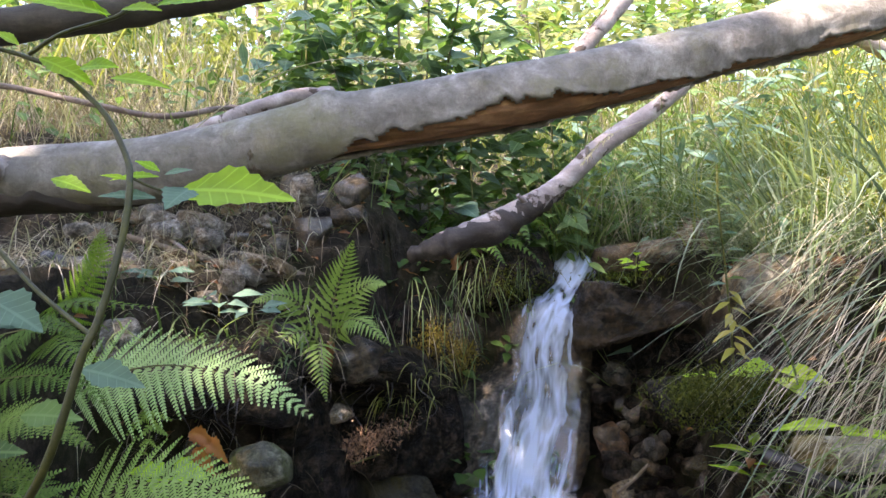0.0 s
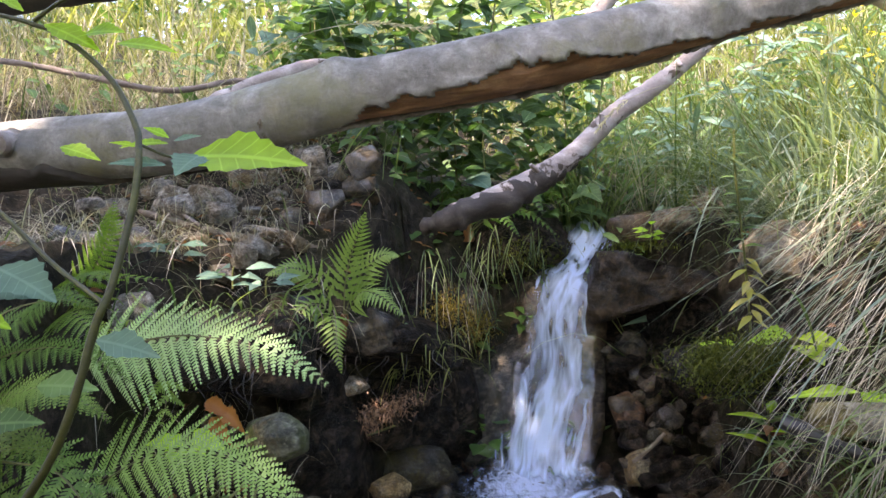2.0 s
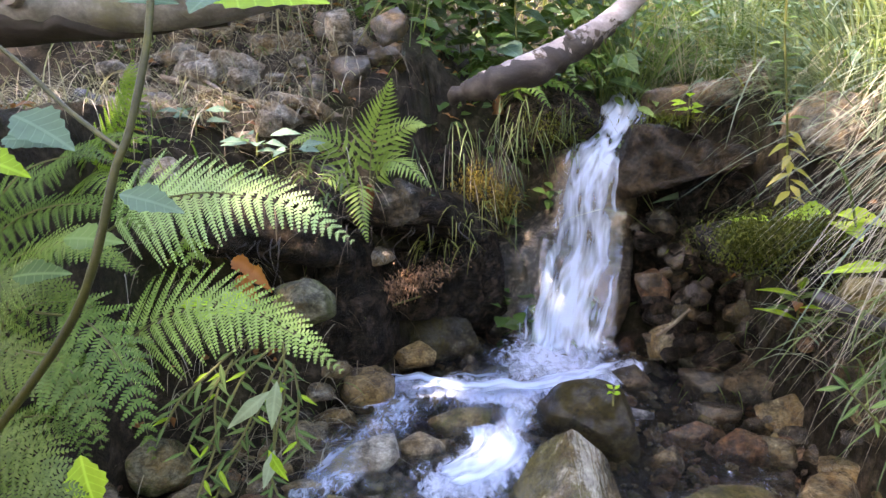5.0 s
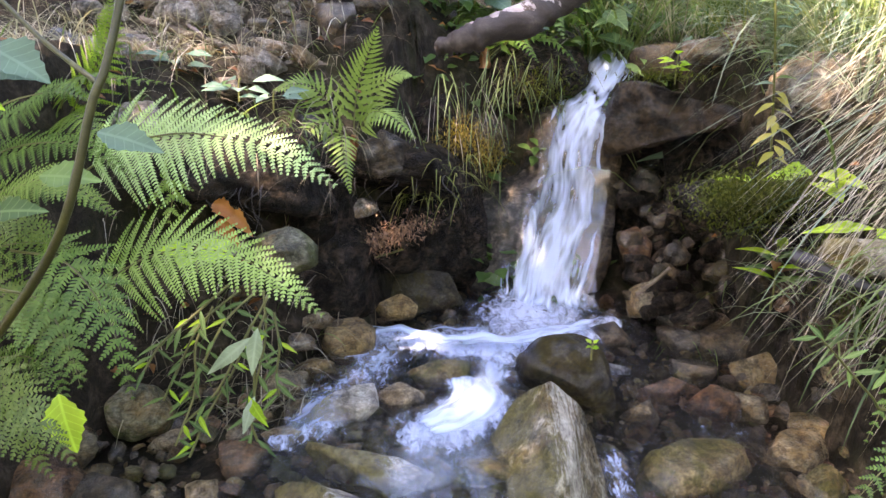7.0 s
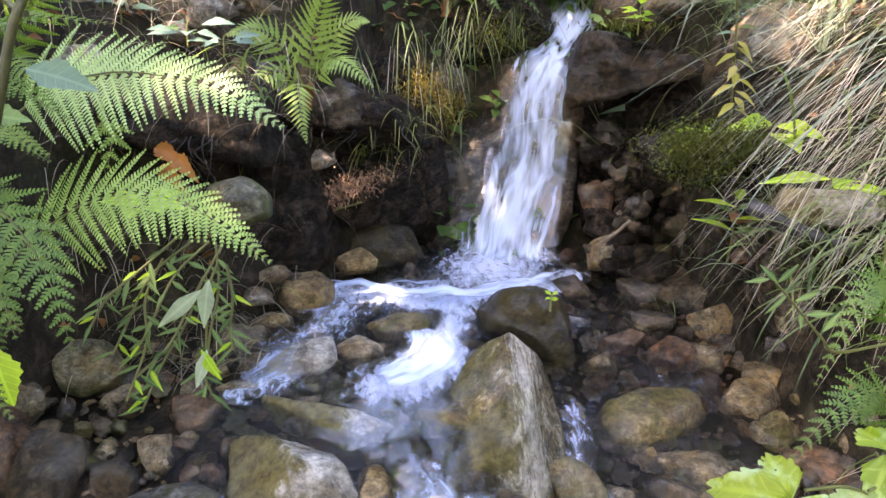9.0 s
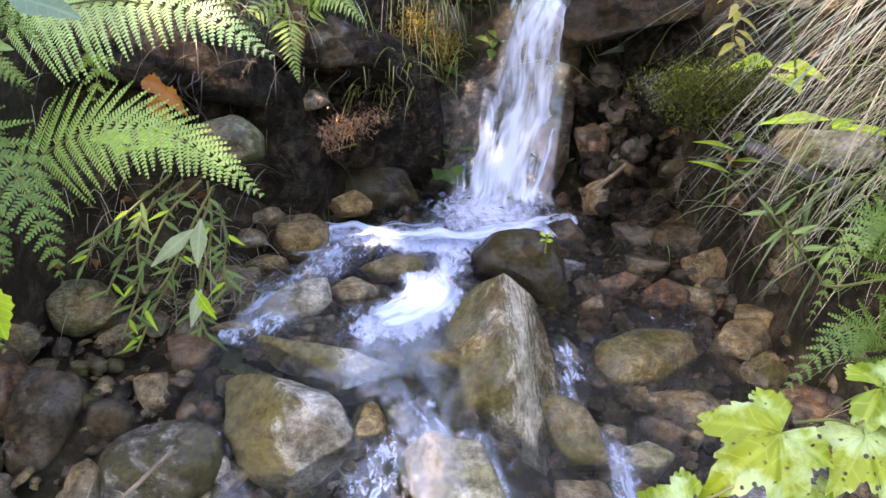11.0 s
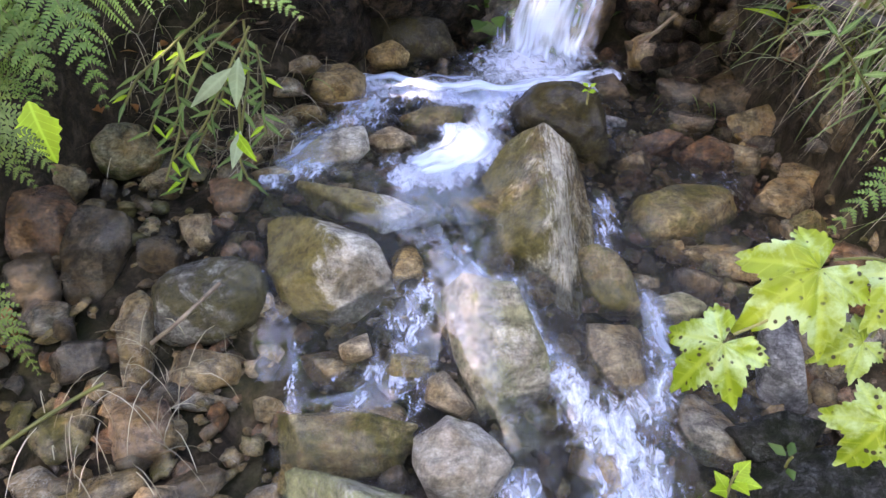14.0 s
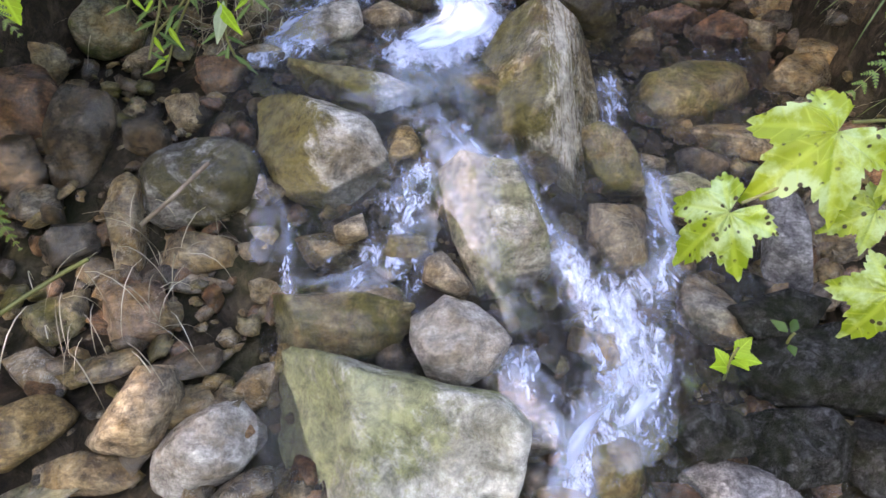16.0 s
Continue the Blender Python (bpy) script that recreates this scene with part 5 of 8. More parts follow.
def wedge_slab():
    """The thick broken slab beside the fall, thinning away from the water, with a flat front and a hollow below."""
    corners = [(0.484, 2.52, 1.472), (0.561, 2.5, 1.47), (0.646, 2.47, 1.436), (0.786, 2.43, 1.413), (0.851, 2.41, 1.393), (0.85, 2.41, 1.362), (0.731, 2.44, 1.322), (0.597, 2.47, 1.28), (0.469, 2.5, 1.243), (0.452, 2.52, 1.224), (0.449, 2.5, 1.344),
               (0.534, 2.82, 1.472), (0.696, 2.77, 1.436), (0.901, 2.71, 1.393), (0.781, 2.74, 1.352), (0.519, 2.8, 1.273), (0.499, 2.8, 1.374)]
    middle = Vector((0.68, 2.6, 1.36))
    bm = bmesh.new()
    for c in corners:
        bm.verts.new(Vector(c) - middle)
    bmesh.ops.convex_hull(bm, input=bm.verts[:])
    bmesh.ops.bevel(bm, geom=bm.edges[:], offset=0.007, segments=2, affect="EDGES", profile=0.6)
    bmesh.ops.triangulate(bm, faces=bm.faces[:])
    for _ in range(4):
        bmesh.ops.subdivide_edges(bm, edges=[e for e in bm.edges if e.calc_length() > 0.016], cuts=1, use_grid_fill=True)
        bmesh.ops.triangulate(bm, faces=bm.faces[:])
    bm.normal_update()
    for v in bm.verts:
        v.co += v.normal * (0.014 * noise.noise(v.co * 8) + 0.008 * noise.noise(Vector((v.co.x * 14, v.co.y * 14, v.co.z * 28))) + 0.004 * noise.noise(v.co * 60))
    me = bpy.data.meshes.new("wedge_slab")
    bm.to_mesh(me)
    bm.free()
    me.polygons.foreach_set("use_smooth", [True] * len(me.polygons))
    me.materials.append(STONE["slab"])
    ob = new("wedge_slab", me)
    ob.location = middle
    return tagged(ob, "brown overhanging slab beside the fall, darkened for its shade", "rock")


wedge_slab()
stone("fall_rock", (0.144, 2.780, 0.956), (-13, -1, 1), ((-16, 36.5), (5, 38.5), (19, 29), (19, -9), (12.5, -39), (-7, -41.5), (-18, -24), (-18.5, 10)), 9.0, "face", ((.25,.1,1),(-.5,0,1)), 16, 205, "dark wet rock face beside the waterfall", 5)
rock("fall_rock", (0.36, 2.92, 1.06), (0.20, 0.14, 0.42), (-10, 4, -4), "dark", 9, 206, "dark wet rock face behind the falling water", 5)
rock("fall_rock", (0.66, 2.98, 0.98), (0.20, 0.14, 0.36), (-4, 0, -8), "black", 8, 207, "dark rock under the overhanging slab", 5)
rock("bank_rock", (-0.22, 2.78, 1.05), (0.26, 0.2, 0.36), (0, 0, 10), "black", 7, 208, "wet rock in the hollow under the bank, blackened for its shade", 4)
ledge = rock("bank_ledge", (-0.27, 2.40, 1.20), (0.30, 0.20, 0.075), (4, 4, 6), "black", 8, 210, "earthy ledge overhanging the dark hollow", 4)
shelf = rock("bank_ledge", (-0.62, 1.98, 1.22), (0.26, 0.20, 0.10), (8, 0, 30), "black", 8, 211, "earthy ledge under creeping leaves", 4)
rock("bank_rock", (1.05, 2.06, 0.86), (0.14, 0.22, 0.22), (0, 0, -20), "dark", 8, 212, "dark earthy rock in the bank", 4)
# Two blocks added to fill the hollow with the ledge's shade as black colour.
rock("bank_rock", (-0.15, 2.66, 0.96), (0.16, 0.12, 0.27), (-6, 0, 8), "black", 8, 213, "added earth at the back of the hollow, black for its shade", 4)
rock("bank_rock", (-0.46, 2.26, 0.92), (0.20, 0.17, 0.22), (-6, 0, 24), "black", 8, 214, "added earth at the back of the hollow, black for its shade", 4)
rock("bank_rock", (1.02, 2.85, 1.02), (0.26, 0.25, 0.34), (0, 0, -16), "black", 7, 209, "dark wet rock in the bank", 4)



def hanging_roots(ledge, x0, x1, y, z, count, seed):
    """Thin roots that hang out of an earthy ledge."""
    rng = random.Random(seed)
    for _ in range(count):
        x = rng.uniform(x0, x1)
        drop = rng.uniform(0.05, 0.16)
        s = Soup()
        tube(s, [(x, y + 0.05, z + 0.02), (x + rng.gauss(0, 0.01), y - 0.02, z - 0.01), (x + rng.gauss(0, 0.02), y - 0.03, z - 0.5 * drop), (x + rng.gauss(0, 0.03), y - 0.02 + rng.gauss(0, 0.02), z - drop)],
             lambda f: 0.0022 * (1 - 0.7 * f), 6, 5, 0.3, seed)
        ob = build("root", s, WET_STICK)
        ob.parent = ledge
        ob.matrix_parent_inverse = ledge.matrix_world.inverted()


hanging_roots(ledge, -0.5, -0.06, 2.24, 1.17, 11, 5)
hanging_roots(shelf, -0.82, -0.44, 1.83, 1.19, 9, 6)


def bank_stones():
    """Broken grey stones lying in the earth of the steep bank."""
    rng = random.Random(21)
    for i in range(80):
        x, y = rng.uniform(-1.25, -0.3), rng.uniform(1.95, 2.75)
        r = 0.014 + 0.045 * rng.random() ** 1.6
        rock("stone", (x, y, land(x, y) + 0.1 * r), (r * rng.uniform(0.9, 1.7), r, r * rng.uniform(0.45, 0.9)), (rng.uniform(-40, 0), rng.uniform(-25, 25), rng.uniform(-40, 40)),
             rng.choice(("grey", "grey", "brown", "dark", "dark")), 13, 300 + i, "angular grey stone stuck in the earth bank", 3)


bank_stones()


def rubble():
    """Broken wet stones heaped under the slab, and stones lying along the foot of the sunny bank."""
    rng = random.Random(57)
    for i in range(95):
        f = rng.random()
        x, y, z = rng.uniform(0.56, 1.02), 2.42 + 0.34 * f + rng.gauss(0, 0.02), 0.66 + 0.50 * f
        r = 0.016 + 0.034 * rng.random() ** 1.5
        # Mostly near black, so the slab's shade sits in the stones' colours.
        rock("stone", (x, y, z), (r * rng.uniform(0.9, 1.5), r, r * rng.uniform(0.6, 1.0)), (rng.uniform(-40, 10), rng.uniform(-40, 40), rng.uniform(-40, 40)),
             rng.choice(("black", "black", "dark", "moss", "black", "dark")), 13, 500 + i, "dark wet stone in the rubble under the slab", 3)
    for i in range(60):
        y = rng.uniform(1.25, 2.4)
        x = 0.93 + 0.16 * (2.3 - y) / 1.1 + rng.uniform(-0.12, 0.08)
        r = 0.014 + 0.034 * rng.random() ** 1.5
        rock("stone", (x, y, land(x, y) + 0.2 * r), (r * rng.uniform(0.9, 1.6), r, r * rng.uniform(0.6, 1.0)), (rng.uniform(-40, 10), rng.uniform(-30, 30), rng.uniform(-40, 40)),
             rng.choice(("dark", "brown", "olive", "rust", "dark")), 12, 700 + i, "wet stone at the foot of the grassy bank", 3)


rubble()


def pebbles():
    """Gravel and small stones between the larger ones."""
    rng = random.Random(11)
    kinds = ["dark", "brown", "dark", "olive", "rust", "brown"]
    for kind in kinds:
        s = Soup()
        for i in range(600):
            x, y = rng.uniform(-0.95, 1.15), rng.uniform(0.62, 2.7)
            if y > bank_start(x) + 0.06:
                continue
            r = 0.006 + 0.020 * rng.random() ** 2
            z = land(x, y) + r * 0.5 + 0.01
            sc = Vector((r * rng.uniform(0.8, 1.7), r * rng.uniform(0.8, 1.5), r * rng.uniform(0.5, 1.0)))
            m = pose(x, y, z, rng.uniform(-30, 30), rng.uniform(-30, 30), rng.uniform(0, 360))
            bm = bmesh.new()
            bmesh.ops.create_icosphere(bm, subdivisions=2 if r > 0.017 else 1, radius=1)
            off = Vector((rng.uniform(0, 50), 0, 0))
            pts = []
            for v in bm.verts:
                k = 1 + 0.7 * noise.noise(v.co * 1.3 + off)
                pts.append(m @ Vector((v.co.x * k * sc.x, v.co.y * k * sc.y, v.co.z * k * sc.z)))
            s.add(pts, [[v.index for v in f.verts] for f in bm.faces])
            bm.free()
        tagged(build("gravel", s, STONE[kind]), kind + " wet gravel between the stones of the stream", "gravel", kind="stuff")


pebbles()


# ---- water ----
FLOWS = []


def stream(name, path, material, sag=0.018):
    """A ribbon of running water along a path of places and half widths, ragged at its edges and bulging in the middle."""
    pts = glide([p[:3] for p in path], 12)
    ws = [v.x * (1.25 if material is RUNNING else 1.0) for v in glide([(p[3], 0, 0) for p in path], 12)]
    FLOWS.append((pts, ws, 0.06 if material is VEIL else 0.6 if material is FALLING else 0.36 if material is CASCADE else 0.26))
    fr = frames_along(pts)
    rows, uv, foam = [], [], []
    m, run = 18, 0.0
    for i, (p, w, (t, s, u)) in enumerate(zip(pts, ws, fr)):
        if i:
            run += (p - pts[i - 1]).length
        side = Vector((s.x, s.y, s.z * 0.4)).normalized()
        row = []
        ends = smooth(0, 0.12, i / len(pts)) * smooth(1, 0.86, i / len(pts))
        for k in range(m + 1):
            a = 2 * k / m - 1
            rag = 1 + 0.22 * noise.noise((p.x * 9 + a, p.y * 9, p.z * 9)) * abs(a)
            q = p + side * (a * w * rag)
            q += u * (sag * (1 - a * a) + 0.014 * noise.noise((q.x * 16, q.y * 10, q.z * 8)) + 0.003 * noise.noise((q.x * 45, q.y * 22, q.z * 16)))
            row.append(q)
            uv.append((a * w * 1.0 + 0.5, run))
            foam.append((1 - abs(a) ** 2.2) * (0.25 + 0.75 * ends))
        rows.append(row)
    s = Soup()
    s.grid(rows, uv, foam)
    return build(name, s, material, STREAM)


STREAM = tagged(new("water"), "clear shallow brook with white water between wet stones", "water", kind="structure")

stream("waterfall", [(0.575, 3.12, 1.63, 0.11), (0.527, 2.97, 1.529, 0.115), (0.466, 2.87, 1.431, 0.095), (0.392, 2.75, 1.35, 0.124), (0.362, 2.71, 1.213, 0.139), (0.354, 2.69, 1.05, 0.147), (0.317, 2.64, 0.894, 0.161), (0.272, 2.55, 0.734, 0.18), (0.25, 2.42, 0.66, 0.23)], FALLING)
stream("veil", [(0.209, 2.76, 1.061, 0.063), (0.18, 2.68, 0.885, 0.072), (0.149, 2.58, 0.741, 0.08), (0.127, 2.44, 0.639, 0.086)], VEIL)
stream("strand", [(0.478, 2.69, 1.12, 0.004), (0.482, 2.66, 0.979, 0.010), (0.466, 2.6, 0.827, 0.014), (0.443, 2.5, 0.73, 0.019)], RUNNING)
stream("pool", [(0.504, 2.475, 0.678, 0.058), (0.288, 2.282, 0.686, 0.081), (0.069, 2.138, 0.698, 0.063), (-0.1, 2.157, 0.7, 0.059), (-0.266, 2.188, 0.703, 0.052), (-0.303, 2.087, 0.692, 0.049)], FALLING)
stream("pool", [(0.40, 2.44, 0.672, 0.09), (0.20, 2.33, 0.688, 0.11), (0.02, 2.23, 0.696, 0.10), (-0.14, 2.16, 0.698, 0.085), (-0.26, 2.10, 0.694, 0.06)], CASCADE)
stream("spill", [(-0.229, 2.088, 0.694, 0.082), (-0.264, 1.924, 0.679, 0.084), (-0.314, 1.774, 0.669, 0.085), (-0.366, 1.652, 0.656, 0.073), (-0.42, 1.601, 0.651, 0.039)], CASCADE)
stream("pool", [(0.004, 1.907, 0.677, 0.061), (0.026, 1.795, 0.67, 0.1), (-0.028, 1.69, 0.663, 0.102), (-0.1, 1.639, 0.656, 0.059)], FALLING)
stream("spill", [(0.103, 2.121, 0.691, 0.067), (0.081, 1.936, 0.676, 0.054), (0.026, 1.773, 0.664, 0.085), (-0.035, 1.676, 0.655, 0.081), (-0.096, 1.591, 0.645, 0.071)], CASCADE)
stream("sheet", [(-0.048, 1.663, 0.653, 0.147), (-0.068, 1.536, 0.633, 0.162), (-0.039, 1.44, 0.608, 0.129)], VEIL)
stream("sheet", [(-0.10, 1.575, 0.648, 0.122), (0.0, 1.436, 0.612, 0.115), (0.04, 1.351, 0.582, 0.066), (0.06, 1.301, 0.561, 0.06)], VEIL)
stream("step", [(-0.377, 1.284, 0.538, 0.027), (-0.34, 1.229, 0.511, 0.032), (-0.32, 1.168, 0.477, 0.039), (-0.309, 1.103, 0.449, 0.046)], RUNNING)
stream("step", [(-0.029, 1.288, 0.551, 0.043), (-0.063, 1.231, 0.522, 0.053), (-0.079, 1.17, 0.487, 0.057), (-0.1, 1.103, 0.459, 0.066)], RUNNING)
stream("riffle", [(-0.101, 1.112, 0.452, 0.036), (-0.177, 1.07, 0.437, 0.035), (-0.278, 1.073, 0.436, 0.04)], VEIL)
stream("slide", [(0.013, 1.319, 0.597, 0.049), (0.046, 1.277, 0.574, 0.069), (0.079, 1.222, 0.547, 0.073), (0.101, 1.162, 0.514, 0.051)], RUNNING)
stream("slide", [(0.043, 1.180, 0.661, 0.05), (0.058, 1.150, 0.637, 0.062), (0.082, 1.115, 0.604, 0.066), (0.105, 1.075, 0.552, 0.06), (0.132, 1.030, 0.492, 0.05), (0.158, 0.985, 0.432, 0.04)], VEIL)
stream("slide", [(0.122, 1.316, 0.579, 0.033), (0.159, 1.248, 0.547, 0.026), (0.189, 1.178, 0.507, 0.028), (0.224, 1.132, 0.478, 0.036), (0.252, 1.084, 0.454, 0.05)], RUNNING)
stream("step", [(0.398, 1.452, 0.5, 0.024), (0.446, 1.393, 0.468, 0.041), (0.44, 1.281, 0.446, 0.039), (0.427, 1.177, 0.427, 0.043), (0.36, 1.081, 0.408, 0.066)], RUNNING)
stream("cascade", [(0.227, 1.154, 0.474, 0.031), (0.265, 1.097, 0.444, 0.056), (0.324, 1.047, 0.41, 0.09), (0.347, 0.98, 0.381, 0.102), (0.328, 0.906, 0.363, 0.088), (0.273, 0.834, 0.348, 0.076), (0.224, 0.765, 0.323, 0.056), (0.196, 0.704, 0.296, 0.05)], CASCADE)
stream("cascade", [(0.103, 0.975, 0.412, 0.029), (0.139, 0.92, 0.404, 0.051), (0.174, 0.861, 0.378, 0.045), (0.199, 0.808, 0.348, 0.04)], RUNNING)
stream("riffle", [(0.384, 1.695, 0.558, 0.027), (0.361, 1.574, 0.544, 0.028), (0.366, 1.505, 0.525, 0.024)], RUNNING)
stream("riffle", [(0.818, 2.014, 0.561, 0.091), (0.649, 1.873, 0.549, 0.108), (0.498, 1.832, 0.546, 0.085), (0.384, 1.695, 0.558, 0.046)], VEIL)


def water_sheet():
    xs, ys = np.arange(-0.62, 1.08, 0.016), np.arange(0.55, 2.66, 0.016)
    flow = [(p.x, p.y, w, g) for pts, ws, g in FLOWS for p, w in list(zip(pts, ws))[::3] if p.z < 0.9]
    fx, fy, fw, fg = (np.array(c) for c in zip(*flow))
    rows, uv, foam = [], [], []
    for y in ys:
        row = []
        for x in xs:
            wave = 0.006 * noise.noise((x * 14, y * 9, 0)) + 0.003 * noise.noise((x * 40, y * 26, 3))
            lip = 0.10 * smooth(0.46, 0.62, abs(x - 0.22)) * (y < 1.3)
            d = np.hypot(fx - x, fy - y) / (fw * 0.85 + 0.008)
            dry = 0.014 * (1 - float(np.exp(-0.15 * d.min() ** 2)))
            row.append((float(x), float(y), bed(x, y) - dry - 0.012 + 0.004 * smooth(0.30, 0.42, x) + wave - lip - 0.1 * smooth(0.75, 1.05, x) - 0.1 * smooth(-0.45, -0.6, x)))
            uv.append((float(x), float(y)))
            foam.append(float(0.10 + 0.12 * noise.noise((x * 5, y * 4, 7)) + np.max(fg * np.exp(-d * d))))
        rows.append(row)
    s = Soup()
    s.grid(rows, uv, foam)
    build("shallow_water", s, WATER, STREAM)


water_sheet()


# ---- fallen wood ----
def big_log():
    log = thing("fallen_log", (-0.9, 1.46, 1.69), "fallen grey-barked trunk spanning the brook, bark torn off below", "log")
    pts = [(-2.0, 1.62, 1.60), (-1.35, 1.52, 1.645), (-0.886, 1.46, 1.69), (-0.54, 1.44, 1.71), (-0.247, 1.42, 1.777), (0.083, 1.41, 1.833), (0.349, 1.42, 1.891), (0.621, 1.46, 1.971), (0.93, 1.52, 2.059), (1.5, 1.62, 2.24), (2.3, 1.8, 2.5)]
    path = glide(pts, 44)
    fr = frames_along(path)
    n, sides = len(path), 72
    bark, wood = Soup(), Soup()
    rows, wrows, keep = [], [], []
    for i, (p, (t, s, u)) in enumerate(zip(path, fr)):
        x = p.x
        r = 0.064 - 0.009 * smooth(-0.3, 1.0, x) + 0.004 * noise.noise((x * 3, 0, 0))
        row, wrow, kr = [], [], []
        top = 127 + 20 * noise.noise((x * 7, 3, 0)) + 13 * noise.noise((x * 26, 3, 0)) + 9 * noise.noise((x * 70, 3, 0))
        bottom = 212 + 18 * noise.noise((x * 5, 9, 0)) + 10 * noise.noise((x * 24, 9, 0))
        top += 14 * smooth(0.25, 0.5, x)
        top -= 26 * math.exp(-((x - 0.12) / 0.09) ** 2) * (1 + 0.5 * noise.noise((x * 40, 5, 0)))
        shut = smooth(-0.16, -0.27, x)
        top, bottom = top + (170 - top) * shut, bottom + (168 - bottom) * shut
        for k in range(sides):
            a = 360 * k / sides
            w = u * math.cos(radians(a)) + (s if s.y < 0 else -s) * math.sin(radians(a))
            q = r * (1 + 0.05 * noise.noise((x * 5, math.cos(radians(a)), math.sin(radians(a)))) + 0.02 * noise.noise((x * 22, 3 * math.cos(radians(a)), 3 * math.sin(radians(a)))))
            for kx, ka, kr0, kh in ((0.083, 62, 0.035, 0.014), (-0.215, 22, 0.045, 0.014), (-0.82, 95, 0.04, 0.016), (0.19, 110, 0.05, 0.012), (0.50, 80, 0.03, 0.007), (0.33, 60, 0.022, 0.006)):
                da = min(abs(a - ka), 360 - abs(a - ka)) * math.pi / 180 * r
                dd = ((x - kx) ** 2 + da * da) / kr0 ** 2
                q += kh * math.exp(-dd * 2.2)
            gap = min(abs(a - top), abs(a - bottom))
            inside = top < a < bottom
            if not inside:
                q += (0.006 + 0.006 * noise.noise((x * 30, 7, 1))) * math.exp(-(gap / 8) ** 2) * (1 - shut)
            row.append(p + w * q)
            g = 0.010 + 0.006 * noise.noise((x * 14, a * 0.05, 5)) + 0.004 * noise.noise((x * 3, a * 0.25, 8))
            wrow.append(p + w * (r - g))
            kr.append(inside)
        rows.append(row)
        wrows.append(wrow)
        keep.append(kr)
    uv = [(k / sides, i / n) for i in range(n) for k in range(sides)]
    faces = [(i * sides + k, i * sides + (k + 1) % sides, (i + 1) * sides + (k + 1) % sides, (i + 1) * sides + k)
             for i in range(n - 1) for k in range(sides) if not (keep[i][k] and keep[i + 1][k])]
    bark.add([q for r in rows for q in r], faces, uv)
    wood.grid(wrows, uv, closed=True)
    ob = part("bark", bark, BARK_GREY, log, "smooth grey bark with ragged torn edges")
    sol = ob.modifiers.new("thickness", "SOLIDIFY")
    sol.thickness, sol.offset = 0.007, 1
    ob.data.flip_normals()
    part("wood", wood, WOOD_TORN, log, "bare orange-brown torn wood")
    for at, size in (((0.083, 1.355, 1.858), 0.017),):
        knot = Soup()
        tube(knot, [Vector(at) + Vector((0, 0.014, -0.006)), Vector(at), Vector(at) + Vector((0, -0.007, 0.003))], lambda f: size * (1 - 0.45 * f), 5, 14, 0.35, 7)
        part("knot", knot, WOOD_TORN, log, "brown knot ringed by cracked bark")
    under = Soup()
    rows, uv = [], []
    for i, (p, (t, s, u)) in enumerate(zip(path, fr)):
        if -1.7 < p.x < -0.50:
            low = 124 + 16 * noise.noise((p.x * 9, 1, 4)) + 10 * noise.noise((p.x * 30, 1, 4)) + 90 * smooth(-0.80, -0.60, p.x) - 40 * smooth(-0.86, -0.98, p.x)
            side = s if s.y < 0 else -s
            row = []
            for k in range(16):
                a = radians(low + (245 - low) * k / 15)
                q = 0.0745 + 0.004 * noise.noise((p.x * 14, k * 0.4, 2)) - (0.012 if k == 0 else 0)
                row.append(p + (u * math.cos(a) + side * math.sin(a)) * q)
                uv.append((k / 15, i / n))
            rows.append(row)
    under.grid(rows, uv)
    part("rotten_bark", under, BARK_ROT_SHADE, log, "dark underside: rotting bark at the end, painted shade beyond")
    knot = Soup()
    tube(knot, [(-0.845, 1.40, 1.70), (-0.85, 1.375, 1.695), (-0.852, 1.362, 1.692)], lambda f: 0.026 - 0.006 * f, 5, 14, 0.3, 3)
    part("branch_stub", knot, BARK_PEEL, log, "broken branch stub")


big_log()


def rod(name, pts, radius, material, label, category, sides=12, lumps=0.25, seed=1, n=8, piece="bark"):
    e = thing(name, pts[-1], label, category)
    s = Soup()
    tube(s, pts, radius, n, sides, lumps, seed)
    part(piece, s, material, e)
    return e


rod("fallen_log", [(-1.9, 1.28, 1.80), (-1.3, 1.26, 1.88), (-0.776, 1.25, 1.927), (-0.579, 1.25, 1.95), (-0.392, 1.28, 2.0), (-0.142, 1.3, 2.06), (0.3, 1.34, 2.17), (1.4, 1.6, 2.42), (2.4, 1.9, 2.6)],
    lambda f: 0.033 - 0.006 * f, BARK_SHADED, "dark shaded fallen trunk above the grey one", "log", 20, 0.2, 4, 14)
branch = rod("dead_branch", [(1.9, 2.95, 2.35), (1.367, 2.75, 2.50), (1.15, 2.7, 2.419), (0.847, 2.62, 2.164), (0.70, 2.58, 2.05), (0.546, 2.55, 1.943), (0.44, 2.52, 1.84), (0.34, 2.5, 1.763), (0.182, 2.45, 1.673), (0.09, 2.42, 1.635), (0.03, 2.41, 1.612), (-0.02, 2.42, 1.595)],
    lambda f: 0.030 + 0.012 * smooth(0.3, 0.8, f) + 0.003 * math.sin(19 * f) - 0.02 * smooth(0.95, 1.0, f), BARK_SCAB, "bare peeling branch slanting down to the fall", "branch", 24, 0.12, 9, 14)
# Rotten tip, carried further up the branch to paint the shade there.
end = Soup()
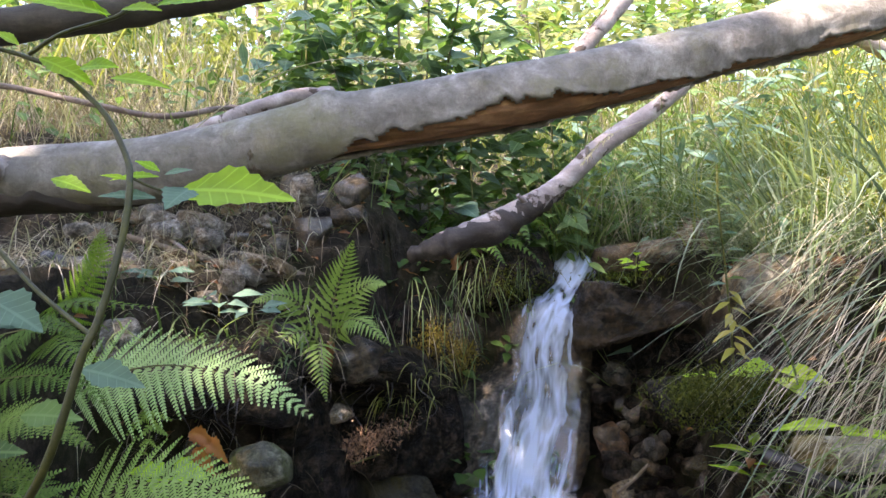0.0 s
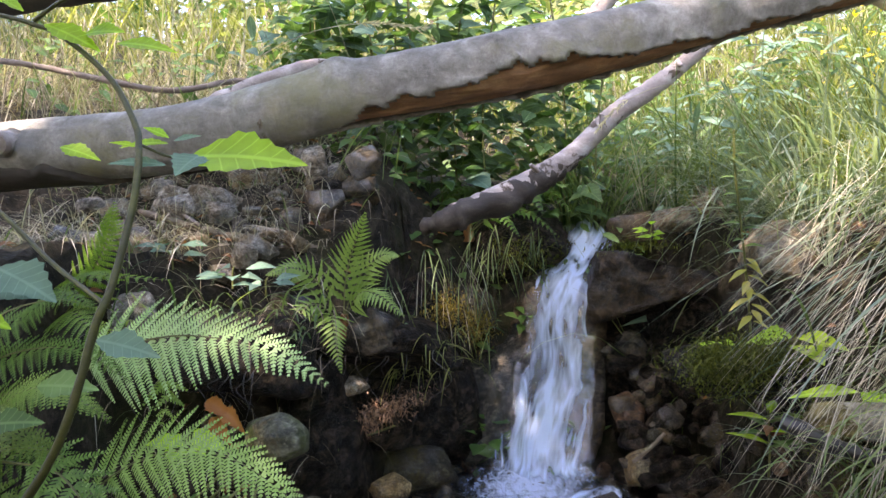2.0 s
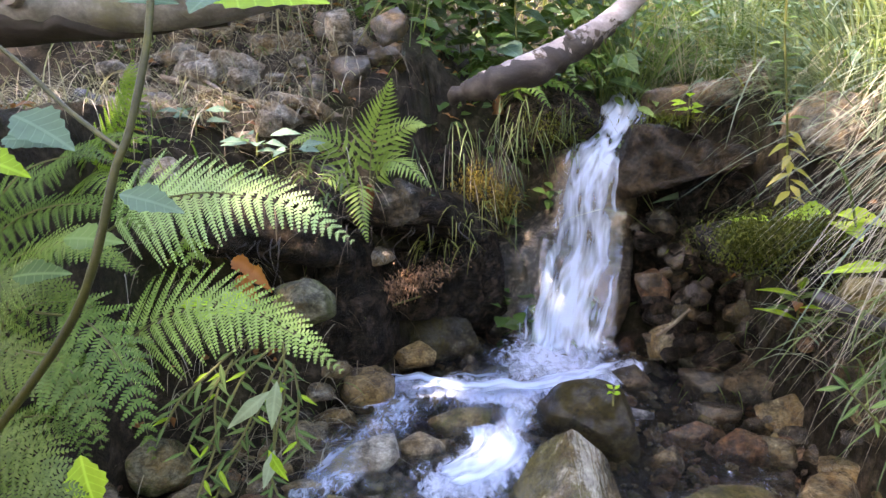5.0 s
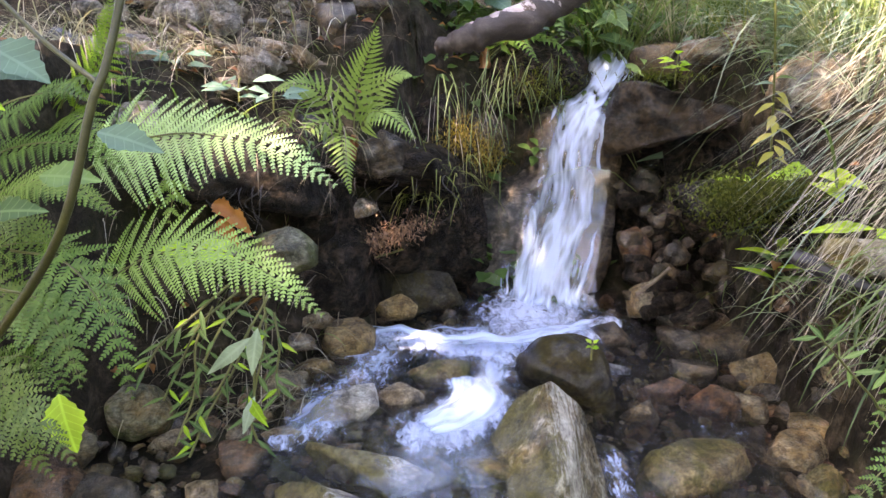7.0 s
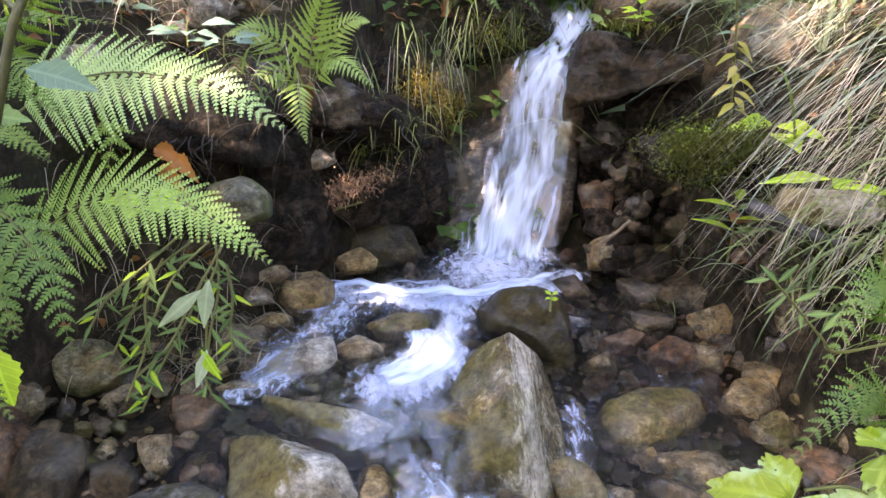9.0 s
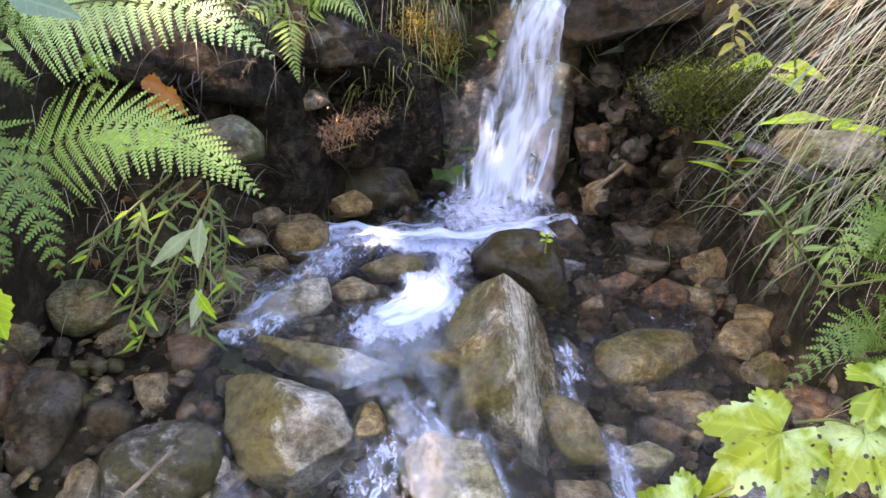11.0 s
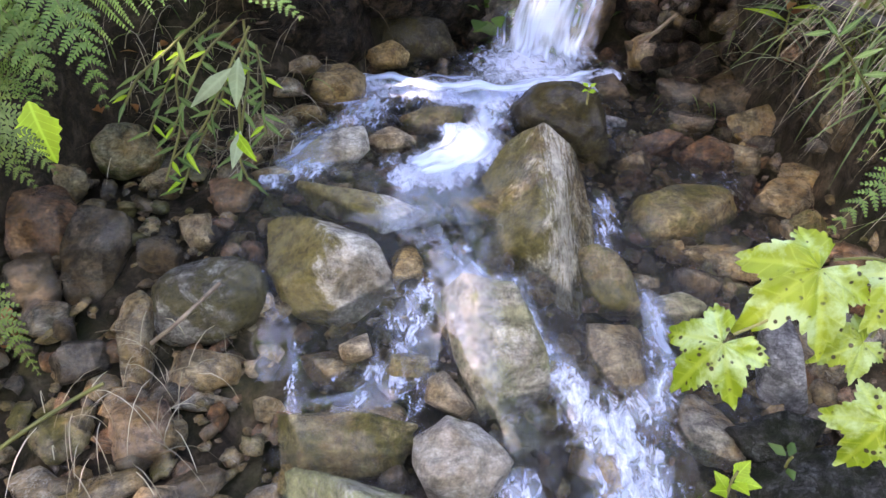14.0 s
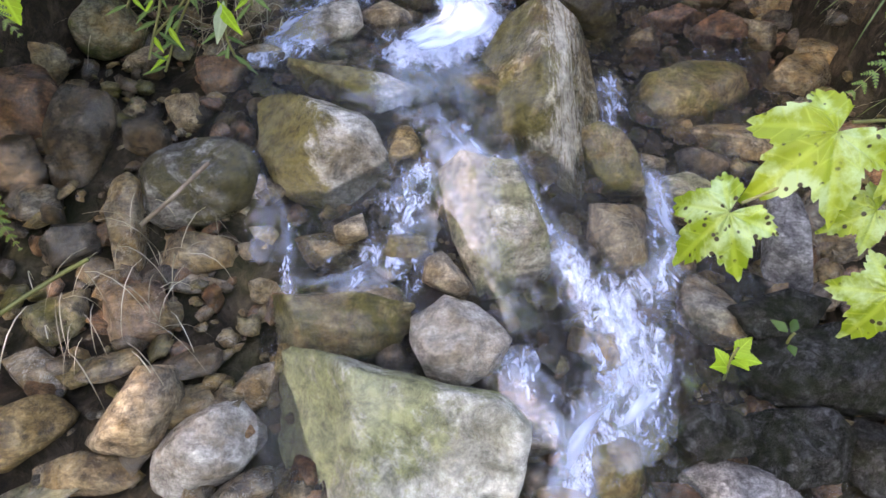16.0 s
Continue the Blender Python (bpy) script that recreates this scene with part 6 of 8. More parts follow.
tube(end, [(0.40, 2.525, 1.79), (0.30, 2.485, 1.728), (0.18, 2.438, 1.660), (0.09, 2.41, 1.624), (0.02, 2.405, 1.600), (-0.05, 2.41, 1.578), (-0.11, 2.43, 1.562)], lambda f: 0.030 + 0.016 * smooth(0.0, 0.35, f) - 0.02 * smooth(0.6, 1.0, f), 8, 20, 0.45, 12)
part("rotten_end", end, BARK_ROT_SHADE, branch, "rotten bark at the lower end, drawn further up for its shade")
for root, way in (((0.50, 2.50, 1.905), (-0.2, -0.35, 0.75)), ((0.27, 2.44, 1.745), (-0.5, -0.5, 0.4)), ((0.78, 2.575, 2.125), (0.1, -0.6, -0.3))):
    stub = Soup()
    tube(stub, [Vector(root) - Vector(way) * 0.02, Vector(root) + Vector(way) * 0.02, Vector(root) + Vector(way) * 0.045], lambda f: 0.012 - 0.006 * f, 4, 9, 0.4, 2)
    part("branch_stub", stub, BARK_SCAB, branch)
rod("dead_branch", [(1.2, 3.2, 3.15), (0.846, 3.0, 2.756), (0.56, 2.9, 2.402), (0.44, 2.87, 2.24)], 0.036, BARK_SCAB, "grey leaning dead branch behind the trunk", "branch", 14, 0.25, 5)


# ---- plants ----
def fern(where, label, fronds, material=FERN, fine=True, pairs=22):
    """A fern: fronds given as (points, width, normal), each a part of its own, rising from a scaly crown."""
    e = thing("fern", where, label, "fern")
    crown = Soup()
    tube(crown, [Vector(where) - Vector((0, 0, 0.03)), Vector(where) + Vector((0, 0, 0.02)), Vector(where) + Vector((0.005, -0.005, 0.045))], lambda f: 0.022 * (1 - 0.5 * f), 4, 10, 0.4, 2)
    part("crown", crown, LEAF_BROWN, e, "brown scaly crown")
    for i, (pts, width, normal, *other) in enumerate(fronds):
        s, rib = Soup(), Soup()
        frond(s, rib, pts, width, normal, pairs, fine, seed=i + int(abs(where[0]) * 100))
        blades = part("frond", s, other[0] if other else material, e)
        part("rib", rib, STALK, blades)
    return e


def arching(base, way, length, rise, n=4):
    """Points of a frond that rises from its base and bends over along way."""
    b, w = Vector(base), Vector(way).normalized()
    return [b + w * (length * f) + Vector((0, 0, rise * (1.9 * f - 2.0 * f * f) * length)) for f in [k / (n - 1) for k in range(n)]]


fern((-0.86, 1.22, land(-0.86, 1.22)), "broad pale green fern leaning out over the stream", [
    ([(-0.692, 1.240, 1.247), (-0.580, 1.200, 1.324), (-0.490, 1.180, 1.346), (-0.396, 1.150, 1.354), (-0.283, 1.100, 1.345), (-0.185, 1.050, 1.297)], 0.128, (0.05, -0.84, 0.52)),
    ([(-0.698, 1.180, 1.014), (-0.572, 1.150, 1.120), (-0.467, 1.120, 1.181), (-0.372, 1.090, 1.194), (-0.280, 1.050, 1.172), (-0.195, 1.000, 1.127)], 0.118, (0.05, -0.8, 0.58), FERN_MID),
    # Low fronds take the deeper green, which carries their shade.
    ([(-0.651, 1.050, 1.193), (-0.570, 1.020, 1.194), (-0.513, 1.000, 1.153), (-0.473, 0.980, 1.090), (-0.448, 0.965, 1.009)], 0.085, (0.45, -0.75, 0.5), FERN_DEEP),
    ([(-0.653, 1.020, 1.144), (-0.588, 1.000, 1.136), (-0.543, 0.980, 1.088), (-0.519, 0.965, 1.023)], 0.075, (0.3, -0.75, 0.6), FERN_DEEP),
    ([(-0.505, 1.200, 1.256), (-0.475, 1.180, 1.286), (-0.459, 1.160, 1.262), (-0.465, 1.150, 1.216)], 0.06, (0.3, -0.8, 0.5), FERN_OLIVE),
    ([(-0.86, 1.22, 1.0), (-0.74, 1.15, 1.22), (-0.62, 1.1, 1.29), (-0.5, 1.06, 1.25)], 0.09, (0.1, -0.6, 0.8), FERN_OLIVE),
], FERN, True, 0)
fern((-0.90, 1.05, land(-0.90, 1.05)), "dense green fern spilling down the bank", [
    ([(-0.86, 1.04, 0.85), (-0.72, 0.99, 1.02), (-0.60, 0.95, 1.02), (-0.515, 0.93, 0.93)], 0.10, (0.3, -0.75, 0.6)),
    ([(-0.86, 1.02, 0.8), (-0.74, 0.98, 0.98), (-0.63, 0.95, 0.99), (-0.56, 0.95, 0.90)], 0.10, (0.3, -0.75, 0.6)),
    ([(-0.88, 1.05, 0.9), (-0.75, 1.04, 1.12), (-0.62, 1.02, 1.12), (-0.53, 1.0, 1.02)], 0.10, (0.3, -0.75, 0.6)),
    ([(-0.88, 1.05, 0.9), (-0.78, 1.06, 1.18), (-0.66, 1.05, 1.24), (-0.55, 1.03, 1.20)], 0.10, (0.2, -0.7, 0.7)),
    ([(-0.86, 1.0, 0.78), (-0.74, 0.92, 0.90), (-0.66, 0.88, 0.86), (-0.60, 0.86, 0.76)], 0.09, (0.4, -0.75, 0.5)),
    ([(-0.80, 0.96, 0.62), (-0.68, 0.86, 0.80), (-0.58, 0.82, 0.80), (-0.525, 0.80, 0.70)], 0.075, (0.4, -0.7, 0.5)),
], FERN_SHADED, True, 0)
fern((-0.345, 2.24, 1.25), "upright green fern growing from a rock ledge", [
    ([(-0.345, 2.24, 1.27), (-0.335, 2.22, 1.40), (-0.305, 2.19, 1.50), (-0.262, 2.14, 1.60)], 0.115, (0.2, -0.9, 0.3)),
    ([(-0.345, 2.23, 1.27), (-0.29, 2.18, 1.36), (-0.23, 2.13, 1.36), (-0.148, 2.08, 1.30)], 0.10, (0.1, -0.6, 0.8)),
    ([(-0.35, 2.24, 1.27), (-0.42, 2.20, 1.40), (-0.48, 2.16, 1.44), (-0.55, 2.12, 1.42)], 0.09, (0.0, -0.8, 0.5)),
    ([(-0.35, 2.22, 1.26), (-0.36, 2.14, 1.30), (-0.345, 2.08, 1.24), (-0.32, 2.03, 1.15)], 0.08, (0.1, -0.8, 0.5)),
    ([(-0.35, 2.24, 1.27), (-0.30, 2.24, 1.40), (-0.23, 2.22, 1.47), (-0.17, 2.2, 1.47)], 0.08, (0.1, -0.8, 0.5)),
    ([(-0.35, 2.24, 1.26), (-0.41, 2.18, 1.33), (-0.47, 2.12, 1.30), (-0.50, 2.1, 1.22)], 0.07, (0.0, -0.8, 0.5)),
], FERN_OLIVE, False, 18)
fern((0.80, 1.10, land(0.80, 1.10)), "green fern at the edge of the stony bank", [
    ([(0.80, 1.10, 0.85), (0.72, 1.08, 1.06), (0.64, 1.06, 1.10), (0.555, 1.01, 0.965)], 0.075, (-0.4, -0.8, 0.4)),
    ([(0.80, 1.12, 0.78), (0.74, 1.12, 0.90), (0.66, 1.10, 0.90), (0.555, 1.05, 0.815)], 0.075, (-0.3, -0.7, 0.6)),
    ([(0.82, 1.06, 0.8), (0.76, 1.0, 0.98), (0.70, 0.96, 0.98), (0.63, 0.93, 0.90)], 0.07, (-0.3, -0.8, 0.4)),
], FERN_DEEP, True, 0)
fern((-0.95, 1.75, 1.32), "yellow-green fern catching the light on the bank", [
    ([(-0.95, 1.72, 1.32), (-0.88, 1.66, 1.42), (-0.80, 1.60, 1.44), (-0.60, 1.55, 1.43)], 0.085, (0.0, -0.5, 0.85)),
    ([(-0.95, 1.72, 1.30), (-0.84, 1.68, 1.44), (-0.77, 1.62, 1.52), (-0.735, 1.58, 1.60)], 0.085, (0.3, -0.9, 0.3)),
    ([(-0.95, 1.7, 1.28), (-0.85, 1.6, 1.36), (-0.75, 1.5, 1.34), (-0.62, 1.45, 1.28)], 0.085, (0.0, -0.6, 0.8)),
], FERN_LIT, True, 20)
fern((-0.98, 1.27, land(-0.98, 1.27)), "green fern crowding the edge of the bank, darkened for its shade", [
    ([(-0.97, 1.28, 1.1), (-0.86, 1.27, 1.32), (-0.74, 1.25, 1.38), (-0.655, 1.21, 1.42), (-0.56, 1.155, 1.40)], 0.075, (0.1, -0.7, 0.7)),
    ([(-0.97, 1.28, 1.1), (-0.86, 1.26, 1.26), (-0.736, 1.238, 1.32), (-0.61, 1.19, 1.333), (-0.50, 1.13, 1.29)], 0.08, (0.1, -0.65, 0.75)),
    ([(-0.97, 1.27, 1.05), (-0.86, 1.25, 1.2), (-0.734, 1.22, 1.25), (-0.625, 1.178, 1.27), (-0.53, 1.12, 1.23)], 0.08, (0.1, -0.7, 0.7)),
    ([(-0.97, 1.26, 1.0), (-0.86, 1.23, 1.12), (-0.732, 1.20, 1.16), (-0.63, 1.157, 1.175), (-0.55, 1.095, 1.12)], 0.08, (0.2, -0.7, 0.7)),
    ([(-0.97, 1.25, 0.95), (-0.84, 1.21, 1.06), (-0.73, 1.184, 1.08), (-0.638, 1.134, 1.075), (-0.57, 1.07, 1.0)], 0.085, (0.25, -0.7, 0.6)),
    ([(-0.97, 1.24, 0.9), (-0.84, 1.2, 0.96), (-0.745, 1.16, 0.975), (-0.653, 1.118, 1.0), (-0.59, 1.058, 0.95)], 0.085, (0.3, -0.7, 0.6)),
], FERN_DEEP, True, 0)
for x, y, n, size in ((0.22, 3.15, 5, 0.45), (0.62, 3.4, 4, 0.42), (-0.75, 2.75, 5, 0.4), (0.05, 2.9, 4, 0.35), (1.0, 3.3, 4, 0.4)):
    rng = random.Random(int(x * 100) + 7)
    z = land(x, y)
    fern((x, y, z), "blue-green fern in the undergrowth behind the brook",
         [(arching((x, y, z), (math.sin(a), -math.cos(a) * 0.7, 0), size * rng.uniform(0.8, 1.1), 0.55), size * 0.26, (0.5 * math.sin(a), -0.5, 0.8)) for a in [2.4 * (k / max(n - 1, 1) - 0.5) + rng.uniform(-0.2, 0.2) for k in range(n)]], FERN_DEEP, False, 15)


def stalk_plant(name, label, category, stalk, radius, leaves, stalk_mat=STALK, leaf_mat=LEAF_MID, teeth=0.1, fold=0.25, curl=0.2, shape=0.42):
    """A stalk with leaves on it; each leaf is a part. leaves: (root, way, normal, length, width)."""
    e = thing(name, stalk[0], label, category)
    s = Soup()
    tube(s, stalk, radius, 8, 7, 0.15, 1)
    part("stem", s, stalk_mat, e)
    for row in leaves:
        root, way, normal, length, width = row[:5]
        s = Soup()
        leaf(s, root, way, normal, length, width, shape, teeth, fold, curl, 14 if teeth else 8)
        part("leaf", s, row[5] if len(row) > 5 else leaf_mat, e)
    return e


# the arching shrub stem; leaf colours paint light from behind (lime) and sky sheen (bluish)
arch = [(-0.95, 1.0, 0.75), (-0.74, 0.93, 0.95), (-0.594, 0.900, 1.107), (-0.495, 0.870, 1.223), (-0.447, 0.850, 1.305), (-0.418, 0.85, 1.402), (-0.401, 0.86, 1.453), (-0.385, 0.88, 1.546), (-0.386, 0.90, 1.613), (-0.401, 0.92, 1.652), (-0.440, 0.94, 1.711), (-0.502, 0.95, 1.765), (-0.544, 0.95, 1.784), (-0.595, 0.96, 1.800), (-0.715, 1.00, 1.830)]
stalk_plant("shrub", "arching brown-green shrub stem with bright serrated leaves", "shrub", arch, lambda f: 0.0065 - 0.0038 * f, [
    ((-0.333, 0.920, 1.605), (0.95, -0.32, 0.03), (0.05, -0.7, 0.7), 0.156, 0.086),
    ((-0.318, 0.920, 1.608), (-0.23, -0.90, -0.38), (0.05, -0.7, 0.7), 0.056, 0.050, LEAF_BLUE),
    ((-0.327, 0.925, 1.601), (0.97, -0.22, 0.07), (0.05, -0.7, 0.7), 0.090, 0.031, LEAF_BLUE),
    ((-0.395, 0.920, 1.619), (-0.92, -0.28, 0.27), (0.05, -0.7, 0.7), 0.035, 0.011),
    ((-0.361, 0.920, 1.596), (-0.94, -0.29, 0.14), (0.05, -0.7, 0.7), 0.068, 0.022, LEAF_BLUE),
    ((-0.358, 0.920, 1.623), (-0.96, 0.25, 0.12), (0.05, -0.7, 0.7), 0.080, 0.018),
    ((-0.357, 0.920, 1.630), (-0.82, -0.31, 0.48), (0.05, -0.7, 0.7), 0.032, 0.016),
    ((-0.351, 0.920, 1.626), (0.95, 0.00, 0.31), (0.05, -0.7, 0.7), 0.034, 0.013, LEAF_BLUE),
    ((-0.523, 0.940, 1.780), (0.91, -0.23, -0.33), (0.05, -0.7, 0.7), 0.085, 0.038),
    ((-0.471, 0.940, 1.767), (0.94, -0.34, 0.08), (0.05, -0.7, 0.7), 0.058, 0.038),
    ((-0.430, 0.940, 1.754), (0.94, -0.34, -0.08), (0.05, -0.7, 0.7), 0.088, 0.031),
    ((-0.427, 0.930, 1.833), (-0.93, -0.28, 0.24), (0.05, -0.7, 0.7), 0.108, 0.049),
    ((-0.432, 0.930, 1.853), (-0.65, -0.34, 0.68), (0.05, -0.7, 0.7), 0.059, 0.050),
    ((-0.421, 0.930, 1.853), (0.54, -0.33, 0.77), (0.05, -0.7, 0.7), 0.061, 0.055),
    ((-0.413, 0.930, 1.840), (0.94, -0.34, 0.02), (0.05, -0.7, 0.7), 0.059, 0.029),
    ((-0.369, 0.930, 1.845), (0.93, -0.34, 0.11), (0.05, -0.7, 0.7), 0.147, 0.070),
    ((-0.366, 0.930, 1.852), (0.63, -0.35, 0.70), (0.05, -0.7, 0.7), 0.057, 0.040),
    ((-0.431, 0.930, 1.830), (-0.24, -0.91, 0.34), (0.05, -0.7, 0.7), 0.022, 0.013),
    ((-0.576, 0.940, 1.809), (-0.75, -0.61, 0.26), (0.05, -0.7, 0.7), 0.033, 0.020),
    ((-0.549, 0.940, 1.797), (-0.64, -0.60, 0.48), (0.05, -0.7, 0.7), 0.033, 0.023),
    ((-0.499, 0.930, 1.622), (0.93, -0.33, -0.19), (0.05, -0.7, 0.7), 0.061, 0.028),
], STALK_DARK, LEAF_LIME, 0.10, 0.22, 0.18, 0.42)
rod("shrub_twig",  [(-0.542, 0.950, 1.788), (-0.497, 0.945, 1.814), (-0.427, 0.930, 1.828), (-0.402, 0.930, 1.840), (-0.366, 0.930, 1.848)], 0.0028, STALK_DARK, "thin brown side twig of the shrub", "twig", 6, 0.1, 3, 6, "stem")
rod("shrub_twig",  [(-0.389, 0.905, 1.621), (-0.361, 0.920, 1.608), (-0.329, 0.920, 1.603)], 0.002, STALK_DARK, "thin green side twig of the shrub", "twig", 6, 0.1, 3, 6, "stem")
stalk_plant("shrub", "slanting green stem of a second shrub", "shrub", [(-0.849, 1.100, 1.698), (-0.659, 1.000, 1.578), (-0.593, 0.970, 1.536), (-0.509, 0.930, 1.475), (-0.426, 0.885, 1.429), (-0.410, 0.870, 1.425)], 0.0032, [
    ((-0.63, 0.98, 1.44), (0.95, -0.3, 0.05), (0, -0.6, 0.8), 0.09, 0.055, LEAF_BLUE),
    ((-0.60, 0.96, 1.47), (0.8, -0.3, -0.25), (0, -0.6, 0.8), 0.10, 0.07, LEAF_BLUE),
    ((-0.66, 0.95, 1.42), (0.9, -0.3, -0.1), (0, -0.6, 0.8), 0.10, 0.05, LEAF_LIME),
    ((-0.535, 1.09, 1.36), (0.95, -0.2, -0.12), (0, -0.7, 0.7), 0.10, 0.055, LEAF_BLUE),
    ((-0.60, 1.05, 1.30), (0.8, -0.3, 0.1), (0, -0.7, 0.7), 0.10, 0.05, LEAF_MID),
    ((-0.66, 1.02, 1.25), (0.8, -0.3, 0.2), (0, -0.7, 0.7), 0.10, 0.045, LEAF_MID),
    ((-0.545, 0.955, 1.02), (0.25, -0.2, -0.9), (0.2, -0.95, 0.1), 0.085, 0.06, LEAF_LIME),
], STALK_DARK)

# sycamore seedling with yellowing leaves
SYC = [(0.503, 0.9, 0.872), (0.387, 0.87, 0.768), (0.575, 0.88, 0.765), (0.60, 0.82, 0.690), (0.60, 0.92, 0.86)]


def sycamore():
    e = thing("sapling", (0.86, 0.98, land(0.86, 0.98)), "sycamore sapling with yellow-green leaves flecked black", "sapling")
    s = Soup()
    tube(s, [(0.86, 0.98, land(0.86, 0.98)), (0.78, 0.96, 0.62), (0.68, 0.94, 0.78), (0.62, 0.93, 0.86)], 0.006, 8, 8, 0.1)
    part("stem", s, STALK, e)
    for i, (root, way, normal, size) in enumerate((
            (SYC[0], (-0.75, -0.30, -0.45), (-0.20, -0.65, 0.75), 0.185),
            (SYC[1], (-0.70, -0.2, -0.65), (-0.45, -0.65, 0.6), 0.15),
            (SYC[4], (0.2, -0.5, -0.3), (0.0, -0.6, 0.8), 0.15),
            (SYC[2], (-0.8, -0.2, -0.35), (-0.1, -0.75, 0.65), 0.10),
            (SYC[3], (-0.5, -0.3, -0.75), (-0.2, -0.7, 0.65), 0.14),
            ((0.62, 0.95, 0.90), (0.8, -0.3, 0.1), (0.2, -0.5, 0.8), 0.17))):
        stalk = Soup()
        tube(stalk, [(0.64, 0.935, 0.83), Vector((0.64, 0.935, 0.83)).lerp(Vector(root), 0.5) + Vector((0, 0, 0.015)), root], 0.0022, 6, 6)
        s = Soup()
        lobed_leaf(s, root, way, normal, size, 0.6, i)
        part("leaf_stalk", stalk, STALK, part("leaf", s, SYCAMORE, e))


sycamore()

# willowherb with yellow lower leaves, on the mossy hummock
rng = random.Random(5)
stem = [(0.858, 2.17, 1.22), (0.846, 2.16, 1.335), (0.83, 2.15, 1.497), (0.806, 2.14, 1.70), (0.80, 2.13, 1.82)]
rows = []
for k in range(34):
    f = k / 33
    z = 1.27 + 0.55 * f
    a = 2.4 * k
    x = 0.855 - 0.055 * f
    low = f < 0.36
    size = (0.072 if low else 0.075) * (1 - 0.4 * f)
    rows.append(((x, 2.15, z), (math.cos(a), -abs(math.sin(a)) * 0.8, -0.25 if low else 0.25), (0, -0.4, 0.9), size, size * 0.36, (LEAF_YELLOW if low else (LEAF_MID if k % 3 else LEAF_BLUE))))
stalk_plant("willowherb", "willowherb with yellowing lower leaves on a mossy stone", "plant", stem, 0.0035, rows, STALK, LEAF_MID, 0.0, 0.3, 0.35)
rows = [((0.83, 1.99, 0.95 + 0.008 * k), (math.cos(2.4 * k), math.sin(2.4 * k) * 0.8 - 0.3, 0.35 - 0.05 * (k % 4)), (0, -0.3, 0.95), 0.11, 0.032, LEAF_BROWN if k in (3, 7) else (LEAF_LIME if k % 2 else LEAF_MID)) for k in range(12)]
stalk_plant("willowherb", "young willowherb rosette on the bank", "plant", [(0.84, 2.02, 0.86), (0.835, 2.0, 0.94), (0.825, 1.98, 1.05)], 0.003, rows, STALK, LEAF_MID, 0.0)

# willow twig that leans into the view from the bank
twig = [(0.86, 1.06, 1.02), (0.66, 0.98, 1.05), (0.52, 0.91, 1.06), (0.48, 0.885, 1.088), (0.42, 0.86, 1.145), (0.395, 0.85, 1.168)]
rows = [((0.415, 0.855, 1.15), (-0.6, -0.2, -0.5), (0, -0.9, 0.4), 0.055, 0.008), ((0.43, 0.865, 1.14), (0.7, -0.1, 0.35), (0, -0.9, 0.4), 0.05, 0.010), ((0.44, 0.87, 1.13), (0.2, -0.1, -0.9), (0, -0.95, 0.2), 0.045, 0.009),
        ((0.45, 0.875, 1.12), (0.8, -0.1, 0.1), (0, -0.9, 0.4), 0.055, 0.011), ((0.40, 0.852, 1.165), (-0.5, -0.1, 0.5), (0, -0.9, 0.4), 0.05, 0.010), ((0.40, 0.852, 1.165), (0.6, -0.1, 0.7), (0, -0.9, 0.4), 0.05, 0.010),
        ((0.48, 0.885, 1.095), (0.5, -0.1, 0.8), (0, -0.9, 0.4), 0.05, 0.011), ((0.39, 0.85, 1.17), (-0.9, -0.1, -0.1), (0, -0.9, 0.4), 0.045, 0.009)]
stalk_plant("willow_twig", "slender willow twig with narrow grey-green leaves", "twig", twig, lambda f: 0.0024 - 0.0014 * f, [(a, b, c, d * 0.62, e * 0.75) for a, b, c, d, e in rows], STALK, LEAF_MID, 0.0, 0.2, 0.15)
for shoot in ([(-0.452, 1.620, 0.986), (-0.444, 1.600, 0.888), (-0.461, 1.580, 0.789), (-0.474, 1.570, 0.699), (-0.461, 1.570, 0.644)],
              [(-0.440, 1.620, 0.974), (-0.495, 1.580, 0.868), (-0.540, 1.550, 0.773), (-0.607, 1.520, 0.705)],
              [(-0.465, 1.620, 0.986), (-0.530, 1.580, 0.919), (-0.574, 1.550, 0.824), (-0.608, 1.530, 0.753)],
              [(-0.503, 1.620, 0.985), (-0.580, 1.580, 0.917), (-0.620, 1.540, 0.827), (-0.641, 1.500, 0.766)],
              [(-0.521, 1.600, 1.003), (-0.605, 1.550, 0.926), (-0.641, 1.500, 0.892), (-0.672, 1.480, 0.836)],
              [(-0.424, 1.600, 0.941), (-0.406, 1.570, 0.874), (-0.411, 1.560, 0.812), (-0.404, 1.550, 0.764)],
              [(-0.475, 1.600, 0.914), (-0.507, 1.570, 0.818), (-0.558, 1.540, 0.724), (-0.591, 1.500, 0.636)],
              [(-0.560, 1.600, 0.950), (-0.588, 1.560, 0.872), (-0.586, 1.540, 0.776), (-0.620, 1.500, 0.662)]):
    rng = random.Random(int(shoot[-1][0] * 1000))
    path = glide(shoot, 8)
    rows = []
    for k in range(3, len(path), 2):
        a = rng.uniform(-1, 1)
        rows.append((path[k], (a, -0.35, -0.55 + 0.4 * rng.random()), (0, -0.85, 0.5), rng.uniform(0.032, 0.065), rng.uniform(0.008, 0.014), LEAF_LIME if k % 7 == 0 else LEAF_MID))
    stalk_plant("willow_shoot", "drooping willow shoot with narrow green leaves", "plant", shoot, 0.003, rows, STALK, LEAF_MID, 0.0, 0.25, 0.25)
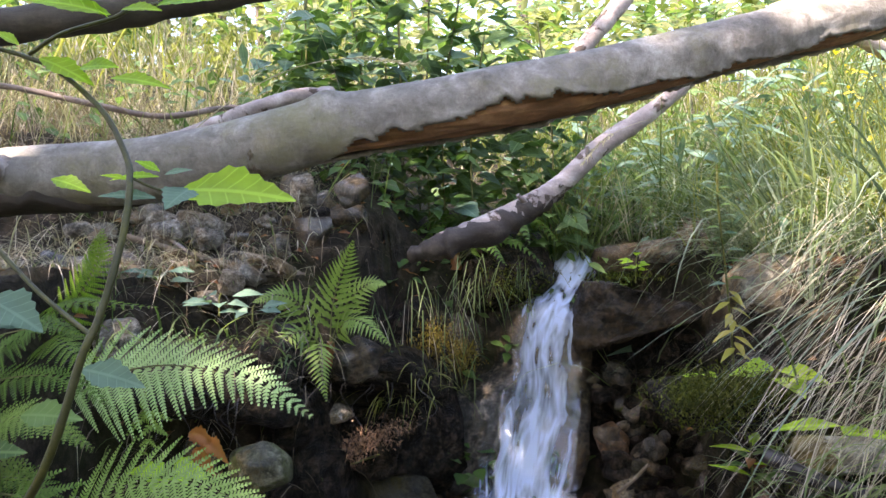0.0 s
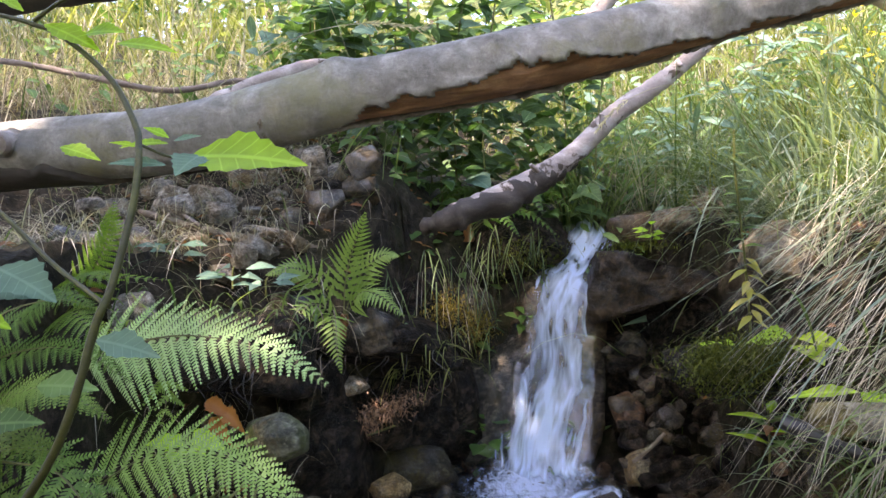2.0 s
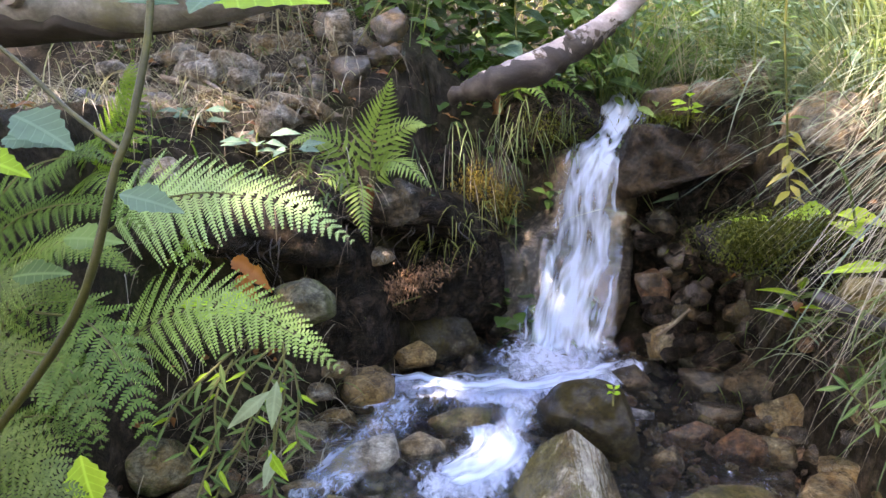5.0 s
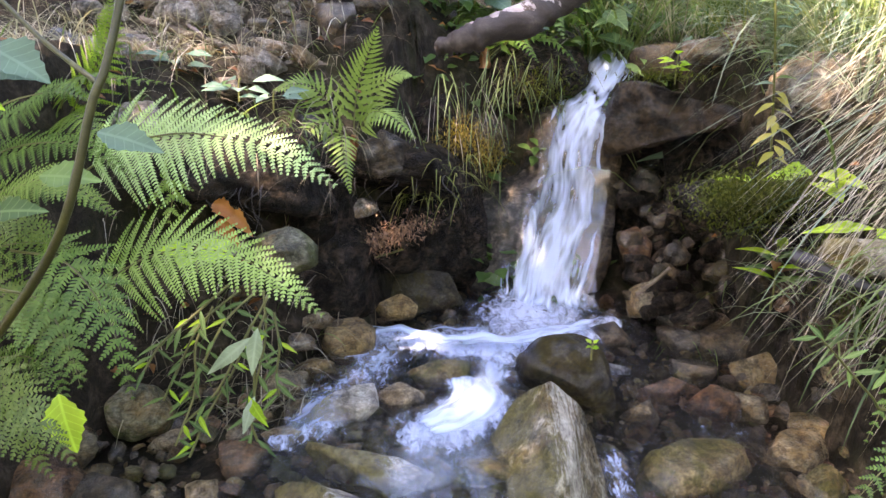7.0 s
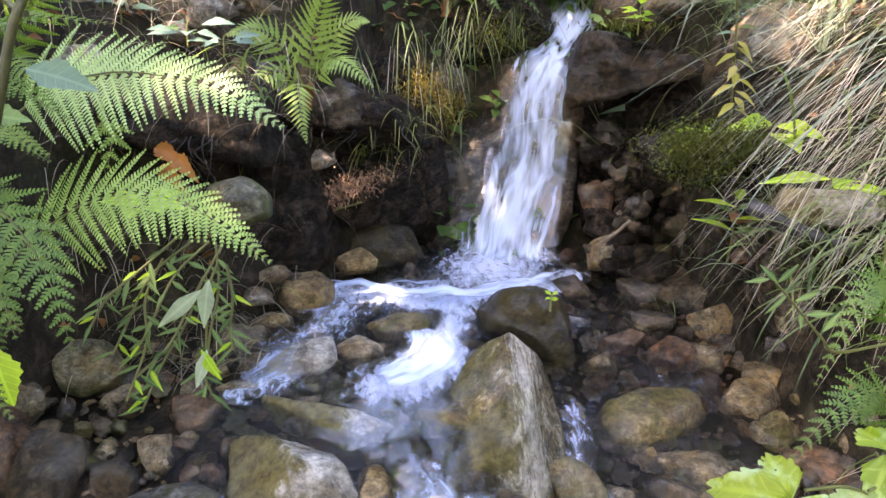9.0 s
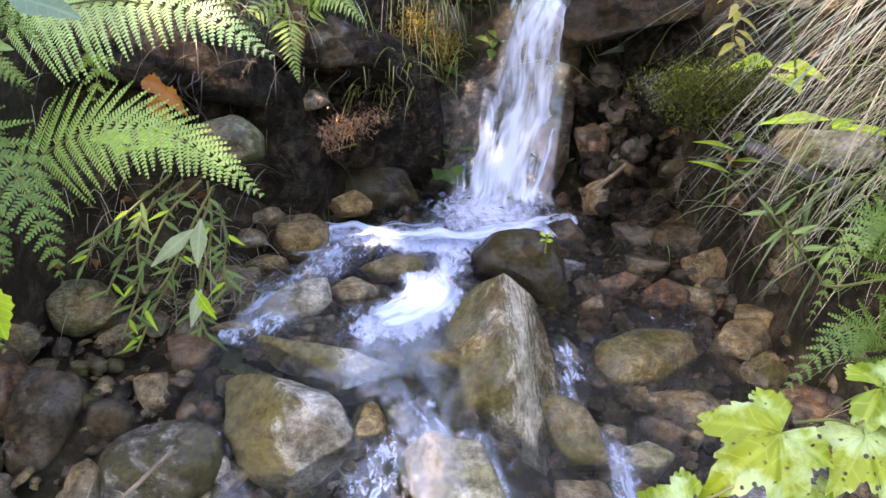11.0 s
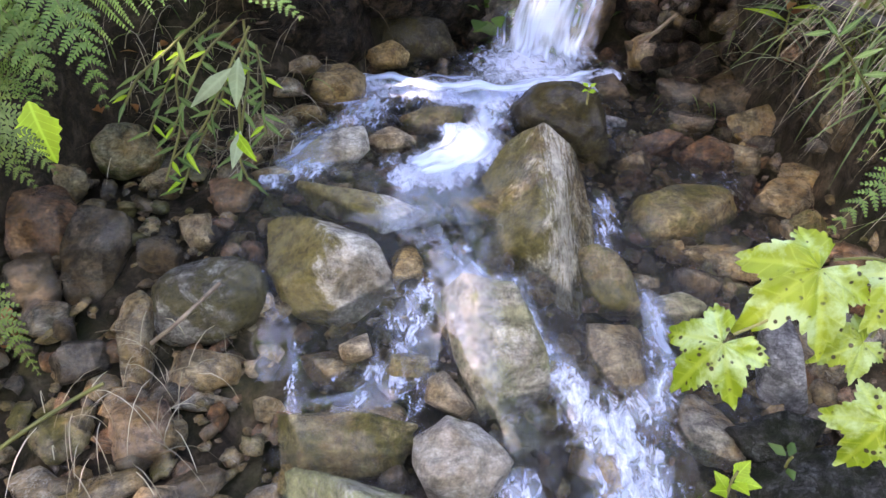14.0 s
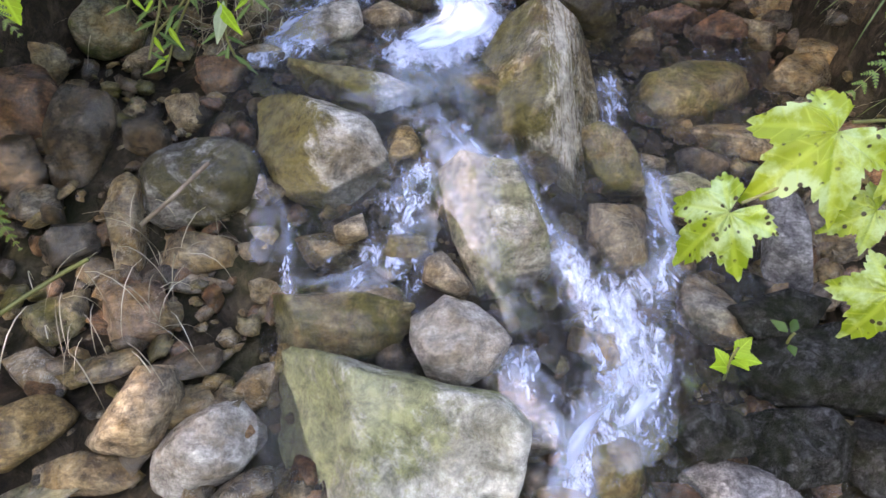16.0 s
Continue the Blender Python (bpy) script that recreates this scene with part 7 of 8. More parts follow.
stalk_plant("willow_shoot", "willow shoot with broad pale drooping leaves", "plant", [(-0.414, 1.500, 0.972), (-0.427, 1.480, 0.929), (-0.433, 1.470, 0.847), (-0.437, 1.470, 0.747)], 0.003, [
    ((-0.435, 1.460, 0.930), (-0.75, -0.2, -0.62), (0.2, -0.9, 0.4), 0.125, 0.034, LEAF_PALE),
    ((-0.421, 1.460, 0.951), (-0.1, -0.3, -0.95), (0.1, -0.95, 0.2), 0.10, 0.036, LEAF_PALE),
    ((-0.432, 1.460, 0.802), (-0.2, -0.3, -0.9), (0.3, -0.9, 0.2), 0.085, 0.03, LEAF_PALE),
    ((-0.444, 1.460, 0.802), (0.5, -0.3, -0.8), (-0.2, -0.9, 0.3), 0.075, 0.028, LEAF_LIME),
], STALK, LEAF_MID, 0.0, 0.2, 0.25)

# scattered single herbs
def herb(where, label, count, size, width, spread, material, up=0.6, seed=0, tall=0.1):
    rng = random.Random(seed)
    x, y, z = where
    rows = []
    for k in range(count):
        a = 2.399 * k + rng.uniform(-0.3, 0.3)
        h = tall * rng.random()
        rows.append(((x + spread * 0.3 * math.cos(a), y + spread * 0.3 * math.sin(a), z + h), (math.cos(a), math.sin(a) - 0.3, rng.uniform(-0.1, up)), (0.2 * math.cos(a), -0.5, 0.9), size * rng.uniform(0.7, 1.15), width * rng.uniform(0.8, 1.1)))
    return stalk_plant("herb", label, "plant", [(x, y, z - 0.03), (x, y, z + tall * 0.5), (x + 0.005, y, z + tall)], 0.0025, rows, STALK, material, 0.08)


herb((0.505, 0.98, 0.36), "small bright green seedling among wet stones", 5, 0.045, 0.032, 0.012, LEAF_LIME, 0.9, 3, 0.05)
herb((0.60, 1.0, 0.40), "small dark green seedling among wet stones", 4, 0.032, 0.022, 0.02, LEAF_DARK, 0.5, 4, 0.03)
herb((-0.60, 1.97, 1.42), "bluish oval leaves creeping over the bank", 8, 0.075, 0.045, 0.12, LEAF_BLUE, 0.3, 5, 0.03)
herb((-0.80, 2.07, 1.47), "bluish oval leaves creeping over the bank", 7, 0.075, 0.05, 0.12, LEAF_BLUE, 0.3, 6, 0.05)
herb((-0.50, 1.93, 1.40), "bluish oval leaves creeping over the bank", 6, 0.07, 0.04, 0.1, LEAF_BLUE, 0.3, 7, 0.02)
herb((0.905, 2.0, 1.2), "broad bright green leaf on the mossy bank", 3, 0.13, 0.11, 0.02, LEAF_LIME, 0.2, 8, 0.04)
herb((0.93, 1.72, 1.12), "bright green dock leaves on the bank", 4, 0.16, 0.05, 0.02, LEAF_LIME, 0.9, 9, 0.03)
herb((0.67, 2.55, 1.50), "small herb on the slab beside the fall", 10, 0.05, 0.03, 0.03, LEAF_LIME, 0.6, 10, 0.07)
herb((0.74, 2.13, 1.19), "trailing small-leaved herb on the hummock", 9, 0.03, 0.022, 0.08, LEAF_LIME, 0.3, 12, 0.04)
herb((-0.17, 2.31, 1.24), "pale drooping leaves below the fern", 4, 0.10, 0.035, 0.02, LEAF_BLUE, -0.8, 13, 0.03)
herb((-0.42, 2.55, 1.66), "small bright herb on the bank", 9, 0.05, 0.03, 0.03, LEAF_MID, 0.7, 14, 0.08)
herb((0.325, 1.83, 0.80), "tiny yellow-green seedling on a boulder", 6, 0.02, 0.012, 0.01, LEAF_LIME, 0.6, 15, 0.015)
herb((-0.60, 1.62, 1.05), "broad green leaves under the ferns", 6, 0.09, 0.06, 0.05, LEAF_LIME, 0.3, 16, 0.04)


# ---- grass ----
def grass(name, label, count, place, length, width, droop, material, seed, toward=(0, 0, 1), spread=0.5, n=5):
    """A stand of grass. place: gives a root from the random source."""
    rng = random.Random(seed)
    s = Soup()
    for _ in range(count):
        x, y, z = place(rng)
        d = Vector(toward) + Vector((rng.gauss(0, spread), rng.gauss(0, spread), 0))
        blade(s, (x, y, z), d, rng.uniform(*length), width * rng.uniform(0.6, 1.3), droop * rng.uniform(0.6, 1.4), n)
    return tagged(build(name, s, material), label, "grass", kind="stuff")


def tussocks(name, label, count, x0, x1, y0, y1, blades, length, width, material, seed):
    """Grass in tussocks, each a spray of blades that arch outward."""
    rng = random.Random(seed)
    s = Soup()
    for _ in range(count):
        cx, cy = rng.uniform(x0, x1), rng.uniform(y0, y1)
        cz = land(cx, cy) - 0.02
        lean = Vector((rng.gauss(0, 0.35), rng.gauss(-0.15, 0.3), 1.0))
        scale = rng.uniform(0.7, 1.2)
        for _ in range(blades):
            a = rng.uniform(0, 6.283)
            out = abs(rng.gauss(0, 0.55))
            d = lean + Vector((math.cos(a) * out, math.sin(a) * out, 0))
            blade(s, (cx + 0.03 * math.cos(a), cy + 0.03 * math.sin(a), cz), d, rng.uniform(*length) * scale, width * rng.uniform(0.5, 1.3), rng.uniform(0.7, 2.4), 6)
    return tagged(build(name, s, material), label, "grass", kind="stuff")


def patch(x0, x1, y0, y1, lift=0.0):
    def place(rng):
        x, y = rng.uniform(x0, x1), rng.uniform(y0, y1)
        return x, y, land(x, y) - 0.02 + lift
    return place


grass("grass_tuft", "long pale dry grass hanging over the sunny bank", 110, lambda r: (r.uniform(1.08, 1.4), r.uniform(1.6, 2.1), r.uniform(1.42, 1.66)), (0.45, 0.85), 0.0022, 0.55, STRAW, 1, (-0.75, -0.30, -0.32), 0.20, 9)
grass("grass_tuft", "grey-green grass hanging over the sunny bank", 45, lambda r: (r.uniform(1.08, 1.4), r.uniform(1.5, 2.2), r.uniform(1.42, 1.66)), (0.4, 0.85), 0.006, 0.8, STRAW_BLUE, 2, (-0.7, -0.30, -0.05), 0.25, 9)
grass("grass_tuft", "pale dry stalks hanging down to the stones", 90, lambda r: (r.uniform(0.92, 1.12), r.uniform(1.3, 1.8), r.uniform(1.15, 1.40)), (0.3, 0.6), 0.0022, 0.7, STRAW, 31, (-0.6, -0.25, -0.35), 0.22, 9)
grass("grass_tuft", "broad green grass beside the bank stones", 60, lambda r: (r.uniform(0.86, 1.05), r.uniform(1.5, 1.9), r.uniform(0.85, 1.05)), (0.15, 0.4), 0.008, 1.6, GRASS, 32, (-0.5, -0.4, 0.5), 0.35, 7)
grass("grass_tuft", "green grass hanging over the sunny bank", 60, lambda r: (r.uniform(0.9, 1.2), r.uniform(1.4, 1.9), r.uniform(1.0, 1.25)), (0.25, 0.5), 0.006, 1.5, GRASS, 3, (-0.6, -0.35, 0.5), 0.3, 8)
grass("grass_tuft", "yellowish sedge hanging beside the fall", 46, lambda r: (r.uniform(0.05, 0.34), r.uniform(2.62, 2.8), r.uniform(1.44, 1.58)), (0.10, 0.24), 0.0035, 1.2, GRASS, 4, (-0.1, -0.35, -0.5), 0.25, 7)
grass("grass_tuft", "dry sedge hanging below the branch", 16, lambda r: (r.uniform(-0.22, 0.08), r.uniform(2.42, 2.6), r.uniform(1.3, 1.5)), (0.12, 0.34), 0.0022, 1.2, STRAW, 5, (0.05, -0.35, -0.6), 0.25, 7)
grass("grass_tuft", "green sedge hanging from the ledge", 60, lambda r: (r.uniform(-0.24, 0.12), r.uniform(2.42, 2.62), r.uniform(1.22, 1.5)), (0.10, 0.26), 0.0035, 1.2, GRASS, 51, (0, -0.4, -0.5), 0.28, 7)
grass("grass_tuft", "golden grass on the mossy ledge", 70, lambda r: (r.uniform(-0.2, 0.0), r.uniform(2.28, 2.45), r.uniform(1.08, 1.24)), (0.08, 0.22), 0.004, 2.0, GRASS_LIT, 6, (0, -0.5, 0.2), 0.4, 6)
tussocks("grass", "arching green grass tussocks on the slope beyond the brook", 60, 0.5, 3.2, 2.8, 4.8, 30, (0.35, 0.8), 0.008, GRASS, 7)
tussocks("grass", "sunlit yellow-green grass tussocks on the slope", 46, 0.4, 3.2, 2.75, 5.0, 28, (0.35, 0.8), 0.006, GRASS_LIT, 8)
tussocks("grass", "bluish green grass tussocks on the slope", 26, 0.9, 3.2, 2.7, 4.2, 26, (0.3, 0.7), 0.008, STRAW_BLUE, 27)
tussocks("grass", "dry bent grass tussocks on the slope", 22, 0.5, 3.0, 2.8, 4.5, 22, (0.4, 0.8), 0.004, STRAW, 28)
grass("grass", "dry straw on the straw-covered slope", 1100, patch(-2.6, -0.45, 2.55, 4.4), (0.25, 0.7), 0.0035, 1.3, STRAW, 9, (0, -0.2, 0.8), 0.55)
grass("grass", "brown dead stalks tangled on the slope", 1500, patch(-2.6, -0.45, 2.55, 4.4), (0.25, 0.65), 0.004, 1.5, STRAW_DARK, 91, (0.1, -0.3, 0.5), 0.75)
grass("grass", "thin green grass on the straw-covered slope", 350, patch(-2.4, -0.2, 2.5, 4.2), (0.2, 0.5), 0.005, 1.0, GRASS, 10, (0, -0.1, 1), 0.4)
grass("grass", "dead grass matted over the earth bank", 900, patch(-1.4, -0.25, 1.75, 2.75, 0.03), (0.08, 0.26), 0.0025, 1.8, STRAW_DARK, 21, (0, -0.6, 0.3), 0.6)
grass("grass", "low green sprigs on the earth bank", 420, patch(-1.3, -0.3, 1.8, 2.7), (0.05, 0.16), 0.005, 1.4, GRASS, 22, (0, -0.4, 0.8), 0.5)
grass("grass", "dry matted grass on the steep bank", 900, patch(-1.3, -0.4, 1.75, 2.7, 0.03), (0.10, 0.30), 0.0028, 1.6, STRAW, 11, (0, -0.5, 0.5), 0.5)
grass("grass", "pale meadow grass further up the slope", 1800, patch(-4, 5, 4.4, 8.0), (0.4, 0.9), 0.012, 0.8, GRASS_LIT, 12, (0, -0.1, 1), 0.35, 4)
grass("grass", "dry meadow grass further up the slope", 1700, patch(-4, 5, 4.2, 8.0), (0.4, 0.9), 0.010, 0.9, STRAW, 13, (0, -0.1, 1), 0.4, 4)
tussocks("grass", "long grey-green tussocks on the rim of the bank", 22, 0.98, 1.75, 1.7, 2.9, 34, (0.35, 0.75), 0.008, STRAW_BLUE, 33)
tussocks("grass", "sunlit grass tussocks on the rim of the bank", 16, 0.95, 1.7, 1.8, 2.9, 28, (0.3, 0.6), 0.006, GRASS_LIT, 34)
grass("grass", "dead grass and roots hanging from the ledge", 90, lambda r: (r.uniform(-0.9, -0.3), r.uniform(1.78, 1.95), r.uniform(1.2, 1.36)), (0.08, 0.25), 0.0022, 2.6, STRAW_DARK, 36, (0, -0.5, 0.1), 0.5)
grass("grass", "green sprigs on the ledge", 90, lambda r: (r.uniform(-0.9, -0.35), r.uniform(1.8, 2.0), r.uniform(1.25, 1.36)), (0.06, 0.18), 0.006, 1.6, GRASS, 37, (0, -0.5, 0.6), 0.5)
grass("grass", "grass on the rim of the sunny bank", 400, patch(0.95, 1.7, 2.2, 3.0), (0.2, 0.5), 0.006, 1.3, STRAW_BLUE, 14, (-0.3, -0.3, 0.8), 0.4)
grass("grass", "green grass hanging behind the slab", 220, patch(0.72, 1.2, 2.4, 2.9), (0.12, 0.3), 0.005, 1.8, GRASS, 52, (-0.2, -0.5, 0.6), 0.5)
grass("grass", "green grass at the lip of the fall", 260, patch(0.5, 1.1, 2.95, 3.4), (0.15, 0.4), 0.006, 1.2, GRASS, 15, (0, -0.2, 0.8), 0.4)
grass("grass", "green grass and sedge over the foot of the sunny bank", 260, lambda r: (lambda y: (1.02 + 0.2 * (2.3 - y) / 1.1 + r.uniform(-0.06, 0.1), y, land(1.05, y) + r.uniform(0.02, 0.2)))(r.uniform(1.2, 2.3)), (0.12, 0.32), 0.005, 1.8, GRASS, 61, (-0.5, -0.4, 0.3), 0.45, 7)
grass("grass", "dry stalks over the foot of the sunny bank", 120, lambda r: (lambda y: (1.04 + 0.2 * (2.3 - y) / 1.1 + r.uniform(-0.06, 0.1), y, land(1.08, y) + r.uniform(0.05, 0.25)))(r.uniform(1.2, 2.3)), (0.2, 0.5), 0.0022, 0.9, STRAW, 62, (-0.6, -0.35, -0.2), 0.35, 7)
grass("grass", "wisps of dry grass and roots on the wet stones", 60, lambda r: (r.uniform(-0.62, -0.40), r.uniform(0.85, 1.25), r.uniform(0.42, 0.56)), (0.06, 0.16), 0.0018, 2.5, STRAW, 16, (0.1, -0.4, 0.1), 0.5)
grass("rootlets", "fine reddish rootlets hanging in the hollow", 1700, lambda r: (lambda q: (-0.275 + 0.10 * q, r.uniform(2.22, 2.28), 0.975 + 0.04 * q + r.gauss(0, 0.022)))(r.gauss(0, 0.8)), (0.008, 0.022), 0.004, 2.5, ROOTS, 17, (0.1, -0.5, 0.1), 0.9)


def seedhead(points, length, seed, label="dry grass stem bent under its pale seed head"):
    rng = random.Random(seed)
    e = thing("seed_grass", points[0], label, "grass", "seeding grass stems")
    s = Soup()
    tube(s, points, lambda f: 0.0014 * (1 - 0.5 * f), 8, 5)
    part("stem", s, STRAW, e)
    s = Soup()
    path = glide(points, 10)
    cut = [p for p in path if (p - path[-1]).length < length]
    for p in cut:
        for _ in range(5):
            d = (path[-1] - path[-6]).normalized() + Vector((rng.gauss(0, 0.35), rng.gauss(0, 0.35), rng.gauss(0, 0.3)))
            leaf(s, p, d, (rng.gauss(0, 1), -1, rng.gauss(0, 1)), rng.uniform(0.012, 0.024), 0.004, 0.4, 0, 0.3, 0.1, 3)
    part("seed_head", s, SEED, e)


seedhead([(-0.95, 2.55, 1.85), (-0.96, 2.45, 2.25), (-0.925, 2.40, 2.42), (-0.915, 2.38, 2.36), (-0.91, 2.38, 2.24)], 0.16, 1)
seedhead([(-0.85, 2.6, 1.9), (-0.87, 2.5, 2.3), (-0.85, 2.42, 2.46), (-0.84, 2.40, 2.42), (-0.835, 2.40, 2.33)], 0.12, 2)
seedhead([(-0.30, 2.75, 1.85), (-0.38, 2.6, 2.2), (-0.45, 2.5, 2.38), (-0.51, 2.42, 2.38), (-0.54, 2.40, 2.30)], 0.10, 3)
seedhead([(-0.62, 1.55, 1.72), (-0.45, 1.48, 1.84), (-0.30, 1.42, 1.90), (-0.17, 1.36, 1.905), (-0.06, 1.33, 1.885)], 0.12, 4)
seedhead([(1.05, 2.5, 1.75), (0.85, 2.3, 1.95), (0.65, 2.2, 1.97), (0.48, 2.1, 1.90), (0.40, 2.08, 1.82)], 0.14, 5)
seedhead([(1.5, 2.4, 1.9), (1.25, 2.3, 2.05), (1.02, 2.2, 2.06), (0.85, 2.15, 2.0)], 0.12, 6)

# ---- moss ----
def moss(name, label, spots, material, seed):
    rng = random.Random(seed)
    s = Soup()
    for (x, y, z), r, count in spots:
        for _ in range(count):
            a, b = rng.gauss(0, 0.5), rng.gauss(0, 0.5)
            root = (x + a * r[0], y + rng.uniform(-1, 0.2) * r[1], z + b * r[2])
            blade(s, root, (rng.gauss(0, 0.5), -0.6, rng.gauss(0.4, 0.5)), rng.uniform(0.008, 0.022), 0.004, 0.8, 2)
    return tagged(build(name, s, material), label, "moss", kind="stuff")


moss("moss", "deep green moss on the hummock", [((0.70, 2.05, 1.17), (0.08, 0.10, 0.05), 1800), ((0.78, 2.03, 1.19), (0.17, 0.12, 0.055), 4200), ((0.74, 2.04, 1.12), (0.13, 0.08, 0.05), 1200)], MOSS, 1)
moss("moss", "deep green moss down the bank", [((0.93, 1.90, 1.05), (0.10, 0.10, 0.10), 900), ((0.98, 1.85, 0.92), (0.08, 0.10, 0.08), 500)], MOSS, 4)
moss("moss", "golden moss beside the fall", [((0.07, 2.60, 1.22), (0.06, 0.06, 0.06), 700), ((-0.02, 2.56, 1.28), (0.07, 0.06, 0.06), 600), ((-0.09, 2.48, 1.2), (0.06, 0.06, 0.08), 500)], MOSS_GOLD, 2)
moss("moss", "dark moss on the lip of the fall", [((0.26, 2.80, 1.46), (0.16, 0.08, 0.08), 800), ((0.60, 2.45, 1.49), (0.15, 0.10, 0.02), 300)], MOSS, 3)


# ---- undergrowth and wood behind ----
def leafage(name, label, count, place, size, material, seed, slim=0.55):
    rng = random.Random(seed)
    s = Soup()
    for _ in range(count):
        root = place(rng)
        a = rng.uniform(0, 6.28)
        ln = rng.uniform(*size)
        leaf(s, root, (math.cos(a), math.sin(a) * 0.8 - 0.3, rng.uniform(-0.5, 0.25)), (rng.gauss(0, 0.3), -0.5 + rng.gauss(0, 0.3), 0.9), ln, ln * slim * rng.uniform(0.8, 1.2), 0.38, 0.0, 0.2, 0.25, 4)
    return tagged(build(name, s, material), label, "undergrowth", kind="stuff")


def bushy(x0, x1, y0, y1, tall):
    def place(rng):
        x, y = rng.uniform(x0, x1), rng.uniform(y0, y1)
        h = tall * rng.random() ** 0.7 * (0.65 + 0.5 * noise.noise((x * 2.2, y * 2.2, 1)))
        return x, y, land(x, y) + h
    return place


leafage("undergrowth", "broad-leaved green herbs behind the trunk", 900, bushy(-0.75, 0.75, 2.85, 3.6, 1.1), (0.05, 0.11), LEAF_MID, 1)
leafage("undergrowth", "dark green herbs low behind the trunk", 500, bushy(-0.5, 0.4, 2.6, 3.1, 0.45), (0.04, 0.08), LEAF_DARK, 2, 0.75)
leafage("undergrowth", "bluish herbs on the slope", 500, bushy(-1.0, 2.6, 2.9, 4.2, 0.8), (0.06, 0.13), LEAF_BLUE, 3, 0.4)
leafage("undergrowth", "green herbs on the sunny slope", 700, bushy(0.7, 2.8, 2.8, 4.4, 0.7), (0.05, 0.12), LEAF_MID, 4, 0.3)
leafage("undergrowth", "leafy herbs on the far slope", 170, bushy(-2.4, -0.7, 2.7, 3.8, 0.5), (0.05, 0.10), LEAF_MID, 5)
leafage("undergrowth", "broad bluish leaves standing behind the trunk", 130, bushy(-0.75, 0.2, 2.85, 3.2, 1.0), (0.09, 0.14), LEAF_BLUE, 41, 0.8)
leafage("undergrowth", "broad green leaves standing behind the trunk", 420, bushy(-0.75, 0.55, 2.9, 3.4, 1.3), (0.09, 0.15), LEAF_MID, 42, 0.8)
leafage("undergrowth", "tall green herbs further up the slope", 1000, bushy(-4.5, 5.5, 4.2, 6.0, 2.0), (0.09, 0.17), LEAF_MID, 43, 0.5)
leafage("undergrowth", "yellow-green thicket up the slope", 2600, bushy(-5, 6, 5.0, 9.0, 2.4), (0.08, 0.18), LEAF_FAR, 6)
leafage("undergrowth", "green thicket up the slope", 1800, bushy(-6, 7, 6.0, 10.0, 2.4), (0.12, 0.26), LEAF_MID, 7)
leafage("undergrowth", "pale sunlit leaves high up the slope", 2600, bushy(-9, 10, 8.0, 12.0, 2.6), (0.2, 0.38), LEAF_FAR, 17)
leafage("undergrowth", "long bluish leaves among the sunny grass", 220, bushy(0.75, 2.4, 2.75, 3.6, 0.8), (0.1, 0.2), LEAF_BLUE, 45, 0.22)
leafage("undergrowth", "pale wood in the distance", 2600, bushy(-13, 14, 12.0, 15.0, 3.2), (0.3, 0.6), LEAF_FAR, 44, 0.7)
leafage("undergrowth", "yellow flowers and leaves in the sun", 220, bushy(1.5, 2.2, 2.7, 3.2, 0.9), (0.025, 0.045), FLOWER, 8)
leafage("undergrowth", "pale herbs on the rim of the bank", 260, bushy(0.95, 1.7, 2.2, 3.0, 0.45), (0.04, 0.09), LEAF_BLUE, 35, 0.35)
for k in range(14):
    rng = random.Random(k + 40)
    x, y = rng.uniform(-0.7, 0.6), rng.uniform(2.95, 3.5)
    z = land(x, y)
    h = rng.uniform(0.7, 1.3)
    rod("herb_stalk", [(x, y, z), (x + rng.uniform(-0.03, 0.03), y, z + h * 0.5), (x + rng.uniform(-0.08, 0.08), y, z + h)], 0.004, STALK, "upright green stalk in the undergrowth", "stalk", 6, 0.1, k, 5, "stem")


def far_trees():
    rng = random.Random(77)
    for k in range(20):
        x, y = rng.uniform(-8, 10), rng.uniform(10, 19)
        z = land(x, y)
        r = rng.uniform(0.05, 0.11)
        e = thing("tree", (x, y, z - 0.1), "slender forest tree far up the slope", "tree", "trees up the slope")
        s = Soup()
        top = Vector((x + rng.uniform(-0.5, 0.5), y + rng.uniform(-0.5, 0.5), z + rng.uniform(7, 10)))
        tube(s, [(x, y, z - 0.1), Vector((x, y, z)).lerp(top, 0.4) + Vector((rng.uniform(-0.1, 0.1), 0, 0)), top], lambda f: r * (1 - 0.6 * f), 8, 10, 0.12, k)
        part("trunk", s, TRUNK_FAR, e)
        s = Soup()
        for _ in range(90):
            h = rng.uniform(0.42, 1.0)
            p = Vector((x, y, z)).lerp(top, h) + Vector((rng.gauss(0, 0.75), rng.gauss(0, 0.75), rng.gauss(0, 0.4)))
            a = rng.uniform(0, 6.28)
            ln = rng.uniform(0.16, 0.34)
            leaf(s, p, (math.cos(a), math.sin(a), rng.uniform(-0.6, 0.2)), (rng.gauss(0, 0.4), rng.gauss(0, 0.4), 1), ln, ln * 0.6, 0.4, 0, 0.2, 0.2, 3)
        for _ in range(5):
            h = rng.uniform(0.4, 0.8)
            b = Vector((x, y, z)).lerp(top, h)
            tube(s, [b, b + Vector((rng.uniform(-0.8, 0.8), rng.uniform(-0.8, 0.8), 0.5)), b + Vector((rng.uniform(-1.4, 1.4), rng.uniform(-1.4, 1.4), 0.8))], lambda f: 0.025 * (1 - 0.8 * f), 4, 5)
        part("crown", s, LEAF_FAR if k % 2 else LEAF_MID, e)


far_trees()


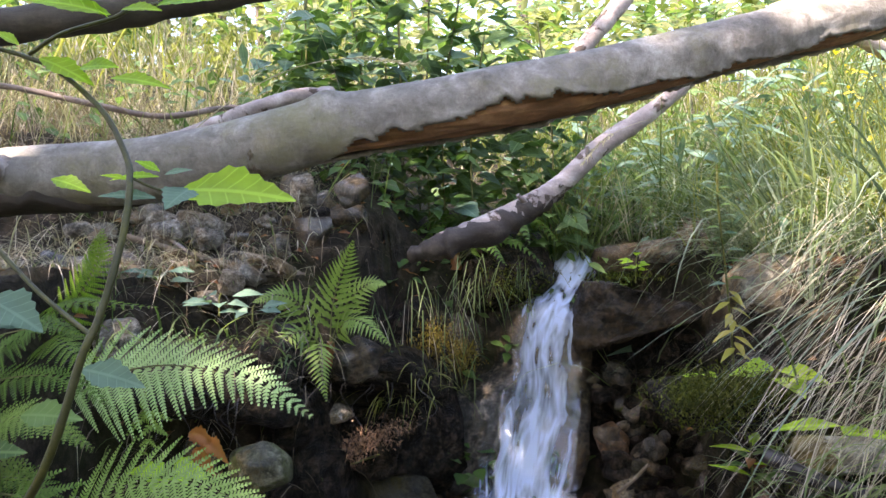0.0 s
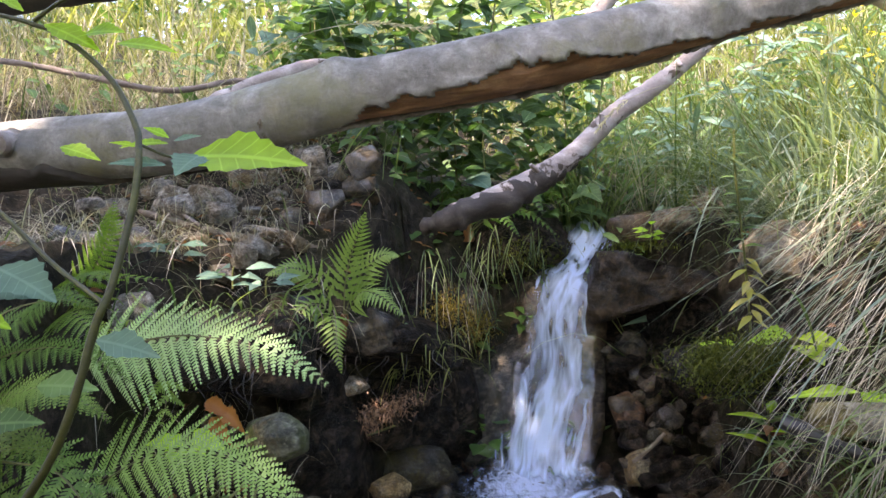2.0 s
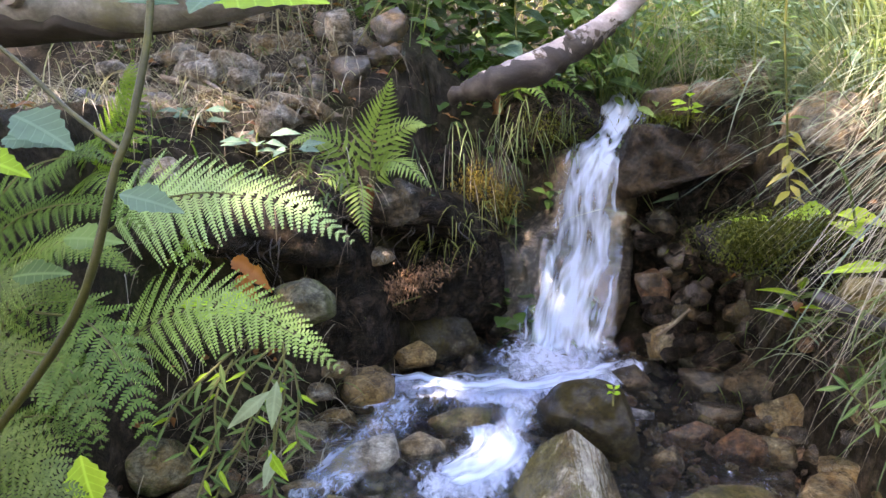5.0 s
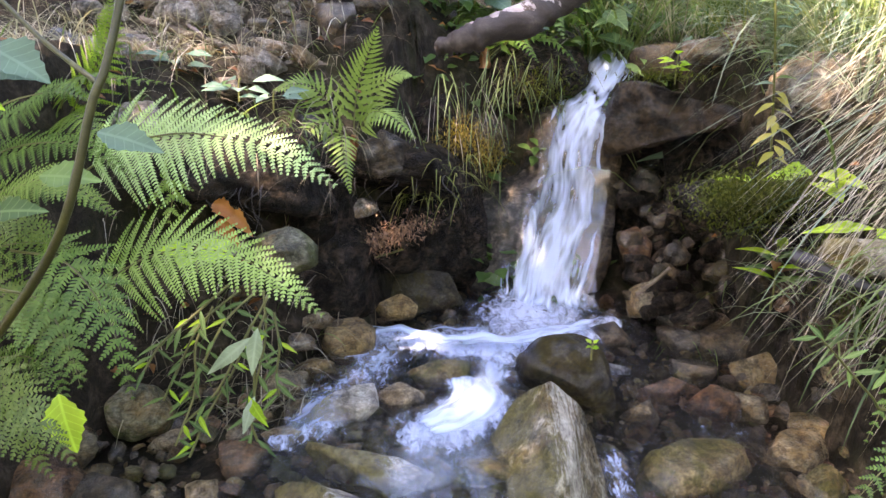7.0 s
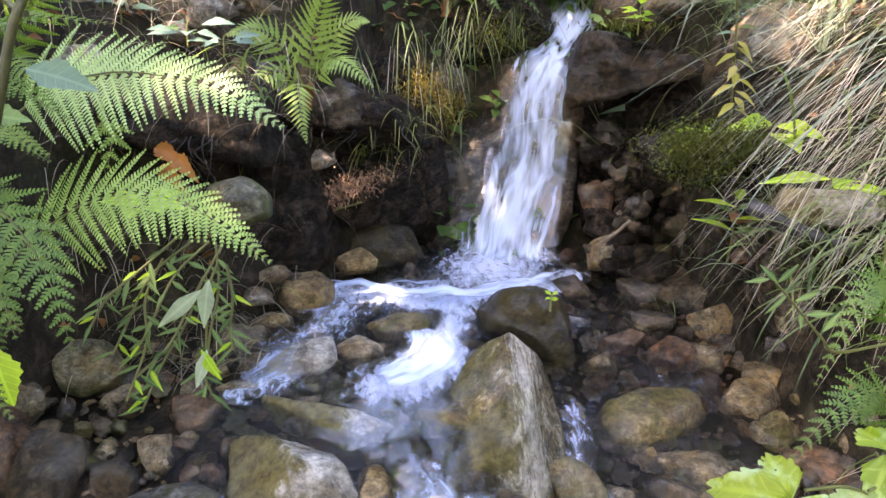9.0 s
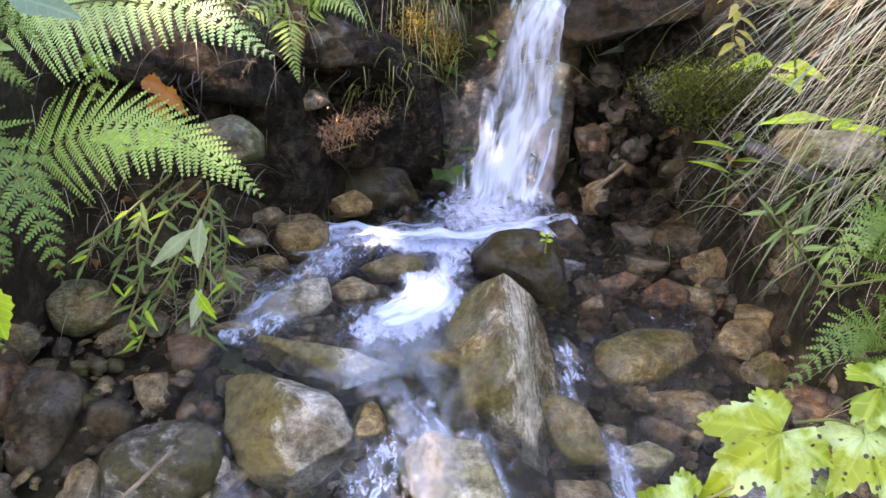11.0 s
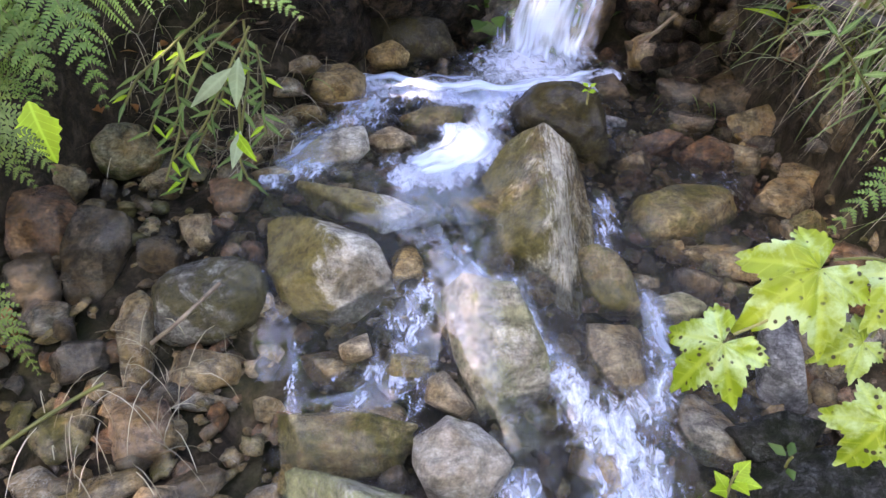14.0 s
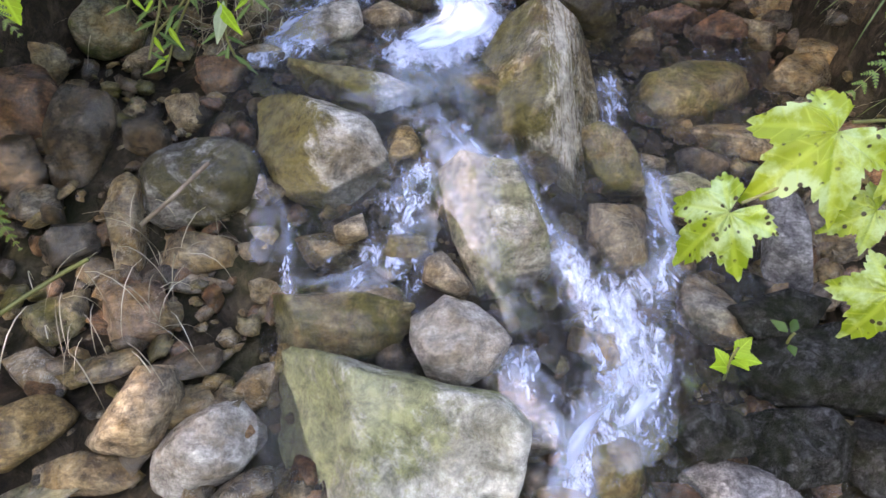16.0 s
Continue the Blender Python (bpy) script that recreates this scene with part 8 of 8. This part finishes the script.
def unseen_shade_tree():
    """An unseen tree, added so that its two boughs keep the brook in broken shade; the far bank lies in the sun."""
    rng = random.Random(99)
    x, y = -4.2, -3.6
    z = land(x, y)
    e = thing("tree", (x, y, z - 0.2), "unseen broadleaved tree added to shade the brook", "tree")
    near, far = Vector((0.08, 1.08, 0.5)) + SUN_WAY * 5.4, Vector((0.16, 2.55, 1.15)) + SUN_WAY * 5.4
    s = Soup()
    tube(s, [(x, y, z - 0.2), (x + 0.1, y + 0.1, 2.2), (x + 0.3, y + 0.4, 3.8), near + Vector((0, 0, 0.6))], lambda f: 0.16 * (1 - 0.75 * f), 10, 14, 0.12)
    tube(s, [(x + 0.25, y + 0.3, 3.5), near.lerp(far, 0.5) + Vector((-0.5, -0.3, 0.4)), far + Vector((0, 0, 0.3))], lambda f: 0.07 * (1 - 0.75 * f), 10, 10, 0.12)
    for k in range(20):
        c = near if k % 2 else far
        b = Vector((x + 0.3, y + 0.4, 3.6)).lerp(c + Vector((0, 0, 0.5)), rng.uniform(0.4, 1.0))
        d = Vector((rng.gauss(0, 1), rng.gauss(0, 1), rng.uniform(-0.2, 0.7))).normalized()
        tube(s, [b, b + d * 0.5 + Vector((0, 0, 0.1)), b + d * 1.1], lambda f: 0.03 * (1 - 0.85 * f), 5, 6)
    part("trunk", s, TRUNK_FAR, e)
    # Holes left in the added crown where flecks of sun should land.
    gaps = [(Vector(q), r) for q, r in (((-0.27, 2.25, 0.975), 0.10), ((0.03, 2.56, 1.25), 0.10), ((-0.25, 2.15, 0.7), 0.15), ((0.0, 1.82, 0.68), 0.07),
                                        ((-0.75, 2.2, 1.5), 0.10), ((-0.35, 2.05, 0.75), 0.08), ((-0.27, 1.10, 1.34), 0.07), ((-0.44, 1.15, 1.33), 0.05), ((-0.3, 1.05, 1.18), 0.05))]
    s = Soup()
    for k in range(14600):
        c, wx, wy = (near, 0.70, 0.70) if k < 6500 else (far, 0.85, 0.85)
        p = c + Vector((rng.gauss(0, wx), rng.gauss(0, wy), rng.gauss(0, 0.5)))
        # The crown is also cut back so that the far bank stays lit.
        foot = p - SUN_WAY * ((p.z - 1.3) / SUN_WAY.z)
        if noise.noise(p * 1.6) < (-0.42 if k < 6500 else -0.34) or foot.x > 0.98 + 0.2 * smooth(2.1, 2.5, foot.y) + 0.7 * smooth(2.5, 2.9, foot.y) + 0.25 * noise.noise(p * 3) or any((p - q).cross(SUN_WAY).length < r for q, r in gaps):
            continue
        a = rng.uniform(0, 6.28)
        ln = rng.uniform(0.07, 0.13)
        leaf(s, p, (math.cos(a), math.sin(a), rng.uniform(-0.5, 0.2)), (rng.gauss(0, 0.4), rng.gauss(0, 0.4), 1), ln, ln * 0.7, 0.4, 0, 0.2, 0.2, 3)
    part("crown", s, LEAF_MID, e)


unseen_shade_tree()


def unseen_woods():
    """An unseen ring of leaves, added behind and beside the path to block low sky light."""
    rng = random.Random(123)
    for k in range(3):
        s = Soup()
        for _ in range(2600):
            a = radians(rng.uniform(95, 445))
            if abs((math.degrees(a) - 90 + 180) % 360 - 180) < 42:
                continue
            d = rng.uniform(4.5, 8.5)
            x, y = d * math.cos(a), 1.0 + d * math.sin(a)
            z = min(land(x, y) + 6.2 * rng.random() ** 0.8, 1.0 + (0.72 if x * SUN_WAY.x + (y - 1) * SUN_WAY.y > 0 else 1.0) * d * rng.uniform(0.6, 1.0))
            b = rng.uniform(0, 6.28)
            ln = rng.uniform(0.3, 0.6)
            leaf(s, (x, y, z), (math.cos(b), math.sin(b), rng.uniform(-0.6, 0.3)), (rng.gauss(0, 0.7), rng.gauss(0, 0.7), 0.8), ln, ln * 0.75, 0.4, 0, 0.2, 0.2, 2)
        tagged(build("woodland", s, (LEAF_DARK, LEAF_MID, LEAF_DARK)[k]), "unseen ring of green leaves added to block low sky light", "woodland", kind="stuff")


unseen_woods()

# ---- small dead wood ----
rod("dead_stick", [(-1.25, 2.25, 1.83), (-0.985, 2.30, 1.90), (-0.842, 2.35, 1.945), (-0.673, 2.40, 2.028), (-0.515, 2.45, 2.096), (-0.38, 2.52, 2.13)], 0.024, BARK_SCAB, "pale reddish broken stick lying on the slope", "stick", 12, 0.3, 2)
rod("dead_stick", [(-1.9, 2.6, 2.20), (-1.566, 2.60, 2.173), (-1.30, 2.60, 2.119), (-1.014, 2.60, 2.065), (-0.806, 2.65, 2.105), (-0.70, 2.70, 2.115)], 0.011, BARK_PEEL, "grey fallen stick on the slope", "stick", 10, 0.3, 3)
rod("dead_stick", [(-1.0, 2.32, 1.62), (-0.833, 2.33, 1.572), (-0.666, 2.33, 1.528), (-0.548, 2.34, 1.515), (-0.45, 2.38, 1.50)], 0.010, TWIG, "exposed root along the bank", "root", 8, 0.4, 4)
rod("dead_stick", [(-0.95, 2.38, 1.66), (-0.88, 2.33, 1.62), (-0.80, 2.30, 1.57)], 0.007, BARK_PEEL, "pale splintered stick on the bank", "stick", 7, 0.4, 5)
rod("dead_stick", [(0.75, 1.735, 1.078), (0.782, 1.72, 1.066), (0.834, 1.70, 1.039), (0.89, 1.68, 1.02), (0.97, 1.66, 1.00)], 0.019, WET_STICK, "black wet stick poking out of the bank", "stick", 12, 0.3, 6)
rod("dead_stick", [(-0.154, 2.36, 0.945), (-0.23, 2.30, 0.93), (-0.323, 2.26, 0.906), (-0.36, 2.25, 0.88)], 0.0035, STALK, "thin green twig across the hollow", "twig", 6, 0.1, 7)
rod("dead_stick", [(0.56, 2.38, 0.80), (0.60, 2.36, 0.84), (0.65, 2.34, 0.90)], 0.006, TWIG, "short stick leaning at the foot of the fall", "stick", 7, 0.3, 8)
rod("dead_stick", [(-0.60, 0.72, 0.60), (-0.548, 0.75, 0.637), (-0.493, 0.8, 0.659), (-0.455, 0.82, 0.675)], 0.003, STALK, "thin green twig beside the wet stones", "twig", 6, 0.1, 9)
rod("dead_stick", [(-0.52, 1.10, 0.53), (-0.47, 1.12, 0.57), (-0.42, 1.2, 0.60)], 0.004, TWIG, "thin brown twig among the stones", "twig", 6, 0.3, 10)
for k, (x, y, z, l) in enumerate(((-0.411, 1.200, 1.245, 0.050), (-0.385, 1.200, 1.230, 0.040), (-0.404, 1.200, 1.218, 0.045))):
    s = Soup()
    leaf(s, (x, y, z), (0.8, -0.5, -0.2 - 0.2 * k), (0.1, -0.8, 0.5), l, 0.03, 0.4, 0.12, 0.9, 0.9, 14)
    tagged(build("dead_leaf", s, LEAF_ORANGE), "curled orange-brown dead leaf caught in the ferns", "leaf", "dead leaves")


def litter():
    rng = random.Random(31)
    s = Soup()
    for _ in range(700):
        x, y = rng.uniform(-1.3, 1.4), rng.uniform(1.6, 2.9)
        if y < bank_start(x) + 0.1:
            continue
        a = rng.uniform(0, 6.28)
        leaf(s, (x, y, land(x, y) + 0.012), (math.cos(a), math.sin(a), 0.1), (rng.gauss(0, 0.3), rng.gauss(0, 0.3) - 0.3, 1), rng.uniform(0.02, 0.06), 0.022, 0.45, 0.0, 0.5, 0.3, 4)
    tagged(build("leaf_litter", s, LEAF_BROWN), "brown leaf litter on the banks", "leaf litter", kind="stuff")


litter()
